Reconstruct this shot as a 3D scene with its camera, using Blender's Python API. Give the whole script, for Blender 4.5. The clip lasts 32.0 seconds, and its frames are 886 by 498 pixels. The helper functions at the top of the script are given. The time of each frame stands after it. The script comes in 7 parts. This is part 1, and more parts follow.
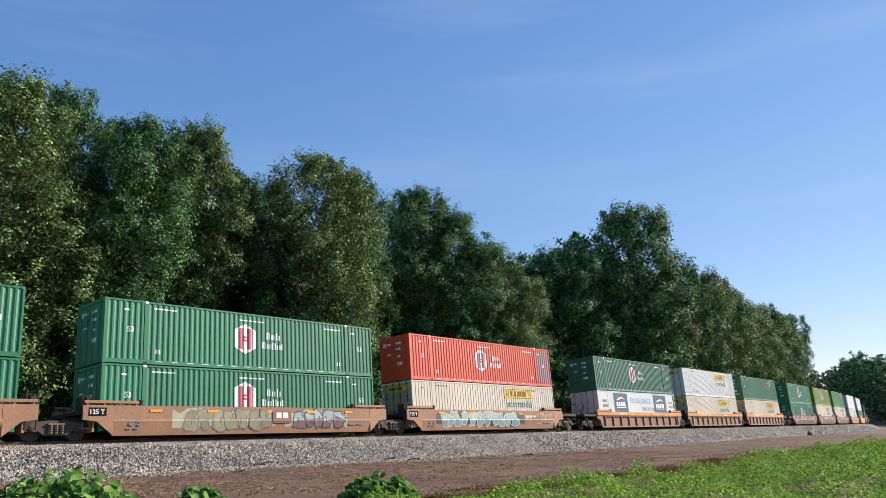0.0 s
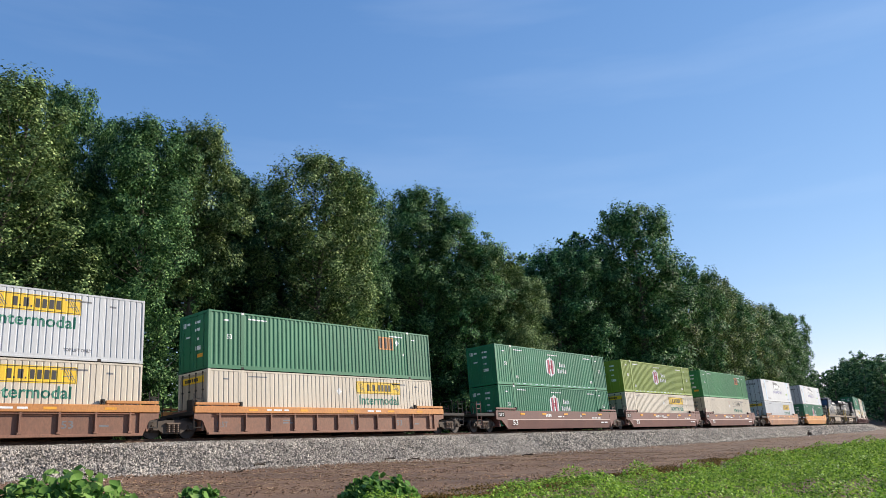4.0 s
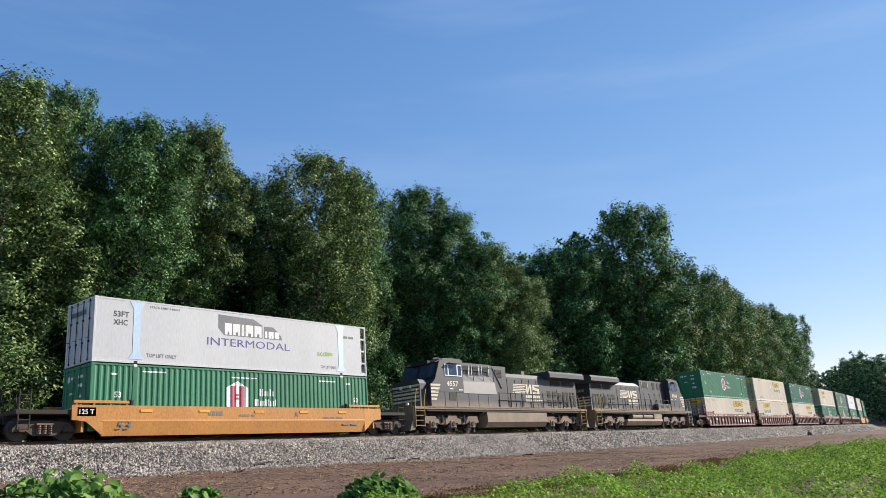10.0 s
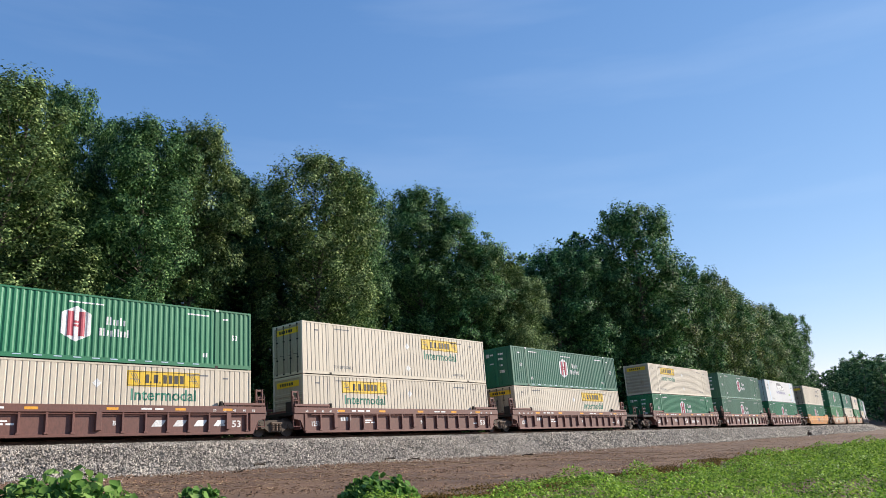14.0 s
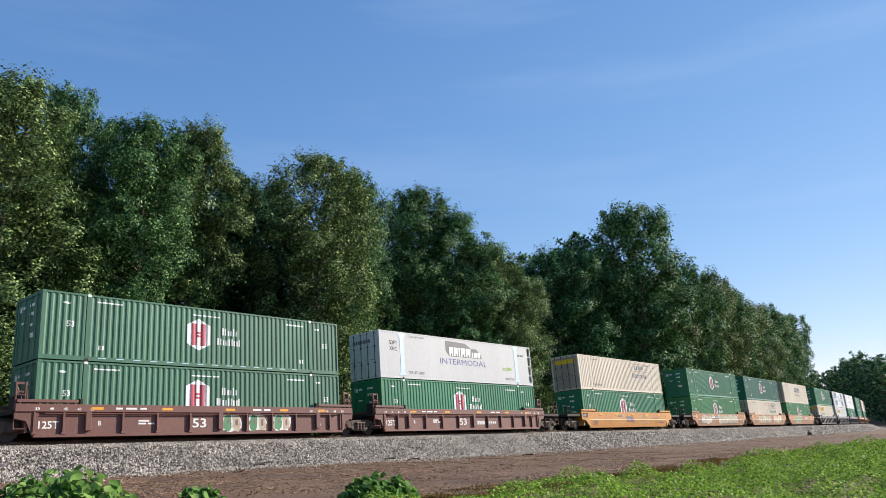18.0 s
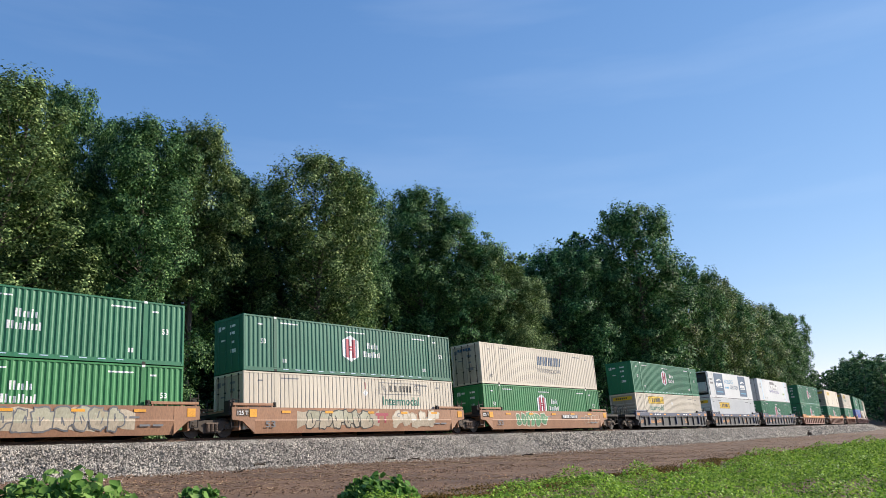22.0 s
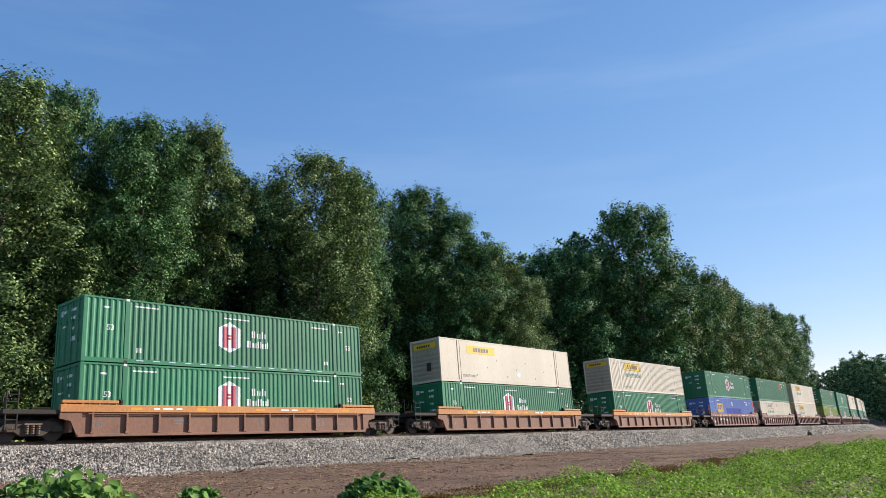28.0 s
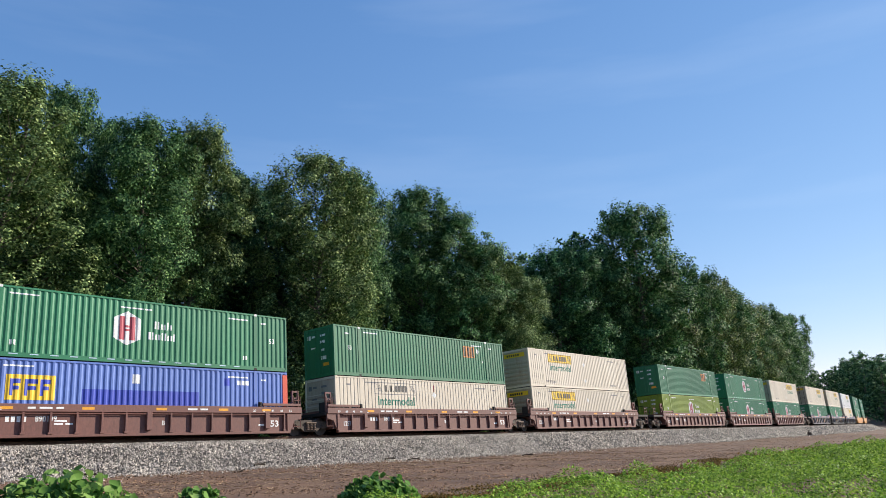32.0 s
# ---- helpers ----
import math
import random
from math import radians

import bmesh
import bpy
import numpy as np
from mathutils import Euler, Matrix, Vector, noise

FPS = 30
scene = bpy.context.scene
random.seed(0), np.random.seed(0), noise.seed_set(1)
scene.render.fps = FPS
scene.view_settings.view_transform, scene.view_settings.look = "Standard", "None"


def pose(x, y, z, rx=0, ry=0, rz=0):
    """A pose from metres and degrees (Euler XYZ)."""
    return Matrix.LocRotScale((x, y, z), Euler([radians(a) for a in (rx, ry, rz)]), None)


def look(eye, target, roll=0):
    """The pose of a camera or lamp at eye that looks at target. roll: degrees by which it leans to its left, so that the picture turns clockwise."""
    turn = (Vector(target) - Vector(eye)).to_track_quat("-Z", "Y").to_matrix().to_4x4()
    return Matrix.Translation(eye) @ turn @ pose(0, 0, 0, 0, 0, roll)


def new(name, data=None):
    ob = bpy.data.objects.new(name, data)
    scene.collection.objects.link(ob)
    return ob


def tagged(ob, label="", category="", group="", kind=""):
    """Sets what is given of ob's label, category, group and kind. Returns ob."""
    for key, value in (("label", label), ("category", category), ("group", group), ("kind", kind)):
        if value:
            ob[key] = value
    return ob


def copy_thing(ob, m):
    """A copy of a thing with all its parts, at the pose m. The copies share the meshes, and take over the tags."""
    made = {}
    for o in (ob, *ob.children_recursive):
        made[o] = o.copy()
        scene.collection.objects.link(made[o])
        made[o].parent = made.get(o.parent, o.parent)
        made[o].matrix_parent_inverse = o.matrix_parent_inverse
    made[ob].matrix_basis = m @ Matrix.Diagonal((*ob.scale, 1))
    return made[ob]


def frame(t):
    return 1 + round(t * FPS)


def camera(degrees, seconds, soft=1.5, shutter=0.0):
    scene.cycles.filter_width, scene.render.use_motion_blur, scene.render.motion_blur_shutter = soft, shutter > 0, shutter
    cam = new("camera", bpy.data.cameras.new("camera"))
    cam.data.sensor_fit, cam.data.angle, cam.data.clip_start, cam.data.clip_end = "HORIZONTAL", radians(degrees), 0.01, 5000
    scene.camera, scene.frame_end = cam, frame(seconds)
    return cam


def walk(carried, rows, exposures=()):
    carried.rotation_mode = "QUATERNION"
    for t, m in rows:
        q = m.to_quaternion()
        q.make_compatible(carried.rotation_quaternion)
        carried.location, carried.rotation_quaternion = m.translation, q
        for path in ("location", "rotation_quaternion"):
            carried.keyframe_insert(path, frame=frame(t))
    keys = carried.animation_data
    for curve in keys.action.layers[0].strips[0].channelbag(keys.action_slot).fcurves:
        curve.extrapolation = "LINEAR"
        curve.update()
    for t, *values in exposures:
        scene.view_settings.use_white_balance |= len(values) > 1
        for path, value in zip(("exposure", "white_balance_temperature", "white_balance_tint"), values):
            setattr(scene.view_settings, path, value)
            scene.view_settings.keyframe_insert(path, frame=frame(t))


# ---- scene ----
EXPOSURE, SKY_POWER, SUN_POWER = 0.93, 0.0885, 4.2
HAZE_RED, HAZE_GREEN, HAZE_BLUE = 1.1, 1.305, 1.978
# ---- camera ----
EYE = Vector((0.0, 0.0, 0.127))
YAW, PITCH, ROLL = radians(49.309), radians(13.425), -1.118
AIM = Vector((math.sin(YAW) * math.cos(PITCH), math.cos(YAW) * math.cos(PITCH), math.sin(PITCH)))
cam = camera(60.12, 32.0, soft=0.55)
walk(cam, [(0.0, look(EYE, EYE + AIM, ROLL)), (32.0, look(EYE, EYE + AIM, ROLL))], exposures=[(0.0, EXPOSURE), (32.0, EXPOSURE)])

# ---- sun and sky ----
SUN = Vector((2.2, -1.0, 1.3)).normalized()
world = bpy.data.worlds.new("sky")
scene.world = world
world.use_nodes = True
wn = world.node_tree.nodes
sky = wn.new("ShaderNodeTexSky")
sky.sky_type = "NISHITA"
sky.sun_disc = False
sky.sun_elevation = math.asin(SUN.z)
sky.sun_rotation = math.atan2(SUN.x, SUN.y)
sky.air_density, sky.dust_density, sky.ozone_density = 0.9, 0.02, 5.5
wn["Background"].inputs["Strength"].default_value = SKY_POWER
wl = world.node_tree.links
# thin high cloud, hardly to be seen
w_tc, w_map, w_noise, w_range, w_mix = (wn.new("ShaderNode" + k) for k in ("TexCoord", "Mapping", "TexNoise", "MapRange", "Mix"))
w_map.inputs["Scale"].default_value = (1.2, 1.2, 9.0)
w_noise.inputs["Scale"].default_value, w_noise.inputs["Detail"].default_value = 2.2, 7
w_range.inputs["From Min"].default_value, w_range.inputs["From Max"].default_value, w_range.inputs["To Max"].default_value = 0.52, 0.85, 0.06
w_mix.data_type = "RGBA"
w_mix.inputs[7].default_value = (7.0, 7.6, 8.4, 1)
wl.new(w_tc.outputs["Generated"], w_map.inputs["Vector"])
wl.new(w_map.outputs[0], w_noise.inputs["Vector"])
wl.new(w_noise.outputs["Fac"], w_range.inputs["Value"])
wl.new(w_range.outputs[0], w_mix.inputs["Factor"])
# summer haze: blue and green vary less over the sky than in clear air
w_sep, w_com = wn.new("ShaderNodeSeparateColor"), wn.new("ShaderNodeCombineColor")
wl.new(sky.outputs[0], w_sep.inputs[0])
for ch, (gain, power) in enumerate(((HAZE_RED, 1.0), (HAZE_GREEN, 0.75), (HAZE_BLUE, 0.55))):
    w_pow, w_mul = wn.new("ShaderNodeMath"), wn.new("ShaderNodeMath")
    w_pow.operation, w_mul.operation = "POWER", "MULTIPLY"
    w_pow.inputs[1].default_value, w_mul.inputs[1].default_value = power, gain
    wl.new(w_sep.outputs[ch], w_pow.inputs[0])
    wl.new(w_pow.outputs[0], w_mul.inputs[0])
    wl.new(w_mul.outputs[0], w_com.inputs[ch])
wl.new(w_com.outputs[0], w_mix.inputs[6])
wl.new(w_mix.outputs[2], wn["Background"].inputs["Color"])
sun = new("sun", bpy.data.lights.new("sun", "SUN"))
sun.data.energy, sun.data.angle, sun.data.color = SUN_POWER, radians(0.53), (1.0, 0.91, 0.79)
sun.matrix_world = look(SUN * 200, (0, 0, 0))

# ---- the track's line: straight, then a long curve away from the viewer ----
GAUGE_Y, RADIUS, CURVE_FROM, CANT = 33.92, 1069.0, 30.0, 3.904


def track(s):
    """Plan point and heading at s metres along the track."""
    if s <= CURVE_FROM:
        return s, GAUGE_Y, 0.0
    a = (s - CURVE_FROM) / RADIUS
    return CURVE_FROM + RADIUS * math.sin(a), GAUGE_Y + RADIUS * (1 - math.cos(a)), a


def beside(s, o):
    """Plan point o metres beyond the track's middle (negative: nearer to the viewer)."""
    x, y, a = track(s)
    return x - o * math.sin(a), y + o * math.cos(a)


def on_track(s, half):
    """Pose of a vehicle with its middle at s, carried at s - half and s + half."""
    xa, ya, _ = track(s - half)
    xb, yb, _ = track(s + half)
    return pose((xa + xb) / 2, (ya + yb) / 2, 0, -CANT, 0, math.degrees(math.atan2(yb - ya, xb - xa)))


# ---- materials ----
def surf(name, col, col2=None, rough=0.6, metal=0.0, big=0.5, fine=25.0, bump=0.15, stretch=(1, 1, 1), rand=0.08, dirt=None, amount=0.0, dirt_scale=1.5, island=0.0, grain=1.0):
    """Two scales of variation, stains, and fine relief."""
    m = bpy.data.materials.new(name)
    m.use_nodes = True
    n, l = m.node_tree.nodes, m.node_tree.links
    b = n["Principled BSDF"]
    tc, mp = n.new("ShaderNodeTexCoord"), n.new("ShaderNodeMapping")
    mp.inputs["Scale"].default_value = stretch
    l.new(tc.outputs["Object"], mp.inputs["Vector"])

    def noisy(scale, detail, rough_=0.6):
        t = n.new("ShaderNodeTexNoise")
        t.inputs["Scale"].default_value, t.inputs["Detail"].default_value, t.inputs["Roughness"].default_value = scale, detail, rough_
        l.new(mp.outputs[0], t.inputs["Vector"])
        return t.outputs["Fac"]

    def mixed(fac, a, c):
        x = n.new("ShaderNodeMix")
        x.data_type = "RGBA"
        l.new(fac, x.inputs["Factor"])
        for v, k in ((a, "A"), (c, "B")):
            if isinstance(v, tuple):
                x.inputs[6 if k == "A" else 7].default_value = (*v, 1)
            else:
                l.new(v, x.inputs[6 if k == "A" else 7])
        return x.outputs[2]

    def ramp(src, lo, hi):
        r = n.new("ShaderNodeMapRange")
        r.inputs["From Min"].default_value, r.inputs["From Max"].default_value = lo, hi
        l.new(src, r.inputs["Value"])
        return r.outputs[0]

    col2 = col2 or tuple(c * 0.8 for c in col)
    c = mixed(ramp(noisy(big, 6), 0.35, 0.65), col, col2)
    f = noisy(fine, 4)
    if dirt:
        c = mixed(ramp(noisy(dirt_scale, 9, 0.7), 0.75 - amount * 0.45, 0.95 - amount * 0.45), c, dirt)
    hsv = n.new("ShaderNodeHueSaturation")
    l.new(c, hsv.inputs["Color"])
    add = n.new("ShaderNodeMath")
    add.operation = "MULTIPLY_ADD"
    src = n.new("ShaderNodeObjectInfo").outputs["Random"]
    if island:
        src = n.new("ShaderNodeNewGeometry").outputs["Random Per Island"]
    l.new(src, add.inputs[0])
    add.inputs[1].default_value, add.inputs[2].default_value = 2 * (island or rand), 1 - (island or rand)
    mul = n.new("ShaderNodeMath")
    mul.operation = "MULTIPLY"
    l.new(add.outputs[0], mul.inputs[0])
    l.new(ramp(f, 0.5 - grain, 0.5 + grain), mul.inputs[1])
    mul2 = n.new("ShaderNodeMath")
    mul2.operation = "MULTIPLY"
    mul2.inputs[1].default_value = 2.0
    l.new(mul.outputs[0], mul2.inputs[0])
    l.new(mul2.outputs[0], hsv.inputs["Value"])
    l.new(hsv.outputs[0], b.inputs["Base Color"])
    rr = n.new("ShaderNodeMapRange")
    rr.inputs["To Min"].default_value, rr.inputs["To Max"].default_value = max(0.05, rough - 0.12), min(1, rough + 0.12)
    l.new(f, rr.inputs["Value"])
    l.new(rr.outputs[0], b.inputs["Roughness"])
    b.inputs["Metallic"].default_value = metal
    if bump:
        bp = n.new("ShaderNodeBump")
        bp.inputs["Strength"].default_value, bp.inputs["Distance"].default_value = bump, 0.03
        l.new(f, bp.inputs["Height"])
        l.new(bp.outputs[0], b.inputs["Normal"])
    return m


def leafy(name, dark, light, tip, through_=0.14):
    """Leaves: each with its own green, some light passing through."""
    m = bpy.data.materials.new(name)
    m.use_nodes = True
    n, l = m.node_tree.nodes, m.node_tree.links
    b, out = n["Principled BSDF"], n["Material Output"]
    g = n.new("ShaderNodeNewGeometry")
    r = n.new("ShaderNodeValToRGB")
    r.color_ramp.elements[0].color, r.color_ramp.elements[1].color = (*dark, 1), (*tip, 1)
    e = r.color_ramp.elements.new(0.6)
    e.color = (*light, 1)
    l.new(g.outputs["Random Per Island"], r.inputs["Fac"])
    tc, t = n.new("ShaderNodeTexCoord"), n.new("ShaderNodeTexNoise")
    t.inputs["Scale"].default_value = 0.35
    l.new(tc.outputs["Object"], t.inputs["Vector"])
    hsv = n.new("ShaderNodeHueSaturation")
    oi, ma, mb = n.new("ShaderNodeObjectInfo"), n.new("ShaderNodeMath"), n.new("ShaderNodeMath")
    ma.operation = mb.operation = "MULTIPLY_ADD"
    l.new(oi.outputs["Random"], ma.inputs[0])
    ma.inputs[1].default_value, ma.inputs[2].default_value = 0.022, 0.492
    l.new(ma.outputs[0], hsv.inputs["Hue"])
    l.new(t.outputs["Fac"], mb.inputs[0])
    mb.inputs[1].default_value, mb.inputs[2].default_value = 0.9, 0.55
    l.new(mb.outputs[0], hsv.inputs["Value"])
    l.new(r.outputs[0], hsv.inputs["Color"])
    l.new(hsv.outputs[0], b.inputs["Base Color"])
    b.inputs["Roughness"].default_value = 0.6
    b.inputs["Specular IOR Level"].default_value = 0.1
    tr, mix = n.new("ShaderNodeBsdfTranslucent"), n.new("ShaderNodeMixShader")
    l.new(hsv.outputs[0], tr.inputs["Color"])
    mix.inputs[0].default_value = through_
    l.new(b.outputs[0], mix.inputs[1])
    l.new(tr.outputs[0], mix.inputs[2])
    l.new(mix.outputs[0], out.inputs["Surface"])
    return m


GRIME = (0.09, 0.07, 0.05)
RUST = (0.16, 0.06, 0.025)
TALL = (1, 1, 0.18)
M = {
    "green": surf("green_paint", (0.014, 0.18, 0.08), (0.012, 0.15, 0.066), 0.5, 0, 0.4, 18, 0.05, TALL, 0.12, (0.06, 0.17, 0.1), 0.2, grain=2.2),
    "deep_green": surf("deep_green_paint", (0.012, 0.13, 0.076), (0.01, 0.11, 0.064), 0.5, 0, 0.4, 18, 0.05, TALL, 0.1, (0.04, 0.1, 0.07), 0.25, grain=2.2),
    "faded_green": surf("faded_green_paint", (0.045, 0.155, 0.09), (0.035, 0.125, 0.072), 0.55, 0, 0.4, 18, 0.05, TALL, 0.06, (0.1, 0.16, 0.11), 0.3, grain=2.2),
    "light_green": surf("light_green_paint", (0.03, 0.215, 0.062), (0.025, 0.18, 0.052), 0.5, 0, 0.4, 18, 0.05, TALL, 0.08, (0.08, 0.2, 0.1), 0.2, grain=2.2),
    "teal": surf("blue_green_paint", (0.018, 0.16, 0.07), (0.015, 0.135, 0.058), 0.5, 0, 0.4, 18, 0.05, TALL, 0.1, (0.06, 0.11, 0.09), 0.28, grain=2.2),
    "olive": surf("olive_green_paint", (0.22, 0.29, 0.025), (0.18, 0.25, 0.02), 0.5, 0, 0.4, 18, 0.05, TALL, 0.08, (0.16, 0.18, 0.08), 0.25, grain=2.2),
    "red": surf("orange_red_paint", (0.66, 0.07, 0.025), (0.56, 0.06, 0.022), 0.5, 0, 0.4, 18, 0.05, TALL, 0.05, (0.5, 0.12, 0.07), 0.2, grain=2.2),
    "blue": surf("blue_paint", (0.1, 0.18, 0.5), (0.08, 0.15, 0.43), 0.5, 0, 0.4, 18, 0.05, TALL, 0.05, (0.13, 0.17, 0.32), 0.35, grain=2.2),
    "deep_blue": surf("deep_blue_paint", (0.02, 0.05, 0.42), (0.02, 0.045, 0.36), 0.5, 0, 0.4, 18, 0.05, TALL, grain=2.2),
    "cream": surf("cream_paint", (0.6, 0.53, 0.42), (0.53, 0.465, 0.365), 0.55, 0, 0.4, 18, 0.05, TALL, 0.05, (0.4, 0.31, 0.22), 0.24, grain=2.2),
    # cream for container ends: their shade mixed into the base, plus grime and rust
    "cream_shaded_end": surf("grimy_shaded_cream_end", (0.42, 0.36, 0.28), (0.33, 0.28, 0.22), 0.65, 0, 0.9, 18, 0.08, TALL, 0.1, (0.2, 0.12, 0.07), 0.42, grain=2.0),
    "white": surf("white_paint", (0.535, 0.545, 0.55), (0.49, 0.5, 0.505), 0.6, 0, 0.4, 18, 0.04, TALL, 0.05, (0.5, 0.48, 0.44), 0.1, grain=2.2),
    "rail_grey": surf("bare_aluminium", (0.55, 0.58, 0.62), (0.46, 0.49, 0.54), 0.4, 0.5, 0.6, 20, 0.05, TALL, 0.05, GRIME, 0.2),
    "shadow_panel": surf("pale_blue_steel", (0.48, 0.6, 0.72), (0.42, 0.54, 0.66), 0.45, 0.2, 0.6, 20, 0.04, TALL, 0.05, grain=2.2),
    "sign_yellow": surf("sign_yellow", (0.78, 0.5, 0.02), (0.7, 0.45, 0.02), 0.5, 0, 0.5, 20, 0.03, TALL, 0.05, (0.5, 0.38, 0.1), 0.2, grain=2.2),
    "ink": surf("dark_ink", (0.035, 0.032, 0.03), None, 0.6, 0, 1, 20, 0),
    "grey_ink": surf("grey_ink", (0.16, 0.16, 0.17), None, 0.6, 0, 1, 20, 0),
    "sign_green": surf("sign_green", (0.012, 0.17, 0.11), None, 0.55, 0, 1, 20, 0),
    "leaf_green": surf("leaf_green_print", (0.25, 0.42, 0.06), None, 0.55, 0, 1, 20, 0),
    "violet": surf("violet_print", (0.08, 0.06, 0.3), None, 0.55, 0, 1, 20, 0),
    "navy": surf("navy_print", (0.02, 0.055, 0.12), (0.03, 0.08, 0.15), 0.5, 0, 1, 20, 0),
    "sky_print": surf("light_blue_print", (0.08, 0.3, 0.5), None, 0.5, 0, 1, 20, 0),
    "letter_white": surf("letter_white", (0.8, 0.8, 0.78), None, 0.5, 0, 1, 20, 0),
    "logo_red": surf("logo_red", (0.42, 0.05, 0.08), None, 0.5, 0, 1, 20, 0),
    "tan": surf("tan_car_paint", (0.36, 0.185, 0.1), (0.28, 0.138, 0.075), 0.7, 0, 0.5, 14, 0.12, (1, 1, 0.5), 0.08, (0.2, 0.11, 0.065), 0.45),
    "orange": surf("orange_car_paint", (0.52, 0.23, 0.045), (0.45, 0.19, 0.04), 0.65, 0, 0.5, 14, 0.12, (1, 1, 0.5), 0.06, (0.24, 0.12, 0.05), 0.4),
    "chord_orange": surf("orange_chord_paint", (0.55, 0.24, 0.06), (0.45, 0.18, 0.05), 0.65, 0, 0.6, 14, 0.1, (1, 1, 0.5), 0.05, RUST, 0.35),
    "rust_tan": surf("rusty_tan_paint", (0.24, 0.115, 0.07), (0.19, 0.088, 0.055), 0.7, 0, 0.5, 14, 0.12, (1, 1, 0.5), 0.08, (0.13, 0.075, 0.05), 0.45),
    "brown": surf("brown_car_paint", (0.16, 0.065, 0.05), (0.13, 0.052, 0.042), 0.62, 0, 0.5, 14, 0.1, (1, 1, 0.5), 0.1, (0.16, 0.11, 0.09), 0.3),
    "slate": surf("slate_car_paint", (0.062, 0.059, 0.062), (0.05, 0.047, 0.048), 0.65, 0, 0.5, 14, 0.1, (1, 1, 0.5), 0.1, (0.16, 0.12, 0.09), 0.35),
    "chord_blue": surf("blue_chord_paint", (0.055, 0.066, 0.12), (0.045, 0.053, 0.095), 0.6, 0, 0.5, 14, 0.1, (1, 1, 0.5), 0.05, (0.14, 0.11, 0.09), 0.3),
    "spray_pale": surf("pale_spray_paint", (0.42, 0.4, 0.3), (0.34, 0.32, 0.22), 0.7, 0, 1.2, 14, 0.05, (1, 1, 0.5), 0.1, (0.3, 0.17, 0.09), 0.4),
    "spray_green": surf("green_spray_paint", (0.1, 0.27, 0.13), (0.07, 0.2, 0.1), 0.7, 0, 1.2, 14, 0.05, (1, 1, 0.5), 0.1, (0.3, 0.17, 0.09), 0.3),
    "spray_mauve": surf("mauve_spray_paint", (0.22, 0.13, 0.13), (0.16, 0.09, 0.1), 0.7, 0, 1.2, 14, 0.05, (1, 1, 0.5), 0.1, (0.3, 0.17, 0.09), 0.35),
    "spray_olive": surf("olive_spray_paint", (0.3, 0.27, 0.16), (0.24, 0.21, 0.12), 0.7, 0, 1.2, 14, 0.05, (1, 1, 0.5), 0.1),
    "spray_teal": surf("pale_teal_spray_paint", (0.36, 0.45, 0.4), (0.26, 0.37, 0.36), 0.7, 0, 1.2, 14, 0.05, (1, 1, 0.5), 0.1),
    "spray_blue": surf("blue_spray_paint", (0.13, 0.24, 0.31), (0.2, 0.32, 0.33), 0.7, 0, 1.6, 14, 0.05, (1, 1, 0.5), 0.1),
    "spray_tan": surf("pale_tan_spray_paint", (0.5, 0.42, 0.31), (0.4, 0.33, 0.24), 0.7, 0, 1.6, 14, 0.05, (1, 1, 0.5), 0.1),
    "amber": surf("amber_reflector", (0.8, 0.36, 0.03), None, 0.4, 0, 1, 20, 0),
    "steel": surf("dark_grimy_steel", (0.028, 0.022, 0.019), (0.018, 0.015, 0.013), 0.8, 0.0, 1, 18, 0.2, (1, 1, 1), 0.15, (0.1, 0.06, 0.035), 0.4),
    "truck_dust": surf("dusty_truck_casting", (0.075, 0.053, 0.037), (0.05, 0.036, 0.026), 0.8, 0, 1.2, 16, 0.2, (1, 1, 1), 0.12, (0.06, 0.045, 0.035), 0.4),
    "faded_pink": surf("faded_mauve_paint", (0.32, 0.15, 0.165), (0.27, 0.125, 0.14), 0.6, 0, 0.5, 18, 0.05, TALL, 0.05, grain=2.2),
    "wheel": surf("worn_wheel_steel", (0.06, 0.046, 0.038), (0.04, 0.032, 0.027), 0.6, 0.3, 2, 18, 0.1, (1, 1, 1), 0.1, RUST, 0.3),
    "black": surf("loco_black", (0.038, 0.04, 0.045), (0.027, 0.028, 0.032), 0.5, 0, 0.4, 14, 0.04, TALL, 0.05, (0.055, 0.048, 0.04), 0.35, grain=2.2),
    "loco_frame": surf("dusty_underframe", (0.2, 0.135, 0.095), (0.13, 0.088, 0.062), 0.75, 0, 0.8, 16, 0.2, (1, 1, 1), 0.12, (0.15, 0.095, 0.06), 0.45),
    "loco_dust": surf("dusty_sill", (0.27, 0.2, 0.135), (0.19, 0.145, 0.1), 0.75, 0, 0.9, 16, 0.15, (1, 1, 1), 0.08),
    "grille": surf("dark_grille", (0.02, 0.017, 0.015), None, 0.7, 0.2, 1, 40, 0.2),
    "rail_yellow": surf("handrail_yellow", (0.62, 0.42, 0.06), None, 0.5, 0, 1, 20, 0.05),
    "glass": surf("cab_glass", (0.06, 0.09, 0.14), None, 0.08, 0.3, 1, 3, 0),
    "rail": surf("rusty_rail", (0.12, 0.065, 0.04), (0.09, 0.05, 0.03), 0.7, 0.3, 1, 20, 0.2, (1, 1, 1), 0.05),
    "rail_head": surf("polished_rail_head", (0.45, 0.44, 0.42), None, 0.25, 0.9, 1, 20, 0.02),
    "tie": surf("weathered_tie", (0.09, 0.07, 0.055), (0.065, 0.05, 0.04), 0.85, 0, 2, 20, 0.4, (1, 6, 1), 0.2),
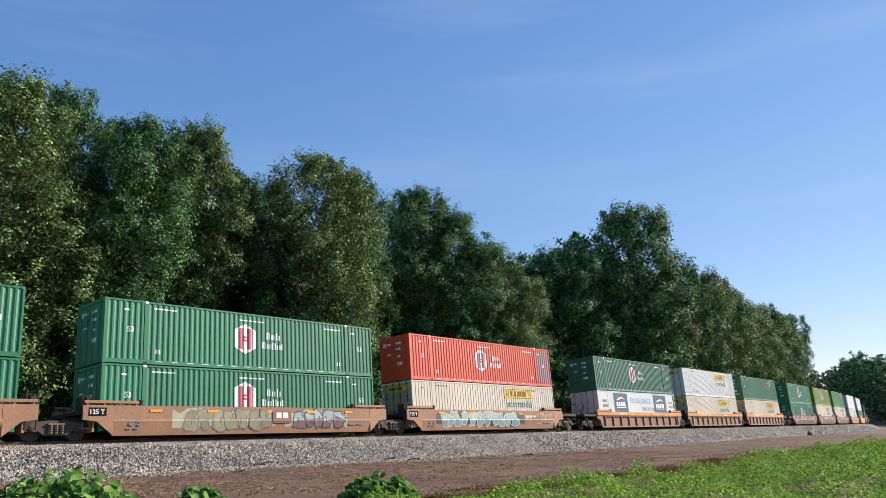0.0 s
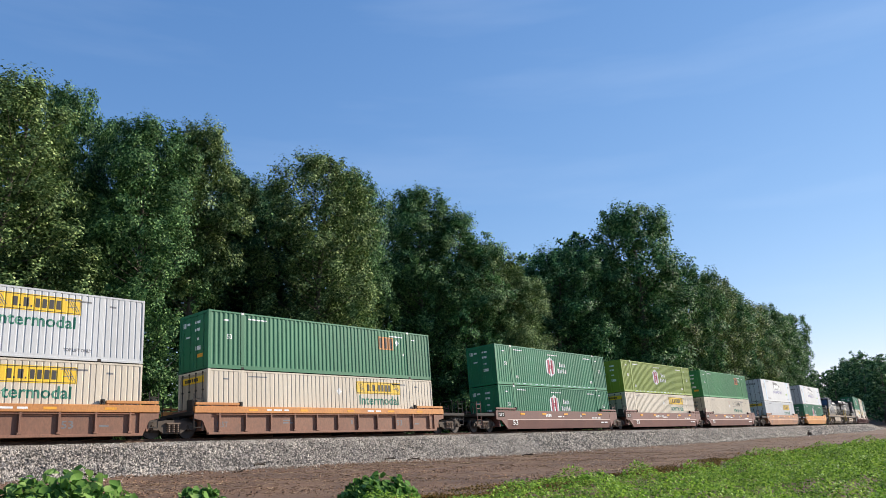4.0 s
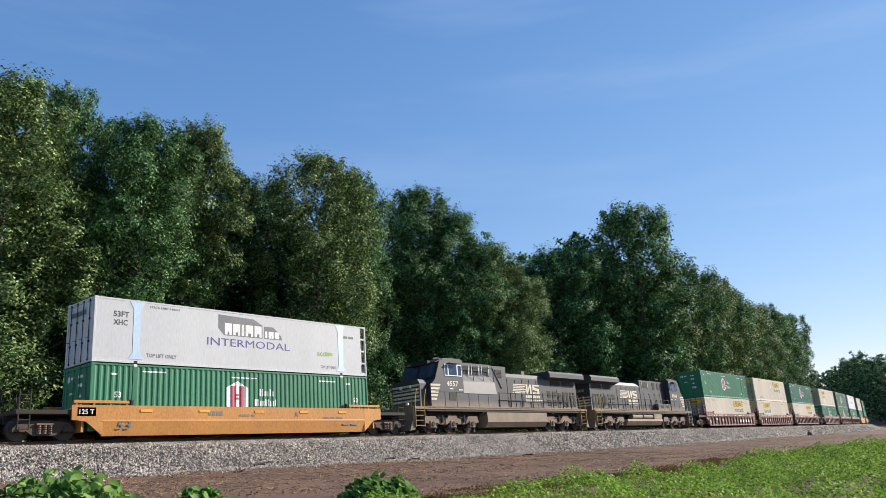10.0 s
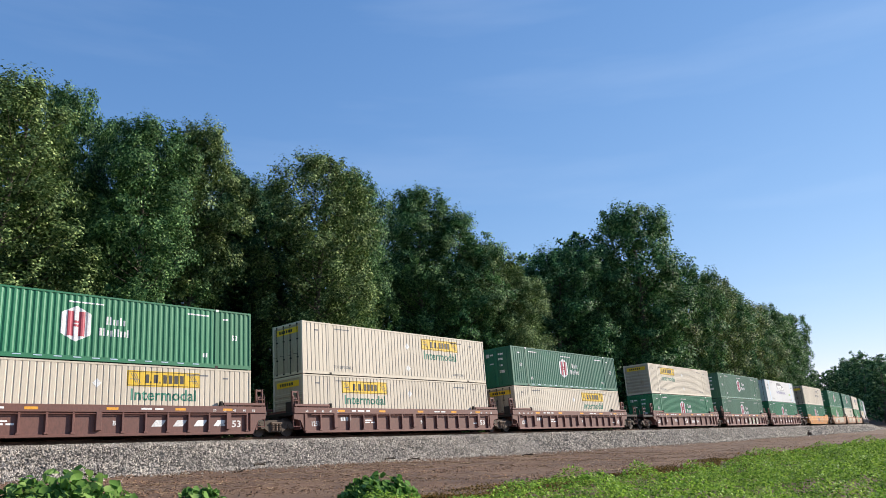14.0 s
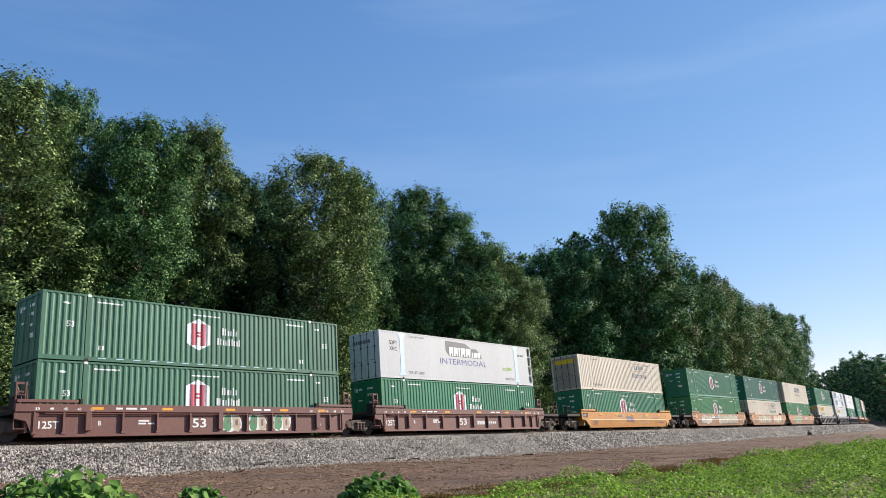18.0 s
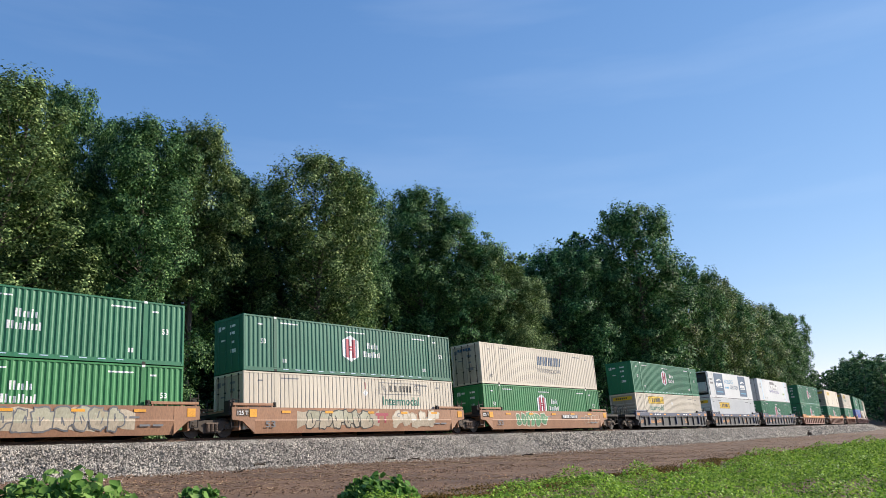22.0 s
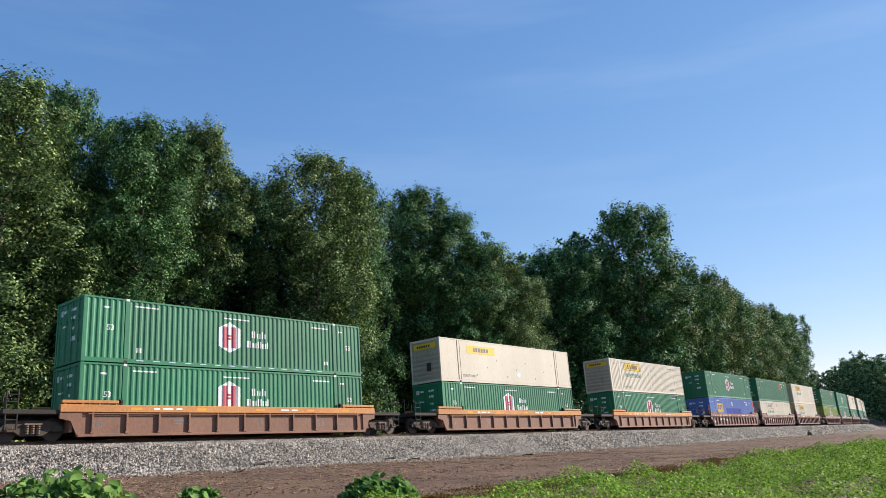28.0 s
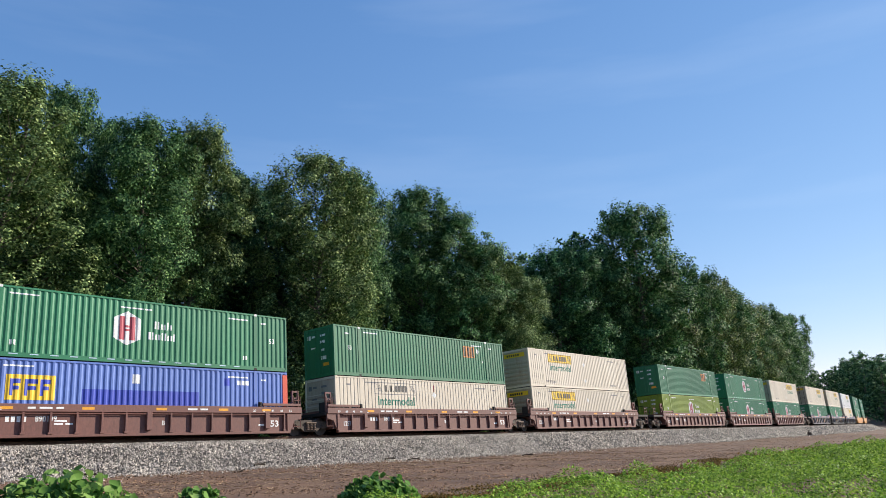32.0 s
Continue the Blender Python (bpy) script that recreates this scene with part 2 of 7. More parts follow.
    # bed far darker than its stones: shade of the gaps put into the colour
    "ballast": surf("ballast_gap_shade", (0.05, 0.043, 0.036), (0.034, 0.03, 0.025), 0.9, 0, 1.2, 16, 0.8, (1, 1, 1), 0.0, (0.1, 0.08, 0.065), 0.3, 0.8),
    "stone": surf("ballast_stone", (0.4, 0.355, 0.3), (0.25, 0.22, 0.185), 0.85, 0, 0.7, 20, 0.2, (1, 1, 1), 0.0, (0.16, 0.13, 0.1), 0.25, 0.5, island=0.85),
    "dirt": surf("red_brown_soil", (0.165, 0.088, 0.047), (0.095, 0.051, 0.03), 0.95, 0, 0.35, 11, 1.0, (1, 1, 1), 0.0, (0.1, 0.06, 0.042), 0.5, 1.1),
    "chip": surf("soil_and_mulch", (0.23, 0.13, 0.074), (0.12, 0.066, 0.038), 0.95, 0, 0.5, 12, 0.3, (1, 1, 1), 0.0, island=0.6),
    "straw": surf("dry_straw", (0.36, 0.25, 0.14), (0.24, 0.15, 0.085), 0.9, 0, 1, 12, 0.1, (1, 1, 1), 0.0, island=0.5),
    "field": surf("rough_grass", (0.07, 0.1, 0.025), (0.1, 0.1, 0.035), 0.95, 0, 0.05, 3, 0.6),
    "bark": surf("grey_brown_bark", (0.14, 0.115, 0.09), (0.09, 0.075, 0.06), 0.9, 0, 1.5, 12, 0.6, (1, 1, 0.3)),
    "twig": surf("dead_wood", (0.07, 0.05, 0.035), (0.045, 0.032, 0.024), 0.9, 0, 2, 14, 0.4),
    "leaf_a": leafy("tree_leaf_green", (0.012, 0.041, 0.015), (0.062, 0.152, 0.05), (0.29, 0.46, 0.17), 0.18),
    "leaf_b": leafy("tree_leaf_olive", (0.024, 0.046, 0.014), (0.108, 0.172, 0.054), (0.42, 0.5, 0.2), 0.18),
    # leaf_a's green darkened: the wood's shade is painted into this colour
    "leaf_c": leafy("tree_leaf_shade_tone", (0.01, 0.037, 0.016), (0.049, 0.12, 0.046), (0.24, 0.4, 0.16), 0.16),
    "vine": leafy("vine_leaf", (0.045, 0.105, 0.012), (0.2, 0.355, 0.04), (0.38, 0.54, 0.085), 0.34),
    "clump": leafy("vine_clump_leaf", (0.05, 0.13, 0.024), (0.15, 0.29, 0.06), (0.28, 0.42, 0.12), 0.3),
    "weed": leafy("dry_weed", (0.06, 0.045, 0.014), (0.15, 0.1, 0.03), (0.3, 0.17, 0.06), 0.3),
}


def settled(m, z0, z1, col):
    """Dust thrown up from below: thick at z0, patchy, gone at z1."""
    n, l = m.node_tree.nodes, m.node_tree.links
    hsv = n["Hue/Saturation/Value"]
    before = hsv.inputs["Color"].links[0].from_socket
    tc, sep, rng, t, up, mul, mix = (n.new("ShaderNode" + k) for k in ("TexCoord", "SeparateXYZ", "MapRange", "TexNoise", "Math", "Math", "Mix"))
    l.new(tc.outputs["Object"], sep.inputs[0])
    l.new(sep.outputs["Z"], rng.inputs["Value"])
    rng.interpolation_type = "SMOOTHSTEP"
    rng.inputs["From Min"].default_value, rng.inputs["From Max"].default_value = z0, z1
    rng.inputs["To Min"].default_value, rng.inputs["To Max"].default_value = 1.0, 0.0
    t.inputs["Scale"].default_value, t.inputs["Detail"].default_value = 2.5, 8
    l.new(tc.outputs["Object"], t.inputs["Vector"])
    up.operation = "MULTIPLY_ADD"
    l.new(t.outputs["Fac"], up.inputs[0])
    up.inputs[1].default_value, up.inputs[2].default_value = 1.2, 0.15
    mul.operation, mul.use_clamp = "MULTIPLY", True
    l.new(rng.outputs[0], mul.inputs[0])
    l.new(up.outputs[0], mul.inputs[1])
    mix.data_type = "RGBA"
    l.new(mul.outputs[0], mix.inputs["Factor"])
    l.new(before, mix.inputs[6])
    mix.inputs[7].default_value = (*col, 1)
    l.new(mix.outputs[2], hsv.inputs["Color"])


settled(M["black"], 1.6, 2.15, (0.22, 0.155, 0.095))


# ---- mesh helpers ----
def box(bm, x0, x1, y0, y1, z0, z1, bevel=0.0):
    vs = [bm.verts.new((x, y, z)) for x in (x0, x1) for y in (y0, y1) for z in (z0, z1)]
    fs = [bm.faces.new([vs[i] for i in f]) for f in ((0, 1, 3, 2), (4, 6, 7, 5), (0, 4, 5, 1), (2, 3, 7, 6), (0, 2, 6, 4), (1, 5, 7, 3))]
    if bevel:
        es = list({e for f in fs for e in f.edges})
        bmesh.ops.bevel(bm, geom=es, offset=bevel, segments=1, affect="EDGES")
    return bm


def rod(bm, a, b, r, seg=8, r2=None):
    a, b = Vector(a), Vector(b)
    d = (b - a).normalized()
    u = d.orthogonal().normalized()
    w = d.cross(u)
    ring = lambda p, q: [bm.verts.new(p + q * (u * math.cos(2 * math.pi * i / seg) + w * math.sin(2 * math.pi * i / seg))) for i in range(seg)]
    A, B = ring(a, r), ring(b, r if r2 is None else r2)
    for i in range(seg):
        bm.faces.new((A[i], A[(i + 1) % seg], B[(i + 1) % seg], B[i]))
    bm.faces.new(A[::-1])
    bm.faces.new(B)
    return bm


def pipe(bm, pts, r, seg=6):
    for a, b in zip(pts, pts[1:]):
        rod(bm, a, b, r, seg)
    return bm


def slab(bm, outline, y0, y1):
    """Outline in x, z drawn out from y0 to y1."""
    A = [bm.verts.new((x, y0, z)) for x, z in outline]
    B = [bm.verts.new((x, y1, z)) for x, z in outline]
    k = len(A)
    bm.faces.new(A)
    bm.faces.new(B[::-1])
    for i in range(k):
        bm.faces.new((A[i], B[i], B[(i + 1) % k], A[(i + 1) % k]))
    bmesh.ops.recalc_face_normals(bm, faces=bm.faces)
    return bm


def across(bm, outline, x0, x1):
    """Outline in y, z drawn out from x0 to x1."""
    A = [bm.verts.new((x0, y, z)) for y, z in outline]
    B = [bm.verts.new((x1, y, z)) for y, z in outline]
    k = len(A)
    bm.faces.new(A)
    bm.faces.new(B[::-1])
    for i in range(k):
        bm.faces.new((A[i], B[i], B[(i + 1) % k], A[(i + 1) % k]))
    bmesh.ops.recalc_face_normals(bm, faces=bm.faces)
    return bm


def mesh_of(name, bm, material):
    me = bpy.data.meshes.new(name)
    bm.to_mesh(me)
    bm.free()
    me.materials.append(M[material])
    return me


def part(name, bm, material, parent, label="", at=None):
    me = bm if isinstance(bm, bpy.types.Mesh) else mesh_of(name, bm, material)
    ob = new(name, me)
    ob.parent = parent
    if at is not None:
        ob.matrix_basis = at
    return tagged(ob, label)


def fresh():
    return bmesh.new()


def quads(name, co, material):
    """A mesh of loose four-cornered pieces from an array (n, 4, 3)."""
    k = len(co)
    me = bpy.data.meshes.new(name)
    me.vertices.add(4 * k)
    me.vertices.foreach_set("co", np.ascontiguousarray(co, dtype=np.float32).ravel())
    me.loops.add(4 * k)
    me.loops.foreach_set("vertex_index", np.arange(4 * k, dtype=np.int32))
    me.polygons.add(k)
    me.polygons.foreach_set("loop_start", np.arange(0, 4 * k, 4, dtype=np.int32))
    me.update(calc_edges=True)
    me.materials.append(M[material])
    return me


def tris(name, co, material):
    """A mesh of loose three-cornered pieces from an array (n, 3, 3)."""
    k = len(co)
    me = bpy.data.meshes.new(name)
    me.vertices.add(3 * k)
    me.vertices.foreach_set("co", np.ascontiguousarray(co, dtype=np.float32).ravel())
    me.loops.add(3 * k)
    me.loops.foreach_set("vertex_index", np.arange(3 * k, dtype=np.int32))
    me.polygons.add(k)
    me.polygons.foreach_set("loop_start", np.arange(0, 3 * k, 3, dtype=np.int32))
    me.update(calc_edges=True)
    me.materials.append(M[material])
    return me


def sheet(name, co, material_of, names, smooth=True):
    """A mesh from a grid of points (rows, columns, 3)."""
    a, b = co.shape[:2]
    idx = np.arange(a * b).reshape(a, b)
    f = np.stack([idx[:-1, :-1], idx[1:, :-1], idx[1:, 1:], idx[:-1, 1:]], -1).reshape(-1, 4)
    me = bpy.data.meshes.new(name)
    me.vertices.add(a * b)
    me.vertices.foreach_set("co", co.astype(np.float32).ravel())
    me.loops.add(f.size)
    me.loops.foreach_set("vertex_index", f.astype(np.int32).ravel())
    me.polygons.add(len(f))
    me.polygons.foreach_set("loop_start", np.arange(0, f.size, 4, dtype=np.int32))
    for n_ in names:
        me.materials.append(M[n_])
    if material_of is not None:
        me.polygons.foreach_set("material_index", material_of.astype(np.int32).ravel())
    me.polygons.foreach_set("use_smooth", np.ones(len(f), dtype=bool))
    me.update(calc_edges=True)
    return me


def wave(x, y, f, seed=0.0):
    """Cheap smooth relief from a few crossed sines, about -1 to 1."""
    r = np.random.RandomState(int(seed * 7) + 5)
    out = 0
    for k in range(6):
        a, p = r.uniform(0, 6.28), r.uniform(0, 6.28)
        q = f * r.uniform(0.6, 1.8)
        out = out + np.sin(q * (x * np.cos(a) + y * np.sin(a)) + p)
    return out / 3.2


# ---- the ground: one sheet laid along the track ----
PROFILE_O = np.array([-1500, -120, -45, -34, -24, -20.5, -12, -5.2, -4.2, -2.3, -1.4, 1.4, 2.4, 4.2, 7, 14, 40, 900.0])
PROFILE_Z = np.array([-4.0, -1.8, -1.6, -1.52, -1.5, -1.4, -1.36, -1.33, -1.28, -0.25, -0.12, -0.3, -0.45, -1.2, -1.0, -0.7, -0.4, 6.0])


def ground_z(s, o):
    z = np.interp(o, PROFILE_O, PROFILE_Z)
    rough = np.clip((np.abs(o) - 4.0) / 1.5, 0, 1)
    z = z + rough * (0.05 * wave(s, o, 1.3, 1) + 0.03 * wave(s, o, 4.0, 2) + 0.08 * wave(s, o, 0.35, 3))
    bank = np.clip((-20.0 - o) / 3.0, 0, 1) * np.clip((o + 33.5) / 4.0, 0.2, 1)
    hill = np.clip((s - 330) / 170, 0, 1) ** 2 * np.clip((np.abs(o) - 9) / 20, 0, 1) * 11
    return z + hill + bank * (0.10 + 0.10 * wave(s, o, 0.9, 4) + 0.05 * wave(s, o, 2.2, 5))


def beside_many(s, o):
    a = np.clip(s - CURVE_FROM, 0, None) / RADIUS
    x = np.minimum(s, CURVE_FROM) + RADIUS * np.sin(a)
    y = GAUGE_Y + RADIUS * (1 - np.cos(a))
    return x - o * np.sin(a), y + o * np.cos(a)


def make_ground():
    s = np.concatenate([np.linspace(-1800, -60, 24), np.linspace(-40, -14, 14), np.arange(-12, 110, 0.4), np.arange(110, 300, 2.0), np.linspace(305, 1700, 60)])
    o = np.concatenate([[-1500, -700, -300, -120, -70, -45], np.arange(-38, -26, 1.0), np.arange(-26, -5.2, 0.3), np.arange(-5.2, 4.3, 0.35), [5, 6, 8, 10, 14, 20, 30, 45, 80, 200, 450, 900]])
    S, O = np.meshgrid(s, o, indexing="ij")
    X, Y = beside_many(S, O)
    Z = ground_z(S, O)
    So, Oo = (S[:-1, :-1] + S[1:, 1:]) / 2, (O[:-1, :-1] + O[1:, 1:]) / 2
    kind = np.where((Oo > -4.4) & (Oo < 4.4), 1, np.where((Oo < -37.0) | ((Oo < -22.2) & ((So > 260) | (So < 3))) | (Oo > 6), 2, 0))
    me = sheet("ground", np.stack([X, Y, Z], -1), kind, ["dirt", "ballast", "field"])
    tagged(new("ground", me), "red-brown graded soil beside a railway embankment", "ground", kind="structure")


def lumps(name, s, o, size, material, r, lift=0.25):
    """Rough lumps half sunk in the ground at (s, o)."""
    base = np.array([[1, 0, -0.5], [0, 1, -0.5], [-1, 0, -0.5], [0, -1, -0.5], [0.3, 0.1, 0.95]], float)
    tri = np.array([[0, 1, 4], [1, 2, 4], [2, 3, 4], [3, 0, 4]])
    k = len(s)
    x, y = beside_many(s, o)
    z = ground_z(s, o) + lift * size
    sc = size * r.uniform(0.5, 1.15, (k, 1, 1)) * r.uniform(0.6, 1.1, (k, 1, 3))
    v = base[None] * sc + r.normal(0, 0.18 * size, (k, 5, 3))
    t, e = r.uniform(0, 6.28, k), r.uniform(-0.7, 0.7, k)
    c, q = np.cos(t)[:, None], np.sin(t)[:, None]
    ce, se = np.cos(e)[:, None], np.sin(e)[:, None]
    vx, vz = v[..., 0] * ce - v[..., 2] * se, v[..., 0] * se + v[..., 2] * ce
    v = np.stack([vx * c - v[..., 1] * q + x[:, None], vx * q + v[..., 1] * c + y[:, None], vz + z[:, None]], -1)
    me = bpy.data.meshes.new(name)
    me.vertices.add(5 * k)
    me.vertices.foreach_set("co", v.astype(np.float32).ravel())
    me.loops.add(12 * k)
    me.loops.foreach_set("vertex_index", (tri[None] + 5 * np.arange(k)[:, None, None]).reshape(-1).astype(np.int32))
    me.polygons.add(4 * k)
    me.polygons.foreach_set("loop_start", np.arange(0, 12 * k, 3, dtype=np.int32))
    me.update(calc_edges=True)
    me.materials.append(M[material])
    return new(name, me)


def make_stones():
    """Crushed stone on the ballast shoulder."""
    r = np.random.RandomState(3)
    for a, b, k, size in ((-4, 45, 56000, 0.058), (45, 120, 26000, 0.08), (120, 290, 8000, 0.13)):
        s = r.uniform(a, b, k)
        o = -0.95 - 3.4 * r.beta(1.05, 1.0, k)
        o = np.where(r.uniform(0, 1, k) < 0.07, -4.4 - r.exponential(0.6, k), o)
        tagged(lumps("ballast_stones", s, o, size, "stone", r), "grey crushed stone ballast on the track shoulder", "ballast", kind="stuff")


def make_clods():
    """Clods of earth over the graded soil, in streaks."""
    r = np.random.RandomState(14)
    k = 62000
    s = np.where(r.uniform(size=k) < 0.7, r.uniform(0, 48, k), r.uniform(48, 120, k))
    o = -4.4 - 16.6 * r.uniform(0, 1, k)
    keep = r.uniform(size=k) < 0.35 + 0.5 * wave(s * 0.5, o, 1.6, 21) + 0.3 * wave(s, o, 3.0, 22)
    s, o = s[keep], o[keep]
    tagged(lumps("earth_clods", s, o, 0.052, "chip", r, 0.0), "red-brown clods of earth on graded soil", "soil", kind="stuff")


def make_soil_litter():
    """Clods, chips and roots strewn over the soil."""
    r = np.random.RandomState(4)
    k = 24000
    s = np.where(r.uniform(size=k) < 0.75, r.uniform(-2, 50, k), r.uniform(50, 130, k))
    o = -4.3 - 16.8 * r.beta(0.9, 1.0, k)
    x, y = beside_many(s, o)
    z = ground_z(s, o) + 0.012
    ln, wd = r.uniform(0.015, 0.06, k), r.uniform(0.008, 0.025, k)
    t, tilt = r.uniform(0, 6.28, k), r.normal(0, 0.15, k)
    ux, uy, uz = np.cos(t) * np.cos(tilt), np.sin(t) * np.cos(tilt), np.sin(tilt)
    wx, wy, wz = -np.sin(t), np.cos(t), r.normal(0, 0.15, k)
    P, U, Wv = np.stack([x, y, z], -1), np.stack([ux, uy, uz], -1) * ln[:, None], np.stack([wx, wy, wz], -1) * wd[:, None]
    co = np.stack([P - U - Wv * 0.6, P + U * 0.8 - Wv, P + U + Wv * 0.7, P - U * 0.7 + Wv], 1)
    tagged(new("soil_litter", quads("soil_litter", co, "chip")), "brown mulch chips and clods on bare soil", "mulch", kind="stuff")
    # straw and root fibres
    k = 30000
    s = np.where(r.uniform(size=k) < 0.75, r.uniform(2, 44, k), r.uniform(44, 100, k))
    o = -5.0 - 16.0 * r.beta(1.1, 1.1, k)
    keep = r.uniform(size=k) < 0.5 + 0.6 * wave(s, o, 0.8, 31)
    s, o = s[keep], o[keep]
    k = len(s)
    x, y = beside_many(s, o)
    P = np.stack([x, y, ground_z(s, o) + r.uniform(0.015, 0.05, k)], -1)
    t = r.uniform(0, 6.28, k)
    U = np.stack([np.cos(t), np.sin(t), r.normal(0, 0.2, k)], -1) * r.uniform(0.04, 0.13, k)[:, None]
    Wv = np.stack([-np.sin(t), np.cos(t), r.uniform(0.2, 0.8, k)], -1) * r.uniform(0.004, 0.009, k)[:, None]
    tagged(new("straw", quads("straw", np.stack([P - U - Wv, P + U - Wv * 0.5, P + U + Wv * 0.5, P - U + Wv], 1), "straw")), "dry straw and root fibres on the soil", "straw", kind="stuff")


def leaves_at(P, size, r, lean=None, flat=0.5):
    """Pointed four-cornered leaves round the points P."""
    k = len(P)
    n = r.normal(0, 1, (k, 3))
    n[:, 2] += 0.8
    if lean is not None:
        n += lean
    n /= np.linalg.norm(n, axis=1)[:, None]
    t = r.normal(0, 1, (k, 3))
    t -= (t * n).sum(1)[:, None] * n
    t /= np.linalg.norm(t, axis=1)[:, None]
    w = np.cross(n, t)
    L = (size * r.uniform(0.65, 1.25, k))[:, None]
    return np.stack([P - t * L * 0.5, P + w * L * 0.4 + n * L * 0.1, P + t * L * 0.55 - n * L * 0.08, P - w * L * 0.4 + n * L * 0.1], 1)


def pointed(co):
    """Leaves with three corners, for what stands farther off."""
    return np.stack([co[:, 0], (co[:, 1] + co[:, 2]) * 0.5 + (co[:, 1] - co[:, 3]) * 0.35, (co[:, 3] + co[:, 2]) * 0.5 - (co[:, 1] - co[:, 3]) * 0.25], 1)


def make_vines():
    """Creeping vines over the near bank: a leaf carpet with humps, thinning to weeds at its edge."""
    r = np.random.RandomState(6)
    out, dry = [], []
    for a, b, k, size in ((4, 20, 130000, 0.052), (20, 34, 110000, 0.062), (34, 60, 110000, 0.09), (60, 130, 65000, 0.16), (130, 260, 16000, 0.42)):
        s = r.uniform(a, b, k)
        edge = -21.0 - 2.0 * np.clip((44 - s) / 22, 0, 1) + 0.5 * wave(s, s * 0, 0.55, 7) + 0.35 * wave(s, s * 0, 1.9, 8)
        depth = r.uniform(0, 1, k) ** 0.9 * 14.5
        o = edge - depth
        dens = 0.95 + 0.4 * wave(s + 0.9 * o, 0.6 * o, 1.5, 10) + 0.2 * wave(s, o, 1.1, 9) + np.clip(depth / 3.0, 0, 0.6)
        keep = r.uniform(size=k) < dens
        s, o, depth = s[keep], o[keep], depth[keep]
        x, y = beside_many(s, o)
        grow = np.clip(depth / 2.0, 0.15, 1)
        hump = np.clip(0.45 + 0.8 * wave(s + 0.9 * o, 0.6 * o, 1.5, 10) + 0.4 * wave(s, o, 4.0, 11), 0, 1.3)
        z = ground_z(s, o) + 0.03 + grow * (0.58 * hump * r.uniform(0.8, 1.0, len(s)) + r.uniform(0, 0.05, len(s)))
        co = leaves_at(np.stack([x, y, z], -1), size, r, np.array([0.15, -0.45, 0.9]))
        weed = (depth < 1.0) & (r.uniform(size=len(s)) < 0.65)
        out.append(pointed(co[~weed]))
        dry.append(pointed(co[weed]))
    for a, b, k in ((2, 40, 34000), (40, 130, 22000)):
        s = r.uniform(a, b, k)
        o = -21.2 - 1.8 * np.clip((44 - s) / 22, 0, 1) + 0.5 * wave(s, s * 0, 0.55, 7) + r.gamma(1.3, 0.6, k) * np.clip(0.55 + 0.6 * wave(s, s * 0, 0.8, 12), 0.05, 2)
        x, y = beside_many(s, o)
        z = ground_z(s, o) + r.uniform(0.02, 0.12, k)
        dry.append(pointed(leaves_at(np.stack([x, y, z], -1), 0.058 if a < 40 else 0.11, r)))
    tagged(new("vine_cover", tris("vine_cover", np.concatenate(out), "vine")), "bright green creeping vines covering the near bank", "vines", kind="stuff")
    tagged(new("weed_fringe", tris("weed_fringe", np.concatenate(dry), "weed")), "dry yellow-green weeds at the edge of bare soil", "weeds", kind="stuff")


def broad_leaves(name, P, size, r, lean, material):
    """Wide pointed leaves folded along the midrib."""
    k = len(P)
    n = r.normal(0, 0.55, (k, 3)) + lean
    n /= np.linalg.norm(n, axis=1)[:, None]
    t = r.normal(0, 1, (k, 3)) + np.array([0, -0.3, -0.5])
    t -= (t * n).sum(1)[:, None] * n
    t /= np.linalg.norm(t, axis=1)[:, None]
    w = np.cross(n, t)
    L = (size * r.uniform(0.55, 1.2, k))[:, None]
    v = np.stack([P - t * L * 0.45, P - t * L * 0.2 + w * L * 0.45 + n * L * 0.1, P + t * L * 0.2 + w * L * 0.36 + n * L * 0.08,
                  P + t * L * 0.6 - n * L * 0.08, P + t * L * 0.2 - w * L * 0.36 + n * L * 0.08, P - t * L * 0.2 - w * L * 0.45 + n * L * 0.1], 1)
    me = bpy.data.meshes.new(name)
    me.vertices.add(6 * k)
    me.vertices.foreach_set("co", v.astype(np.float32).ravel())
    me.loops.add(8 * k)
    me.loops.foreach_set("vertex_index", (np.array([0, 1, 2, 3, 0, 3, 4, 5])[None] + 6 * np.arange(k)[:, None]).ravel().astype(np.int32))
    me.polygons.add(2 * k)
    me.polygons.foreach_set("loop_start", np.arange(0, 8 * k, 4, dtype=np.int32))
    me.update(calc_edges=True)
    me.materials.append(M[material])
    return me


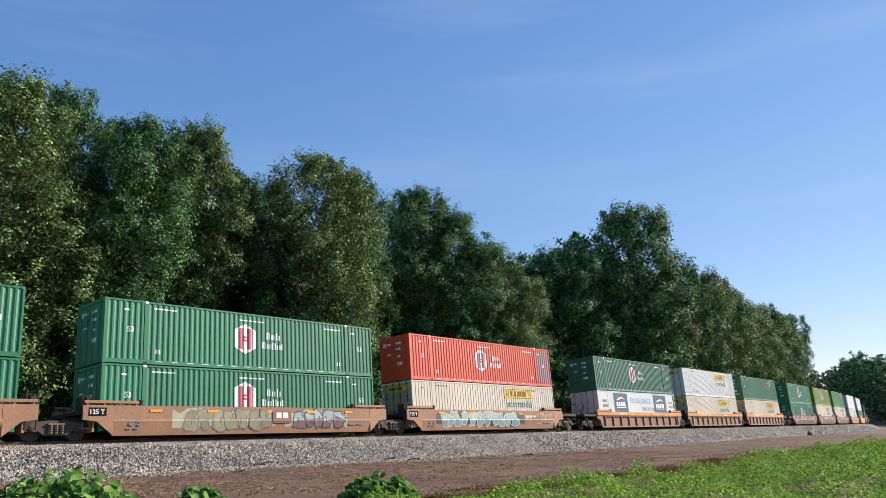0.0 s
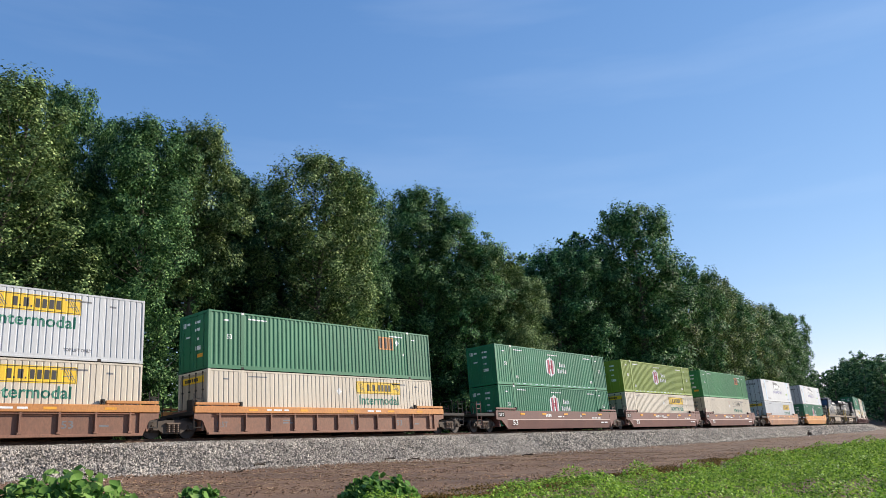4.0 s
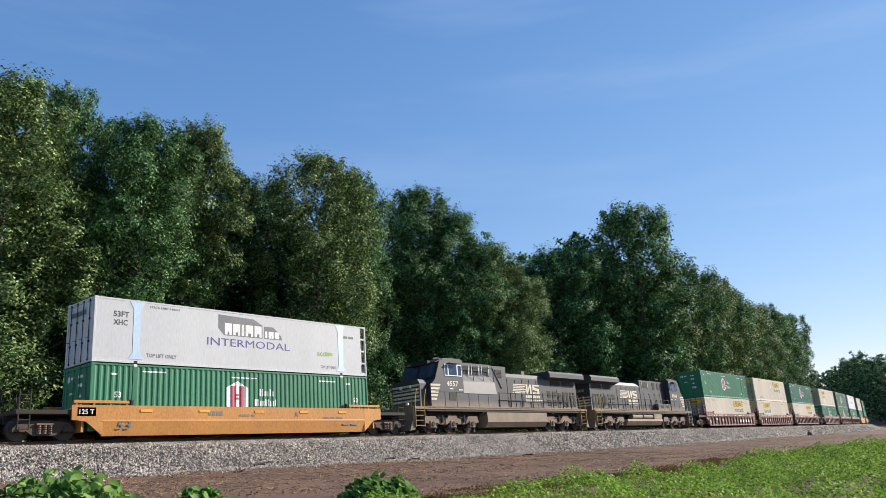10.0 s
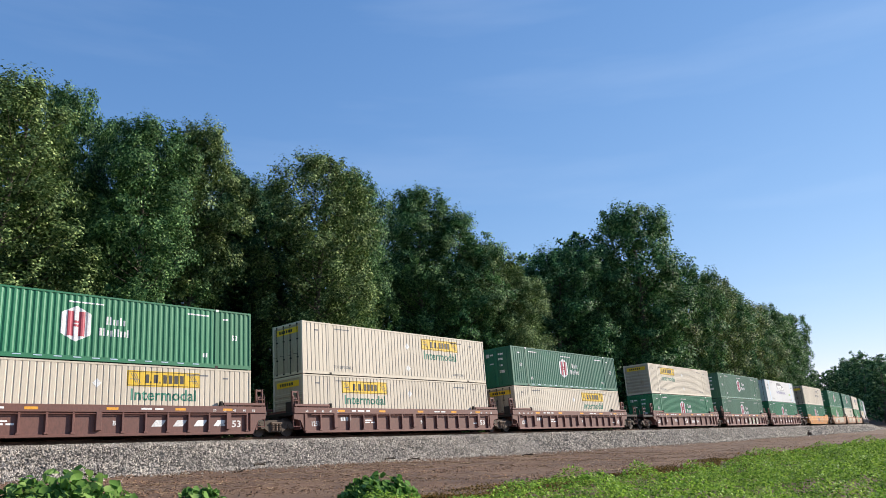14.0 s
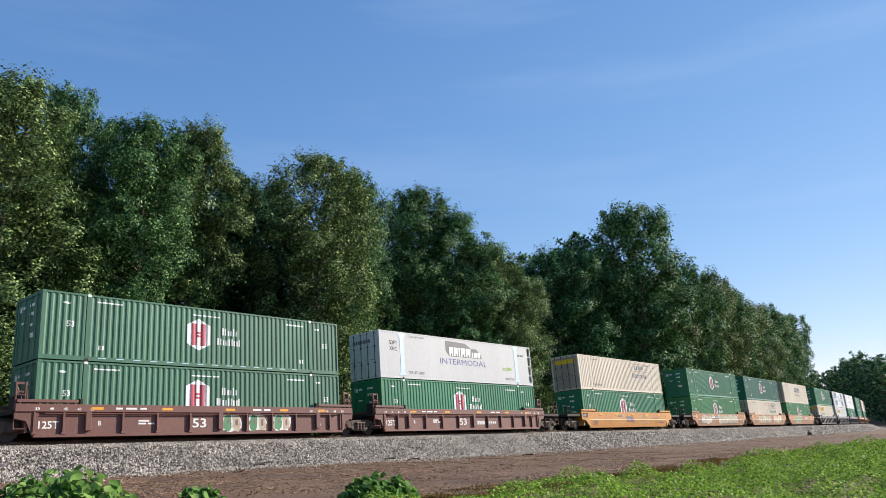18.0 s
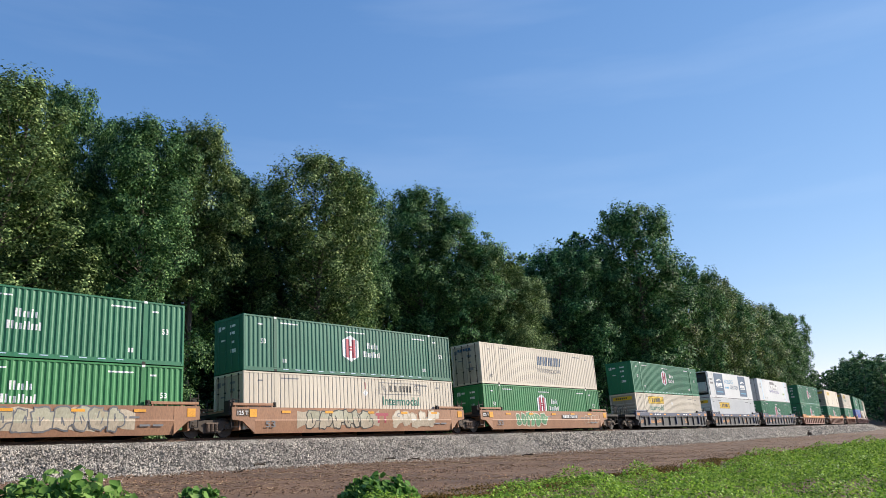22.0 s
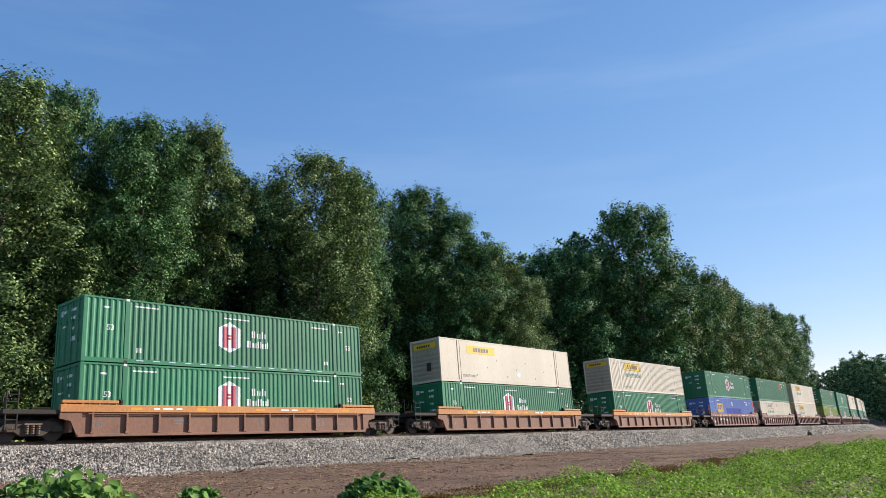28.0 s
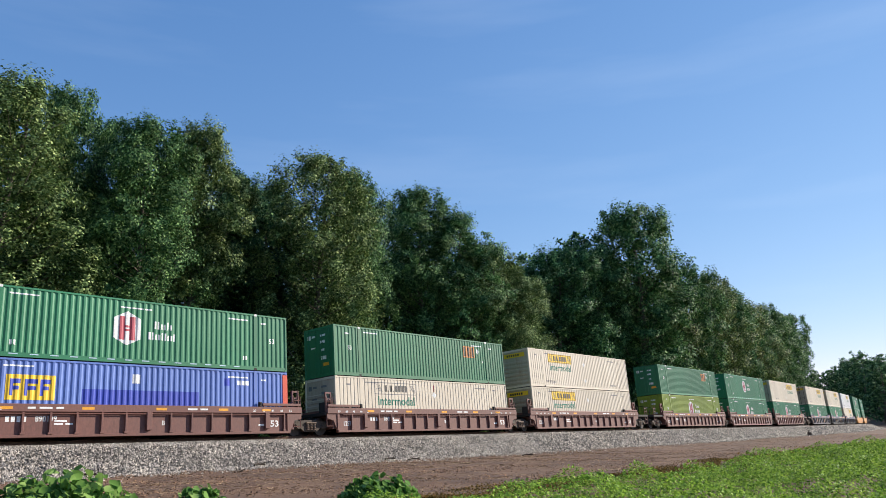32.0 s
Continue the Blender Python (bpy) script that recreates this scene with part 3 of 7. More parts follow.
def vine_clump(x, y, z, width, height, seed):
    r = np.random.RandomState(seed)
    root = tagged(new("vine_clump"), "leafy green vine clump on the soil's edge", "shrub", "vine clumps")
    root.location = (x, y, z)
    k = int(1150 * width)
    th, u = r.uniform(0, 6.28, k), np.sqrt(r.uniform(0, 1, k))
    lump = 1.0 + 0.14 * np.sin(3 * th + seed) + 0.1 * np.sin(7 * th)
    px, py = u * np.cos(th) * width * 0.55, u * np.sin(th) * width * 0.45
    top = height * np.sqrt(np.clip(1 - u ** 2, 0, 1)) * lump
    pz = top * r.uniform(0.55, 1.05, k)
    part("foliage", broad_leaves("foliage", np.stack([px, py, pz], -1), 0.15, r, np.array([0.15, -0.5, 0.9]), "clump"), None, root)
    bm = fresh()
    for i in range(9):
        a, q = r.uniform(0, 6.28), r.uniform(0.2, 0.45) * width
        pipe(bm, [(0, 0, -0.1), (q * 0.5 * math.cos(a), q * 0.4 * math.sin(a), height * 0.5), (q * math.cos(a), q * 0.8 * math.sin(a), height * 0.6)], 0.012, 5)
    part("stem", bm, "twig", root)


# ---- trees ----
def crown(name, seed, tall, wide, low, lobes, per, size, material, skew=0.0, square=2.3, knob=1.0, limbs=1):
    """Trunk with limbs, and a crown of leafy lobes carried by the limbs; the lobes leave gaps between them."""
    r = np.random.RandomState(seed)
    bm = fresh()
    bend = [(r.normal(0, 0.25), r.normal(0, 0.25)) for _ in range(5)]
    spine = [Vector((bend[i][0] * (i > 0), bend[i][1] * (i > 0), tall * 0.93 * i / 4)) for i in range(5)]
    rad = lambda q: 0.34 * (tall / 24) * (1 - q) ** 0.8 + 0.02
    for i in range(4):
        rod(bm, spine[i], spine[i + 1], rad(i / 4), 8, rad((i + 1) / 4))
    pts, outw = [], []
    for i in range(lobes):
        q = low + (1 - low) * ((i + 0.5) / lobes) ** 0.92
        a = i * 2.4 + r.normal(0, 0.4)
        shape = (1 - ((q - 0.42) / 0.58) ** square) ** (1 / square) if q > 0.42 else math.sqrt(1 - ((0.42 - q) / 0.8) ** 2)
        ripple = 1 + 0.13 * math.sin(2 * a + 9 * q + seed) + 0.08 * math.sin(3 * a - 17 * q)
        reach = wide * (0.1 + 0.9 * shape) * r.choice((0.5, 0.7, 0.9, 1.0, 1.1)) * ripple * (1 + skew * math.cos(a))
        R = knob * r.uniform(0.6, 1.55) * (0.55 + 0.45 * shape)
        out = np.array([math.cos(a), math.sin(a), 0.0])
        z = min(q * tall, tall - 1.6 * R)
        f = min(3.99, max(0.0, (z - 0.45 * reach) / (tall * 0.93) * 4))
        j = int(f)
        p0 = spine[j].lerp(spine[j + 1], f - j)
        c = out * max(0.0, reach - 0.6 * R) + np.array([0, 0, z])
        tip = Vector(c)
        knee = p0.lerp(tip, 0.55) + Vector((0, 0, -0.1 * reach))
        th = 0.03 + 0.05 * (1 - q)
        if i % limbs == 0:
            rod(bm, p0, knee, th, 4, th * 0.6)
            rod(bm, knee, tip, th * 0.6, 4, th * 0.2)
        # leafy twigs, each a tuft of its own
        twigs = max(5, int(10 * R))
        d = r.normal(0, 1, (twigs, 3)) + out * 0.6 + np.array([0, 0, 0.55])
        d /= np.linalg.norm(d, axis=1)[:, None]
        n = int(per * R * R * r.uniform(0.8, 1.15))
        which = r.randint(0, twigs, n)
        along = r.uniform(0, 1, n) ** 0.45 * (R * r.uniform(0.7, 1.3, twigs))[which]
        pts.append(c + d[which] * along[:, None] * np.array([1, 1, 1.1]) + np.clip(r.normal(0, 1, (n, 3)), -1.6, 1.6) * (0.11 * R + 0.25 * size))
        outw.append(d[which] * 2.8 + np.array([0, 0, 0.2]))
    # the shaded leaves within
    k = int(lobes * per * (0.26 if per > 150 else 0.1))
    q = r.uniform(low + 0.02, 0.93, k)
    a, u = r.uniform(0, 6.28, k), np.sqrt(r.uniform(0, 1, k))
    shape = np.where(q > 0.42, (1 - np.clip((q - 0.42) / 0.58, 0, 1) ** square) ** (1 / square), np.sqrt(1 - ((0.42 - q) / 0.8) ** 2))
    w = wide * (0.08 + 0.5 * shape) * u
    inner = leaves_at(np.stack([w * np.cos(a), w * np.sin(a), q * (tall - 1)], -1), size * 1.15, r)
    P = np.concatenate(pts)
    P[:, 2] = np.maximum(P[:, 2], 0.15)
    co = leaves_at(P, size, r, np.concatenate(outw))
    return mesh_of(name + "_trunk", bm, "bark"), tris(name + "_crown", pointed(np.concatenate([co, inner])), material)


KINDS = {
    "poplar_a": crown("poplar", 11, 24, 4.5, 0.03, 108, 385, 0.195, "leaf_a", knob=1.25),
    "poplar_b": crown("poplar", 12, 24, 4.6, 0.03, 108, 385, 0.195, "leaf_b", 0.12, knob=1.25),
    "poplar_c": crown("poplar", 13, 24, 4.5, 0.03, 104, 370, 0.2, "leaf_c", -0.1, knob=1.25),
    "poplar_d": crown("poplar", 19, 24, 4.3, 0.42, 74, 430, 0.19, "leaf_b", knob=1.25),
    "mid_a": crown("mid", 21, 24, 4.7, 0.03, 96, 230, 0.27, "leaf_a", 0, 2.6, knob=1.25),
    "mid_b": crown("mid", 22, 24, 4.7, 0.03, 96, 230, 0.27, "leaf_b", 0.12, 2.6, knob=1.25),
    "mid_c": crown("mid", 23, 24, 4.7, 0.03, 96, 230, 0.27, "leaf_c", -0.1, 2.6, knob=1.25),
    "broad_a": crown("broad", 14, 24, 5.1, 0.04, 130, 300, 0.25, "leaf_a", 0.1, 3.4, knob=1.2),
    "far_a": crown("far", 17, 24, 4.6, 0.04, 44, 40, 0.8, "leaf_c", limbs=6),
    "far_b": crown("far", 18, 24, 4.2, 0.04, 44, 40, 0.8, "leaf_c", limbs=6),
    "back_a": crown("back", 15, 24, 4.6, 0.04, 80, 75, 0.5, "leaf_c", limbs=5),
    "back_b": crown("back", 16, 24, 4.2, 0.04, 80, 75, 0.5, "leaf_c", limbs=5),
}


def tree(kind, x, y, z, tall, wide, turn, label, name="poplar_tree", group="tree row behind the track"):
    trunk, leaf = KINDS[kind]
    root = tagged(new(name), label, "tree", group)
    root.location, root.rotation_euler = (x, y, z), (0, 0, turn)
    root.scale = (wide, wide, tall / 24)
    part("trunk", trunk, None, root)
    part("crown", leaf, None, root)


def make_trees():
    r = random.Random(5)
    full = "tall leafy green poplar growing behind the track"
    olive = "tall poplar with yellow-olive sunlit leaves behind the track"
    # s along the track, offset beyond it, height, width factor
    front = [("poplar_b", 15.0, 10.5, 21.5, 1.05), ("poplar_a", 19.0, 14.5, 23.9, 0.65), ("poplar_c", 22.9, 17, 23.5, 0.7), ("poplar_a", 23.1, 11, 21.9, 0.85),
             ("poplar_d", 28.0, 13, 23.6, 0.85), ("poplar_c", 36.2, 20.5, 23.9, 0.9), ("poplar_c", 41.1, 22, 24.0, 0.97), ("poplar_b", 37.1, 10, 22.8, 1.0),
             ("poplar_a", 42.6, 12.5, 23.6, 0.78), ("mid_c", 54.1, 20, 25.0, 0.92), ("poplar_a", 53.0, 14, 24.8, 1.06), ("poplar_a", 55.7, 11.5, 22.1, 1.02),
             ("poplar_b", 58.8, 10, 19.4, 0.91), ("poplar_b", 61.3, 9, 16.8, 0.76)]
    rest = [("mid_c", 79.3, 19, 21.6, 1.05), ("mid_a", 85.0, 17, 24.7, 1.16), ("mid_a", 93.1, 16, 26.2, 0.95), ("broad_a", 99.1, 12.5, 32.4, 1.42), ("mid_b", 106.0, 12.0, 24.0, 1.0), ("mid_a", 114.0, 10.0, 26.0, 1.0),
            ("mid_b", 122.0, 9.5, 25.6, 1.0), ("mid_a", 131.0, 9.5, 24.6, 1.05), ("mid_b", 140.5, 9.5, 23.4, 1.05), ("mid_a", 151.0, 10.0, 23.4, 1.05),
            ("broad_a", 163.0, 11.0, 25.8, 1.0), ("mid_a", 176.0, 10.5, 25.2, 1.0), ("mid_a", 188.0, 11.5, 26.8, 1.0), ("broad_a", 198.0, 11.5, 28.2, 0.9)]
    for kind, s, o, tall, wide in front + rest:
        x, y = beside(s, o)
        tree(kind, x, y, -1.0, tall, wide, r.uniform(0, 6.3), olive if kind.endswith("_b") else full)
    # the wood behind, with shade put into its darker leaf colour
    for row, (o, top) in enumerate(((19.5, 0.96), (26.5, 0.95))):
        s = 8.0 + 3 * row
        while s < 235:
            x, y = beside(s, o + r.uniform(-1.5, 1.5))
            tall = np.interp(s, [8, 20, 36, 50, 66, 80, 95, 110, 140, 165, 205, 240], [24, 24, 20.5, 21.5, 20, 22, 29, 26, 22.5, 23.5, 26, 22]) * top * r.uniform(0.9, 1.06)
            tree(r.choice(["back_a", "back_b"]), x, y, -0.8, float(tall), r.uniform(0.9, 1.15), r.uniform(0, 6.3), "dark green tree standing in the wood's shade", "woodland_tree", "wood behind the tree row")
            s += r.uniform(5.5, 7.5) * (1 if s < 120 else 1.5)
    # woods where the line bends away, on the rise beyond
    for s in range(392, 640, 15):
        for o in range(-128, -10, 15):
            q, w = s + r.uniform(-5, 5), o + r.uniform(-4, 4)
            x, y = beside(q, w)
            if math.degrees(math.atan2(y, x)) < 8 or w > -11:
                continue
            tree(r.choice(["far_a", "far_b"]), x, y, float(ground_z(q, w)) - 0.3, r.uniform(26, 34), r.uniform(1.5, 2.0), r.uniform(0, 6.3), "distant dark green tree at the bend of the line", "woodland_tree", "woods at the bend")
    for s in range(222, 400, 16):
        x, y = beside(s, 13 + r.uniform(-1, 2))
        tree("far_a", x, y, -1.0, r.uniform(10, 13), 0.8, r.uniform(0, 6.3), "dark green tree beside the curving track", "woodland_tree", "woods at the bend")


def make_debris():
    """Dead branches and a stump along the foot of the ballast."""
    r = random.Random(21)
    for x, y, z, ln in ((13.6, 29.3, -1.24, 1.1), (29.6, 29.4, -1.24, 0.9), (21.5, 29.6, -1.2, 0.6), (30.6, 28.6, -1.3, 0.8), (38.0, 26.5, -1.32, 0.7), (18.5, 26.8, -1.32, 0.5)):
        root = tagged(new("dead_branch"), "dark dead branch lying on the soil", "branch", "dead branches")
        root.location, root.rotation_euler = (x, y, z), (0, 0, r.uniform(-0.6, 0.6))
        bm = pipe(fresh(), [(-ln / 2, 0, 0.04), (-ln * 0.1, 0.05, 0.09), (ln / 2, -0.03, 0.05)], 0.035)
        pipe(bm, [(-ln * 0.1, 0.05, 0.09), (ln * 0.2, 0.2, 0.2)], 0.02)
        pipe(bm, [(ln * 0.15, 0.0, 0.07), (ln * 0.4, -0.16, 0.16)], 0.016)
        part("wood", bm, "twig", root)
    root = tagged(new("tree_stump"), "short dark stump beside the ballast", "stump")
    x, y = beside(112.0, -4.9)
    root.location = (x, y, -1.35)
    bm = rod(fresh(), (0, 0, -0.1), (0.04, 0, 0.45), 0.34, 9, 0.27)
    rod(bm, (0.1, 0.1, 0.35), (0.25, 0.15, 0.72), 0.1, 7, 0.05)
    part("wood", bm, "twig", root)


def make_understory():
    """Weeds and saplings at the foot of the trees, beyond the track."""
    r = np.random.RandomState(9)
    k = 26000
    s = r.uniform(-2, 130, k)
    o = 4.6 + r.gamma(2.0, 1.6, k)
    x, y = beside_many(s, o)
    hump = np.clip(0.6 + 0.6 * wave(s, o, 0.9, 14), 0.05, 1.6)
    z = ground_z(s, o) + r.uniform(0, 1, k) * hump * np.clip((o - 3.8) / 3.0, 0.15, 1.5) * 1.1
    co = leaves_at(np.stack([x, y, z], -1), 0.2, r)
    tagged(new("undergrowth", quads("undergrowth", co, "leaf_b")), "green undergrowth beyond the track", "undergrowth", kind="stuff")


# ---- the track ----
def swept(bm, outline, s_list):
    """Outline in (offset, height), swept along the track with its cant."""
    c, q = math.cos(radians(CANT)), math.sin(radians(CANT))
    rings = []
    for s in s_list:
        ring = []
        for o, h in outline:
            x, y = beside(s, o * c + h * q)
            ring.append(bm.verts.new((x, y, h * c - o * q)))
        rings.append(ring)
    k = len(outline)
    for A, B in zip(rings, rings[1:]):
        for i in range(k):
            bm.faces.new((A[i], A[(i + 1) % k], B[(i + 1) % k], B[i]))
    bmesh.ops.recalc_face_normals(bm, faces=bm.faces)
    return bm


def make_track():
    steps = [-720, -400, -100, 0, 30] + list(range(40, 940, 10))
    for o in (-0.755, 0.755):
        rail_ob = tagged(new("rail"), "rusty steel rail with a polished head", "rail", "rails", "structure")
        bm = fresh()
        swept(bm, [(o - 0.07, -0.17), (o + 0.07, -0.17), (o + 0.07, -0.15), (o + 0.012, -0.13), (o + 0.012, -0.045), (o + 0.036, -0.035), (o + 0.036, -0.006), (o - 0.036, -0.006), (o - 0.036, -0.035), (o - 0.012, -0.045), (o - 0.012, -0.13), (o - 0.07, -0.15)], steps)
        part("web", bm, "rail", rail_ob)
        bm = fresh()
        swept(bm, [(o - 0.033, -0.007), (o + 0.033, -0.007), (o + 0.026, 0.0), (o - 0.026, 0.0)], steps)
        part("head", bm, "rail_head", rail_ob)
    ties = tagged(new("railway_ties"), "weathered dark timber ties under the rails", "railway tie", kind="structure")
    me = mesh_of("tie", box(fresh(), -0.115, 0.115, -1.05, 1.25, -0.34, -0.175, 0.012), "tie")
    s = -3.0
    for i in range(200):
        x, y, a = track(s)
        part("tie", me, None, ties, at=pose(x, y, 0, -CANT, 0, math.degrees(a)))
        s += 0.53
    bm = fresh()
    while s < 300:
        x, y, a = track(s)
        m = pose(x, y, 0, -CANT, 0, math.degrees(a))
        n0 = len(bm.verts)
        box(bm, -0.115, 0.115, -1.05, 1.25, -0.34, -0.175)
        bm.verts.ensure_lookup_table()
        for v in bm.verts[n0:]:
            v.co = m @ v.co
        s += 0.53
    tagged(part("far_ties", bm, "tie", ties), kind="stuff")


# ---- lettering ----
def letters(txt, x, z, height, width=None, bold=0.018):
    """Flat letters in the x-z plane, their lower left corner at x, z."""
    cu = bpy.data.curves.new("letters", "FONT")
    cu.body, cu.resolution_u, cu.offset = txt, 2, bold
    ob = bpy.data.objects.new("letters", cu)
    scene.collection.objects.link(ob)
    me = bpy.data.meshes.new_from_object(ob)
    bpy.data.objects.remove(ob)
    bpy.data.curves.remove(cu)
    bm = bmesh.new()
    bm.from_mesh(me)
    bpy.data.meshes.remove(me)
    xs, ys = [v.co.x for v in bm.verts], [v.co.y for v in bm.verts]
    k = height / (max(ys) - min(ys))
    kx = k if width is None else width / (max(xs) - min(xs))
    x0, y0 = min(xs), min(ys)
    for v in bm.verts:
        v.co = Vector((x + (v.co.x - x0) * kx, 0, z + (v.co.y - y0) * k))
    return bm


def flat(*polys):
    """Flat polygons in the x-z plane."""
    bm = bmesh.new()
    for p in polys:
        bm.faces.new([bm.verts.new((x, 0, z)) for x, z in p])
    return bm


def rect(x0, x1, z0, z1):
    return ((x0, z0), (x1, z0), (x1, z1), (x0, z1))


def bars(x, z, h, widths, gap=0.05, steps=(1.0,)):
    """Plain bars in place of writing that cannot be read."""
    out = []
    for i, w in enumerate(widths):
        out.append(rect(x, x + w, z, z + h * steps[i % len(steps)]))
        x += w + gap
    return flat(*out)


# ---- containers: 53 ft, high-cube ----
CL, CW, CH = 16.154, 2.591, 2.896
POST = 6.096


class Ribs:
    """The side wall's folds: pitch, and the widths of crest, flank and trough."""

    def __init__(self, pitch, crest, flank, depth):
        self.pitch, self.crest, self.flank, self.depth = pitch, crest, flank, depth

    def breaks(self, x0, x1):
        if not self.depth:
            return [x0, x1]
        xs, i0 = [x0], math.floor(x0 / self.pitch) - 1
        for i in range(i0, math.ceil(x1 / self.pitch) + 1):
            b = i * self.pitch
            xs += [b, b + self.crest, b + self.crest + self.flank, b + self.pitch - self.flank]
        return sorted({round(x, 4) for x in xs if x0 < x < x1} | {x0, x1})

    def inset(self, x):
        if not self.depth:
            return 0.0
        u = x % self.pitch
        if u <= self.crest or u >= self.pitch - 1e-5:
            return 0.0
        if u < self.crest + self.flank:
            return self.depth * (u - self.crest) / self.flank
        if u <= self.pitch - self.flank:
            return self.depth
        return self.depth * (self.pitch - u) / self.flank


WIDE = Ribs(0.275, 0.08, 0.072, 0.031)
NARROW = Ribs(0.275, 0.19, 0.024, 0.019)
PLAIN = Ribs(1.0, 1.0, 0.0, 0.0)
FACE = -CW / 2 + 0.012


def drape(bm, ribs, lift=0.005, side=-1):
    """Lay a flat decal over the folds of the wall."""
    xs = [v.co.x for v in bm.verts]
    for b in ribs.breaks(min(xs), max(xs))[1:-1]:
        bmesh.ops.bisect_plane(bm, geom=bm.verts[:] + bm.edges[:] + bm.faces[:], plane_co=(b, 0, 0), plane_no=(1, 0, 0), dist=1e-5)
    for v in bm.verts:
        v.co.y = FACE + ribs.inset(v.co.x) - lift
    return bm


def folded_wall(ribs, x0, x1, z0, z1, side):
    bm = fresh()
    xs = ribs.breaks(x0, x1)
    out = [[bm.verts.new((x, side * (-FACE - ribs.inset(x)), z)) for x in xs] for z in (z0, z1)]
    inn = [[bm.verts.new((x, side * (-FACE - 0.07), z)) for x in (x0, x1)] for z in (z0, z1)]
    for i in range(len(xs) - 1):
        f = (out[0][i], out[0][i + 1], out[1][i + 1], out[1][i])
        bm.faces.new(f if side < 0 else f[::-1])
    bm.faces.new((inn[0][0], inn[1][0], inn[1][1], inn[0][1]))
    return bm


def container(kind, label, body, ribs, doors_left=True, sign=None, rail_mat=None):
    """Box of walls, posts, rails, castings, doors and its painted marks."""
    root = tagged(new("shipping_container"), label, "container", "stacked containers")
    rail_mat = rail_mat or body
    hx, hy = CL / 2, CW / 2
    for side in (-1, 1):
        cut = 0.5 if kind in ("reefer", "reefer_blue") else 0.1
        cl, cr = (0.1, cut) if doors_left else (cut, 0.1)
        for x0, x1 in ((-hx + cl, -POST - 0.1), (-POST + 0.1, POST - 0.1), (POST + 0.1, hx - cr)) if side < 0 else ((-hx + 0.1, hx - 0.1),):
            part("wall_panel", folded_wall(ribs, x0, x1, 0.2, CH - 0.09, side), body, root)
        part("top_rail", box(fresh(), -hx + 0.1, hx - 0.1, side * hy, side * (hy - 0.09), CH - 0.095, CH - 0.01, 0.008), rail_mat, root)
        part("bottom_rail", across(fresh(), [(side * (hy - 0.002), 0.02), (side * (hy - 0.002), 0.1), (side * (hy - 0.012), 0.11), (side * (hy - 0.012), 0.205), (side * (hy - 0.09), 0.205), (side * (hy - 0.09), 0.02)], -hx + 0.1, hx - 0.1), rail_mat, root)
        for x in (-POST, POST):
            if kind in ("reefer", "reefer_blue"):
                w = [(x - 0.36, 0.2), (x + 0.36, 0.2), (x + 0.17, 0.5), (x + 0.17, CH - 0.42), (x + 0.36, CH - 0.09), (x - 0.36, CH - 0.09), (x - 0.17, CH - 0.42), (x - 0.17, 0.5)]
                part("lift_post", slab(fresh(), w, side * hy, side * (hy - 0.08)), "shadow_panel" if kind == "reefer" else rail_mat, root, "pale steel lifting post")
            else:
                part("lift_post", box(fresh(), x - 0.1, x + 0.1, side * hy, side * (hy - 0.09), 0.2, CH - 0.09, 0.01), rail_mat, root)
            for z in (0, CH - 0.12) if side < 0 else ():
                part("lift_casting", box(fresh(), x - 0.09, x + 0.09, side * (hy + 0.004), side * (hy - 0.16), z, z + 0.12, 0.012), "letter_white" if z > 1 and body in ("green", "deep_green", "light_green", "faded_green", "olive", "red", "teal") else "steel" if z < 1 else rail_mat, root)
        for x in (-1, 1):
            bm = box(fresh(), x * hx, x * (hx - 0.1), side * hy, side * (hy - 0.12), 0.1, CH - 0.1, 0.012)
            for z in (0, CH - 0.12):
                box(bm, x * (hx + 0.003), x * (hx - 0.17), side * (hy + 0.003), side * (hy - 0.16), z, z + 0.12, 0.012)
            part("corner_post", bm, rail_mat, root)
    bm = box(fresh(), -hx + 0.1, hx - 0.1, -hy + 0.09, hy - 0.09, CH - 0.08, CH - 0.025)
    for i in range(26):
        x = -hx + 0.5 + i * 0.605
        box(bm, x, x + 0.25, -hy + 0.12, hy - 0.12, CH - 0.025, CH - 0.012)
    part("roof", bm, rail_mat, root)
    part("floor_pan", box(fresh(), -hx + 0.1, hx - 0.1, -hy + 0.09, hy - 0.09, 0.04, 0.16), "steel", root)
    dx, fx = (-1, 1) if doors_left else (1, -1)
    # door end
    part("end_sill", box(fresh(), dx * hx, dx * (hx - 0.1), -hy + 0.12, hy - 0.12, 0.02, 0.17, 0.01), rail_mat, root)
    part("end_header", box(fresh(), dx * hx, dx * (hx - 0.1), -hy + 0.12, hy - 0.12, CH - 0.16, CH - 0.01, 0.01), rail_mat, root)
    for y0, y1 in ((-hy + 0.125, -0.01), (0.01, hy - 0.125)):
        bm = box(fresh(), dx * (hx - 0.03), dx * (hx - 0.08), y0, y1, 0.175, CH - 0.165, 0.01)
        for i in range(5):
            z = 0.42 + i * 0.48
            box(bm, dx * (hx - 0.028), dx * (hx - 0.05), y0 + 0.06, y1 - 0.06, z, z + 0.26, 0.01)
        door = part("door", bm, "cream_shaded_end" if body == "cream" else body, root)
        for y in (y0 + 0.28, y1 - 0.28):
            bm = rod(fresh(), (dx * (hx + 0.012), y, 0.08), (dx * (hx + 0.012), y, CH - 0.07), 0.018, 6)
            for z in (0.1, 0.9, 1.9, CH - 0.16):
                box(bm, dx * (hx - 0.03), dx * (hx + 0.03), y - 0.05, y + 0.05, z, z + 0.07)
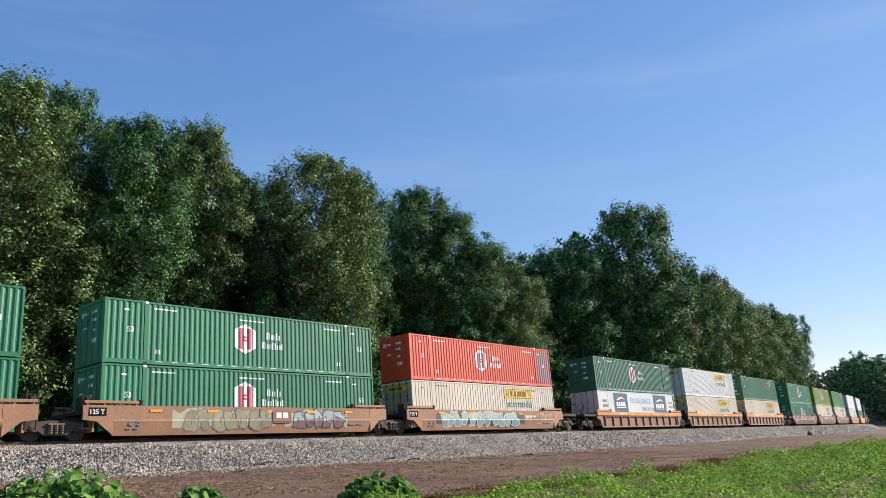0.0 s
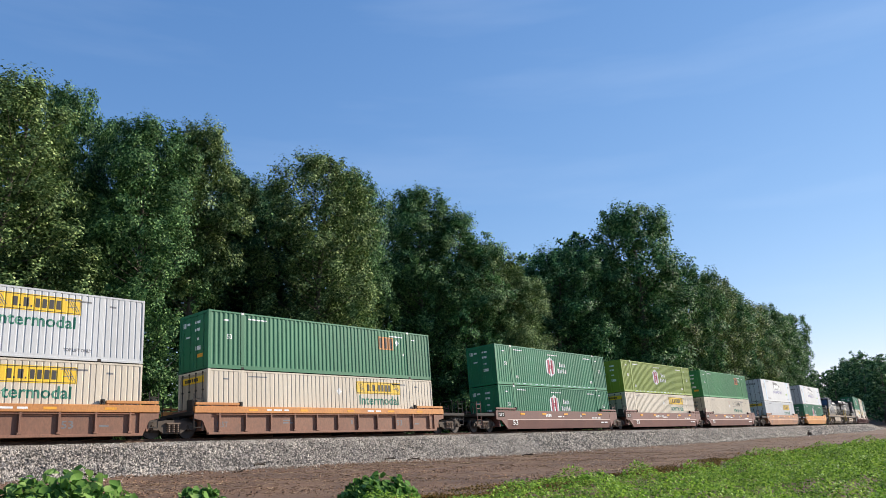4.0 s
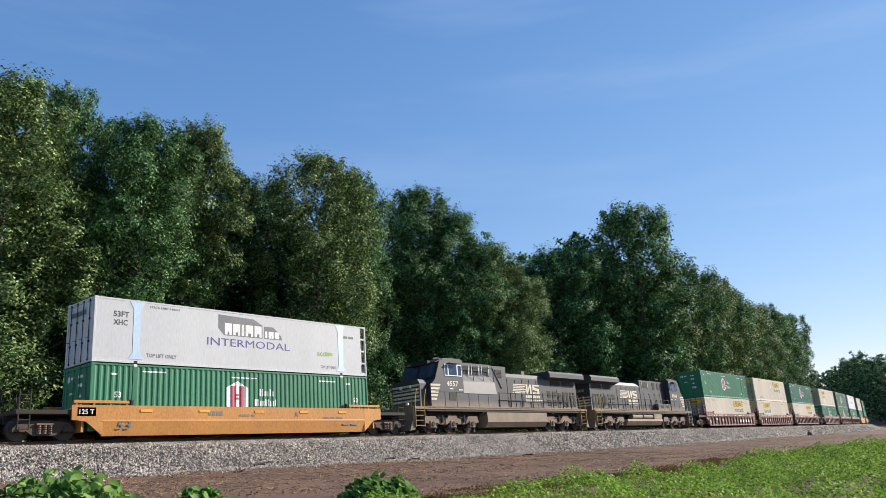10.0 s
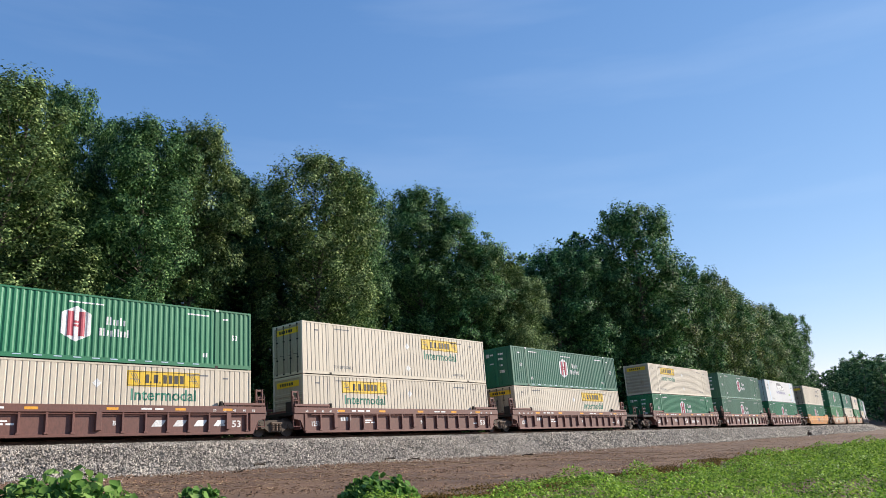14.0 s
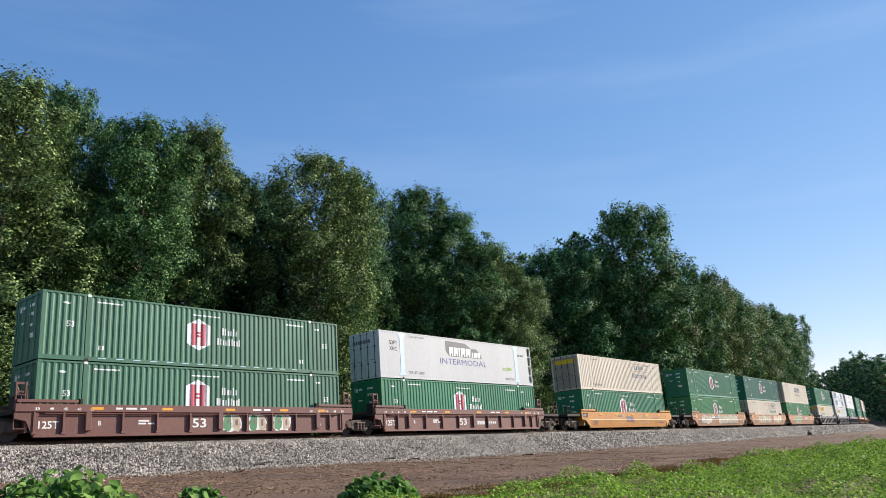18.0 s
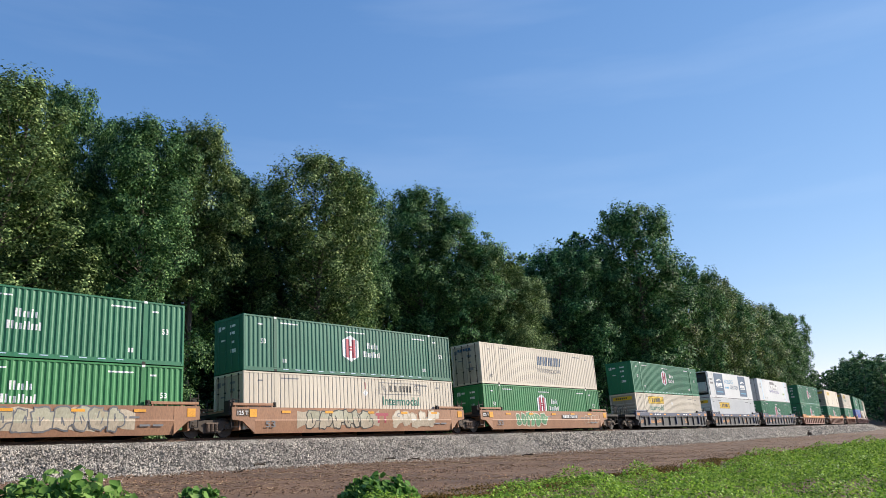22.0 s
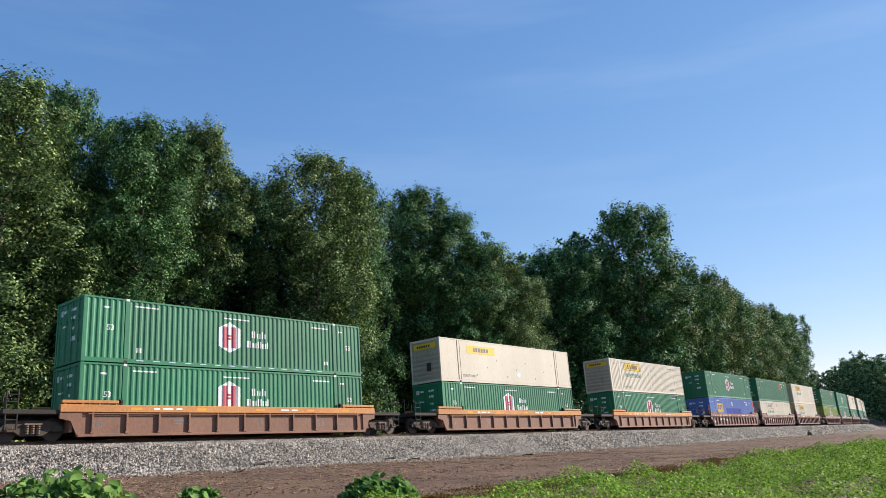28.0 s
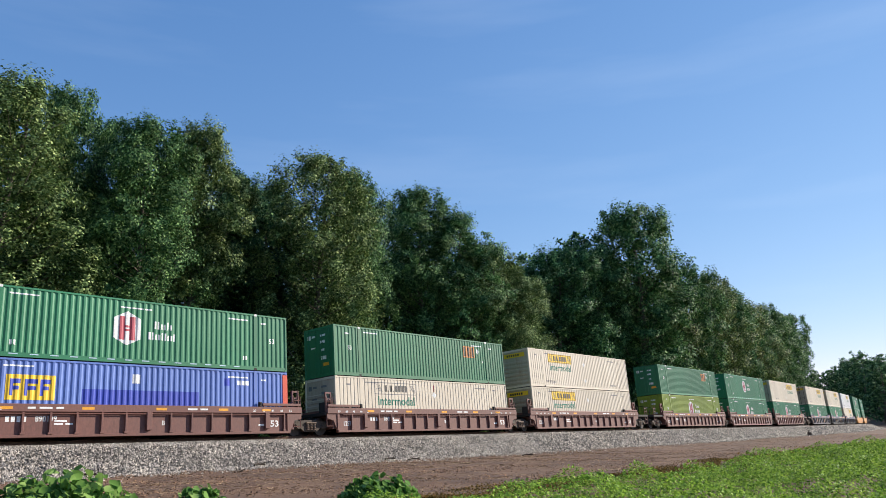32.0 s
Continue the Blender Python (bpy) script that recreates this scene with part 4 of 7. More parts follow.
            rod(bm, (dx * (hx + 0.03), y, 1.1), (dx * (hx + 0.03), y + 0.3, 1.16), 0.012, 5)
            part("lock_rod", bm, "steel" if body in ("cream", "white") else body, door)
    # front end
    if kind in ("reefer", "reefer_blue"):
        bm = box(fresh(), fx * (hx - 0.45), fx * (hx - 0.5), -hy + 0.1, hy - 0.1, 0.1, CH - 0.1)
        part("bulkhead", bm, "grille", root, "dark recessed bulkhead")
        unit = part("cooling_unit", slab(fresh(), [(fx * (hx - 0.44), 0.55), (fx * (hx - 0.06), 0.7), (fx * (hx - 0.06), 1.7), (fx * (hx - 0.44), 1.7)], -0.95, 0.95), "white", root, "white cooling unit")
        part("intake", slab(fresh(), [(fx * (hx - 0.44), 1.72), (fx * (hx - 0.05), 1.72), (fx * (hx - 0.05), 2.2), (fx * (hx - 0.18), 2.55), (fx * (hx - 0.44), 2.7)], -0.98, 0.98), "ink", unit, "black rounded cowling")
        for y in (-0.6, 0.6):
            part("unit_door", box(fresh(), fx * (hx - 0.062), fx * (hx - 0.04), y - 0.28, y + 0.28, 0.9, 1.5, 0.015), "white", unit)
        for y in (-hy + 0.05, hy - 0.05):
            bm = box(fresh(), fx * (hx - 0.42), fx * (hx - 0.5), y - 0.04, y + 0.04, 0.1, CH - 0.1)
            for z in (0.75, 1.45, 2.15):
                box(bm, fx * (hx - 0.09), fx * (hx - 0.43), y - 0.03, y + 0.03, z - 0.045, z + 0.045)
            part("end_frame", bm, "white", root, "white open frame beside the cooling unit")
        part("end_header", box(fresh(), fx * hx, fx * (hx - 0.5), -hy + 0.12, hy - 0.12, CH - 0.1, CH - 0.01, 0.01), rail_mat, root)
        part("end_sill", box(fresh(), fx * hx, fx * (hx - 0.5), -hy + 0.12, hy - 0.12, 0.02, 0.3, 0.01), rail_mat, root)
    else:
        bm = fresh()
        if body in ("cream", "white"):
            line = [(fx * (hx - 0.09), 0.1), (fx * (hx - 0.05), 0.1)]
            for i in range(6):
                z = 0.28 + i * 0.3
                line += [(fx * (hx - 0.05), z), (fx * (hx - 0.01), z + 0.03), (fx * (hx - 0.01), z + 0.17), (fx * (hx - 0.05), z + 0.2)]
            slab(bm, line + [(fx * (hx - 0.05), CH - 0.1), (fx * (hx - 0.09), CH - 0.1)], -hy + 0.12, hy - 0.12)
        else:
            line = [(-hy + 0.12, hx - 0.05)]
            for i in range(8):
                y = -hy + 0.2 + i * 0.28
                line += [(y, hx - 0.05), (y + 0.05, hx - 0.012), (y + 0.16, hx - 0.012), (y + 0.21, hx - 0.05)]
            line += [(hy - 0.12, hx - 0.05), (hy - 0.12, hx - 0.09), (-hy + 0.12, hx - 0.09)]
            A, B = [[bm.verts.new((fx * x, y, z)) for y, x in line] for z in (0.1, CH - 0.1)]
            for i in range(len(line)):
                bm.faces.new((A[i], A[(i + 1) % len(line)], B[(i + 1) % len(line)], B[i]))
            bmesh.ops.recalc_face_normals(bm, faces=bm.faces)
        part("front_wall", bm, "cream_shaded_end" if body == "cream" else body, root)
        part("front_sill", box(fresh(), fx * hx, fx * (hx - 0.1), -hy + 0.12, hy - 0.12, 0.02, 0.17), rail_mat, root)
        part("front_header", box(fresh(), fx * hx, fx * (hx - 0.1), -hy + 0.12, hy - 0.12, CH - 0.14, CH - 0.01), rail_mat, root)
    if sign:
        sign(root, ribs, -1 if doors_left else 1)
    return root


def mark(name, bm, material, root, ribs, label="", lift=0.005):
    ob = part(name, drape(bm, ribs, lift), material, root, label)
    return tagged(ob, kind="stuff") if name in ("logo_word", "sign_word", "print", "notice", "size_mark", "sign_scroll") else ob


def small_marks(root, ribs, ink):
    """Little lines of print that nobody can read."""
    bm = flat(rect(-POST + 0.35, -POST + 1.5, CH - 0.33, CH - 0.27), rect(POST - 1.6, POST - 0.45, CH - 0.4, CH - 0.33), rect(-POST - 1.1, -POST - 0.8, CH - 0.5, CH - 0.42), rect(POST + 0.35, POST + 0.65, CH - 0.5, CH - 0.42))
    tagged(mark("print", bm, ink, root, ribs), kind="stuff")


def sign_hub(root, ribs, way):
    c = -0.75
    hexa = [(c - 0.64, 1.12), (c, 0.8), (c + 0.64, 1.12), (c + 0.64, 2.02), (c, 2.34), (c - 0.64, 2.02)]
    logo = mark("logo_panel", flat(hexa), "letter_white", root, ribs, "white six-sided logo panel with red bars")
    for x0, x1, z0, z1 in ((c - 0.38, c - 0.11, 1.04, 2.1), (c + 0.11, c + 0.38, 1.04, 2.1), (c - 0.11, c + 0.11, 1.44, 1.54), (c - 0.11, c + 0.11, 1.6, 1.7)):
        mark("logo_bar", flat(rect(x0, x1, z0, z1)), "logo_red", logo, ribs, lift=0.009)
    mark("logo_word", bars(c + 1.3, 1.64, 0.36, (0.08,) * 6, 0.075, (1.0, 1.0, 0.7, 0.7, 1.0, 0.7)), "letter_white", root, ribs)
    mark("logo_word", bars(c + 1.0, 1.14, 0.34, (0.12, 0.08, 0.08, 0.1, 0.08, 0.08, 0.08, 0.08, 0.08), 0.07, (1.0, 1.0, 0.75, 0.75)), "letter_white", root, ribs)
    mark("size_mark", letters("53", -7.0, 1.42, 0.26), "letter_white", root, ribs)
    mark("size_mark", letters("53", 6.95, 1.42, 0.26), "letter_white", root, ribs)
    mark("print", bars(c - 0.35, 2.48, 0.06, (0.5, 0.55, 0.35)), "letter_white", root, ribs)
    mark("print", bars(-5.6, 0.5, 0.2, (0.09, 0.09)), "letter_white", root, ribs)
    mark("print", bars(5.35, 0.5, 0.2, (0.09, 0.09)), "letter_white", root, ribs)
    small_marks(root, ribs, "letter_white")
    dashes = flat(*[rect(x, x + 0.34, 0.125, 0.165) for x in np.arange(-5.6, 5.5, 0.8)])
    for v in dashes.verts:
        v.co.y = -CW / 2 + 0.006
    tagged(part("rail_dashes", dashes, "shadow_panel", root), kind="stuff")
    end_marks(root, -CL / 2, "letter_white")


def end_marks(root, x, ink):
    """Marks on the end that shows."""
    bm = fresh()
    for y0, y1, z0, z1 in ((0.72, 1.0, 2.25, 2.5), (0.3, 0.62, 2.34, 2.46), (-0.55, -0.1, 2.34, 2.46), (-0.5, -0.1, 1.95, 2.1), (-0.45, -0.2, 1.5, 1.62), (0.3, 0.7, 1.7, 1.78), (-0.6, -0.15, 1.0, 1.2)):
        box(bm, x + 0.022, x + 0.028, y0, y1, z0, z1)
    tagged(part("door_print", bm, ink, root), kind="stuff")


def frame_lines(x0, x1, z0, z1, t):
    return flat(rect(x0, x1, z0, z0 + t), rect(x0, x1, z1 - t, z1), rect(x0, x0 + t, z0 + t, z1 - t), rect(x1 - t, x1, z0 + t, z1 - t))


WORD = ((0.05, 0.2, 1.0), (0.26, 0.31, 0.2), (0.4, 0.58, 1.0), (0.64, 0.69, 0.2), (0.8, 0.96, 1.0), (1.04, 1.2, 1.0), (1.28, 1.46, 1.0), (1.53, 1.7, 1.0))


def word_bars(x, z, h, k):
    """Plain bars with the rhythm of the painted-over word."""
    return flat(*[rect(x + a * k, x + b * k, z, z + h * q) for a, b, q in WORD])


def scrolls(c, base, w):
    """The two crossed flourishes at a sign's ends."""
    out = []
    for s in (-1, 1):
        x = c + s * (w - 0.36)
        for dx, ln in ((-0.2, 0.42), (-0.1, 0.46), (0.0, 0.42)):
            out.append([(x + dx, base + 0.58), (x + dx + 0.03, base + 0.58), (x + dx + 0.03 + ln * 0.6, base + 0.58 - ln), (x + dx + ln * 0.6, base + 0.58 - ln)])
        out.append(rect(x - 0.22, x + 0.2, base + 0.3, base + 0.33))
    return flat(*out)


def hunt_board(root, ribs, c, base, mat="sign_yellow", small=False):
    w, h = 1.8, 0.7
    board = mark("sign_board", flat(rect(c - w, c + w, base, base + h)), mat, root, ribs, "yellow company sign with dark plain lettering bars" if mat == "sign_yellow" else "")
    mark("sign_border", frame_lines(c - w + 0.03, c + w - 0.03, base + 0.03, base + h - 0.03, 0.028), "ink", board, ribs, lift=0.009)
    mark("sign_word", word_bars(c - 1.0, base + 0.16, 0.38, 1.15), "ink", board, ribs, lift=0.009)
    mark("sign_scroll", scrolls(c, base, w), "grey_ink", board, ribs, lift=0.009)


def sign_hunt(c, base=1.93, word="sign_green", board="sign_yellow", patch=True):
    def put(root, ribs, way):
        hunt_board(root, ribs, c, base, board)
        if word:
            mark("sign_word", letters("Intermodal", c - 1.6, base - 0.62, 0.52, 3.2), word, root, ribs)
        if patch:
            mark("diamond_placard", flat([(0.07, 2.02), (0.27, 2.22), (0.47, 2.02), (0.27, 1.82)]), "letter_white", root, ribs)
            mark("diamond_placard", flat([(0.07, 0.66), (0.27, 0.86), (0.47, 0.66), (0.27, 0.46)]), "letter_white", root, ribs)
        mark("notice", letters("TOP LIFT ONLY", -5.85, 0.36, 0.17, 1.5), "grey_ink", root, ribs)
        mark("notice", letters("TOP LIFT ONLY", 4.55, 0.36, 0.14, 1.2), "grey_ink", root, ribs)
        small_marks(root, ribs, "grey_ink")
        bm = fresh()
        y0 = 0.05
        box(bm, -CL / 2 + 0.004, -CL / 2 + 0.02, -0.95, 0.95, 2.3, 2.62)
        b = part("end_sign", bm, "sign_yellow", root, "yellow sign on the end wall")
        bm = fresh()
        for i in range(6):
            box(bm, -CL / 2 - 0.002, -CL / 2 + 0.003, 0.55 - i * 0.2, 0.68 - i * 0.2, 2.38, 2.54)
        part("sign_word", bm, "ink", b)
    return put


def sign_outline(c, base=1.93):
    def put(root, ribs, way):
        w, h = 1.8, 0.7
        mark("sign_border", frame_lines(c - w, c + w, base, base + h, 0.035), "grey_ink", root, ribs)
        mark("sign_word", word_bars(c - 1.0, base + 0.16, 0.38, 1.15), "ink", root, ribs)
        mark("sign_scroll", scrolls(c, base, w), "grey_ink", root, ribs)
        mark("sign_word", letters("Intermodal", c - 1.55, base - 0.64, 0.52, 3.15), "sign_green", root, ribs)
        mark("diamond_placard", flat([(0.07, 1.98), (0.27, 2.18), (0.47, 1.98), (0.27, 1.78)]), "letter_white", root, ribs)
        mark("rust_streak", flat(rect(0.24, 0.3, 2.2, 2.6)), "logo_red", root, ribs)
        small_marks(root, ribs, "grey_ink")
        end_marks(root, -CL / 2, "grey_ink")
    return put


def sign_dark(c, base=1.93):
    def put(root, ribs, way):
        mark("sign_border", frame_lines(c - 1.75, c + 1.75, base, base + 0.68, 0.03), "rust_tan", root, ribs)
        mark("sign_word", word_bars(c - 1.0, base + 0.16, 0.36, 1.15), "grey_ink", root, ribs)
        mark("sign_word", letters("Intermodal", c - 1.5, base - 0.62, 0.5, 3.0), "grey_ink", root, ribs)
        mark("notice", letters("TOP LIFT ONLY", -5.85, 0.36, 0.17, 1.5), "grey_ink", root, ribs)
        small_marks(root, ribs, "grey_ink")
        bm = fresh()
        box(bm, -CL / 2 + 0.004, -CL / 2 + 0.02, -0.95, 0.95, 2.2, 2.55)
        part("end_sign", bm, "sign_yellow", root, "yellow sign on the end wall")
    return put


def sign_swift(root, ribs, way):
    x = -0.9
    for k in range(9):
        w = (0.22, 0.3)[k % 2]
        mark("logo_letter_bar", flat([(x, 1.62), (x + w, 1.62), (x + w + 0.18, 2.3), (x + 0.18, 2.3)]), "navy", root, ribs, "slanted navy logo bar" if k == 0 else "")
        x += w + (0.1, 0.16)[k % 2]
    mark("sign_word", letters("INTERMODAL", -0.9, 1.06, 0.32, 3.4, 0.0), "grey_ink", root, ribs)
    mark("size_mark", letters("53'", -7.1, 0.45, 0.24), "grey_ink", root, ribs)
    small_marks(root, ribs, "grey_ink")
    bm = fresh()
    for i in range(5):
        box(bm, -CL / 2 - 0.006, -CL / 2 - 0.001, 0.5 - i * 0.24, 0.68 - i * 0.24, 2.4, 2.58)
    part("door_print", bm, "navy", root)
    end_marks(root, -CL / 2, "grey_ink")


def sign_emp_green(root, ribs, way):
    mark("logo_panel", flat(rect(3.55, 4.8, 1.68, 2.46)), "chord_orange", root, ribs, "faded orange logo patch with dark bars")
    for x in (3.62, 4.05, 4.48):
        mark("logo_bar", flat(rect(x, x + 0.2, 1.76, 2.38)), "ink", root, ribs, lift=0.009)
    mark("diamond_placard", flat([(4.95, 2.15), (5.12, 2.35), (5.29, 2.15), (5.12, 1.95)]), "letter_white", root, ribs)
    mark("print", bars(5.6, 1.4, 0.12, (0.1,)), "letter_white", root, ribs)
    mark("size_mark", letters("53", -7.0, 1.5, 0.24), "letter_white", root, ribs)
    small_marks(root, ribs, "letter_white")
    end_marks(root, -CL / 2, "letter_white")
    part("door_placard", box(fresh(), -CL / 2 + 0.006, -CL / 2 + 0.02, -0.85, -0.35, 0.62, 0.8), "amber", root, "orange placard")


def sign_emp_blue(root, ribs, way):
    board = mark("logo_panel", flat(rect(-5.6, -3.7, 1.25, 2.25)), "sign_yellow", root, ribs, "yellow logo panel with dark blue bars")
    for x0, x1 in ((-5.45, -5.05), (-4.9, -4.4), (-4.3, -3.9)):
        mark("logo_bar", flat(rect(x0, x0 + 0.13, 1.42, 2.08), rect(x0 + 0.13, x1, 1.9, 2.08), rect(x0 + 0.13, x1 - 0.05, 1.65, 1.8)), "deep_blue", board, ribs, lift=0.009)
    mark("paint_patch", flat(rect(-2.6, 2.9, 0.9, 1.75)), "deep_blue", root, ribs, "fresh deep blue paint patch")
    mark("placard", flat(rect(-0.4, -0.05, 2.05, 2.45)), "letter_white", root, ribs)
    mark("paint_patch", flat(rect(4.3, 4.6, 2.1, 2.45)), "deep_blue", root, ribs)
    mark("print", bars(5.0, 2.15, 0.22, (0.25, 0.4)), "letter_white", root, ribs)
    small_marks(root, ribs, "letter_white")
    end_marks(root, -CL / 2, "letter_white")
    part("end_stripe", box(fresh(), CL / 2 - 0.3, CL / 2 + 0.004, -CW / 2 - 0.006, -CW / 2 + 0.05, 0.15, CH - 0.15), "red", root, "orange-red corner panel")


def seams(root, xs, mat="grey_ink"):
    bm = fresh()
    for x in xs:
        box(bm, x, x + 0.007, FACE - 0.0015, FACE + 0.01, 0.22, CH - 0.11)
    part("panel_seam", bm, mat, root)


def sign_prime(root, ribs, way):
    seams(root, [-4.9 + i * 1.2 for i in range(9)], "white")
    x = -1.55
    sh = mark("logo_shade", flat([(x - 0.32, 2.0), (x, 1.66), (x + 2.3, 1.66), (x + 2.3, 2.34), (x + 1.75, 2.62), (x - 0.32, 2.68)], [(x + 2.4, 1.66), (x + 3.55, 1.66), (x + 3.5, 1.86), (x + 3.0, 2.3), (x + 2.4, 2.3)]), "grey_ink", root, ribs, "dark grey block shadow behind white logo bars")
    for w0, w1 in ((0.04, 0.44), (0.52, 0.94), (1.02, 1.18), (1.26, 1.72), (1.8, 2.24), (2.46, 2.6), (2.68, 3.0), (3.08, 3.36)):
        mark("logo_bar", flat(rect(x + w0, x + w1, 1.7, 2.28 if w1 < 2.3 else 2.06)), "letter_white", sh, ribs, lift=0.009)
        if w1 - w0 > 0.3:
            mark("logo_cut", flat(rect(x + w0 + 0.16, x + w1 - 0.14, 1.7, 1.86)), "grey_ink", sh, ribs, lift=0.012)
    mark("sign_word", letters("INTERMODAL", -2.5, 1.12, 0.38, 5.0, 0.0), "violet", root, ribs)
    mark("size_mark", letters("53FT", -7.2, 2.05, 0.26, 0.72), "ink", root, ribs)
    mark("size_mark", letters("XHC", -7.2, 1.68, 0.26, 0.66), "ink", root, ribs)
    mark("notice", letters("TOP LIFT ONLY", -5.6, 0.32, 0.18, 1.5), "grey_ink", root, ribs)
    mark("notice", letters("TOP LIFT ONLY", 4.6, 0.32, 0.16, 1.15), "grey_ink", root, ribs)
    mark("notice", letters("STACK LIMIT 3 HIGH", -5.5, 2.6, 0.11, 1.5), "grey_ink", root, ribs)
    mark("print", bars(6.35, 2.1, 0.14, (0.3, 0.4)), "grey_ink", root, ribs)
    mark("notice", letters("eco", 4.35, 0.98, 0.22, 0.65), "leaf_green", root, ribs)
    mark("leaf_mark", flat([(5.0, 1.0), (5.5, 1.04), (5.45, 1.2), (4.9, 1.24)]), "leaf_green", root, ribs)
    bm = fresh()
    for i in range(7):
        box(bm, -CL / 2 - 0.001, -CL / 2 + 0.004, 0.8 - i * 0.22, 0.96 - i * 0.22, 2.2, 2.42)
    part("door_print", bm, "grey_ink", root)


def kllm_panel(root, ribs, x0, x1, z0, z1):
    p = mark("logo_panel", flat(rect(x0, x1, z0, z1)), "navy", root, ribs, "dark blue panel with white mountain shape")
    c, w = (x0 + x1) / 2, (x1 - x0) * 0.33
    z = z0 + (z1 - z0) * 0.62
    mark("logo_shape", flat([(c - w, z), (c - w * 0.3, z + 0.28), (c - w * 0.1, z + 0.2), (c + w * 0.15, z + 0.36), (c + w, z + 0.06), (c + w * 0.2, z + 0.2), (c - w * 0.2, z + 0.08)]), "letter_white", p, ribs, lift=0.009)
    mark("logo_word", bars(c - w, z - 0.5, 0.36, (w * 0.38, w * 0.34, w * 0.34, w * 0.5), w * 0.12), "letter_white", p, ribs, lift=0.009)
    mark("logo_word", bars(c - w, z - 0.65, 0.07, (w * 2,), 0.05), "letter_white", p, ribs, lift=0.009)
    if z0 < 0.5:
        mark("logo_word", bars(c - w, z0 + 0.3, 0.12, (w * 2,), 0.05), "sky_print", p, ribs, lift=0.009)


def sign_kllm(lower):
    def put(root, ribs, way):
        z0, z1 = 0.3, CH - 0.14
        if lower:
            kllm_panel(root, ribs, -5.2, -2.5, 1.1, CH - 0.16)
            kllm_panel(root, ribs, 3.0, 5.85, 0.95, CH - 0.16)
            mark("print", bars(6.55, 1.95, 0.22, (0.16,) * 4, 0.06), "grey_ink", root, ribs)
            mark("print", bars(6.5, 1.55, 0.22, (0.13,) * 6, 0.05), "grey_ink", root, ribs)
            mark("sign_word", letters("EXCELLENCE", -1.9, 1.9, 0.46, 4.3), "sky_print", root, ribs)
            mark("sign_word", letters("EXECUTION", 0.4, 1.2, 0.36, 2.9), "navy", root, ribs)
        else:
            kllm_panel(root, ribs, -5.85, -2.7, z0, z1)
            kllm_panel(root, ribs, 3.0, 5.85, z0, z1)
            mark("sign_word", letters("EXCELLENCE", -2.3, 1.7, 0.46, 3.2), "sky_print", root, ribs)
            mark("sign_word", letters("EXECUTION", -0.4, 1.08, 0.46, 2.9), "navy", root, ribs)
            mark("print", bars(-2.3, 1.12, 0.2, (0.5, 0.8)), "sky_print", root, ribs)
        mark("print", bars(-7.3, 1.9, 0.24, (0.8,)), "grey_ink", root, ribs)
        mark("print", bars(-7.3, 1.5, 0.24, (0.95,)), "grey_ink", root, ribs)
    return put


def sign_flat_hunt(root, ribs, way):
    seams(root, [-5.0 + i * 1.22 for i in range(9)], "rail_grey")
    for x in (-POST - 0.14, -POST + 0.11, POST - 0.14, POST + 0.11):
        part("post_edge", box(fresh(), x, x + 0.03, -CW / 2 - 0.004, FACE + 0.01, 0.2, CH - 0.09), "rust_tan", root, "rust-stained post edge")
    w, c, base = 1.6, -3.6, 1.98
    board = mark("sign_board", flat(rect(c - w, c + w, base, base + 0.55)), "sign_yellow", root, ribs, "yellow company sign with plain lettering bars")
    mark("sign_word", bars(c - 0.85, base + 0.14, 0.28, (0.16, 0.2, 0.24, 0.24, 0.24, 0.22), 0.08), "grey_ink", board, ribs, lift=0.009)
    mark("notice", letters("TOP LIFT ONLY", -5.8, 0.36, 0.18, 1.5), "grey_ink", root, ribs)
    bm = fresh()
    for i in range(9):
        x = -4.2 + 1.2 * i
        rod(bm, (x, FACE - 0.012, 0.55 + 0.55 * (i % 3)), (x, FACE, 0.55 + 0.55 * (i % 3)), 0.05, 8)
    part("vent_plug", bm, "grey_ink", root)
    mark("diamond_outline", flat([(0.6, 0.75), (0.85, 1.0), (1.1, 0.75), (0.85, 0.5)]), "rail_grey", root, ribs)
    bm = fresh()
    box(bm, -CL / 2 + 0.0, -CL / 2 + 0.012, -0.95, 0.95, 2.25, 2.6)
    e = part("end_sign", bm, "sign_yellow", root, "yellow sign on the end wall")
    bm = fresh()
    for i in range(6):
        box(bm, -CL / 2 - 0.005, -CL / 2 - 0.001, 0.55 - i * 0.2, 0.68 - i * 0.2, 2.34, 2.5)
    part("sign_word", bm, "ink", e)
    part("end_hatch", box(fresh(), -CL / 2 - 0.01, -CL / 2 + 0.03, -0.45, -0.1, 0.75, 1.3), "ink", root)


def sign_red(root, ribs, way):
    sign_hub(root, ribs, way)
    mark("faded_panel", flat(rect(POST + 0.15, CL / 2 - 0.13, 0.3, CH - 0.2)), "faded_pink", root, ribs, "mauve faded end panel", 0.003)


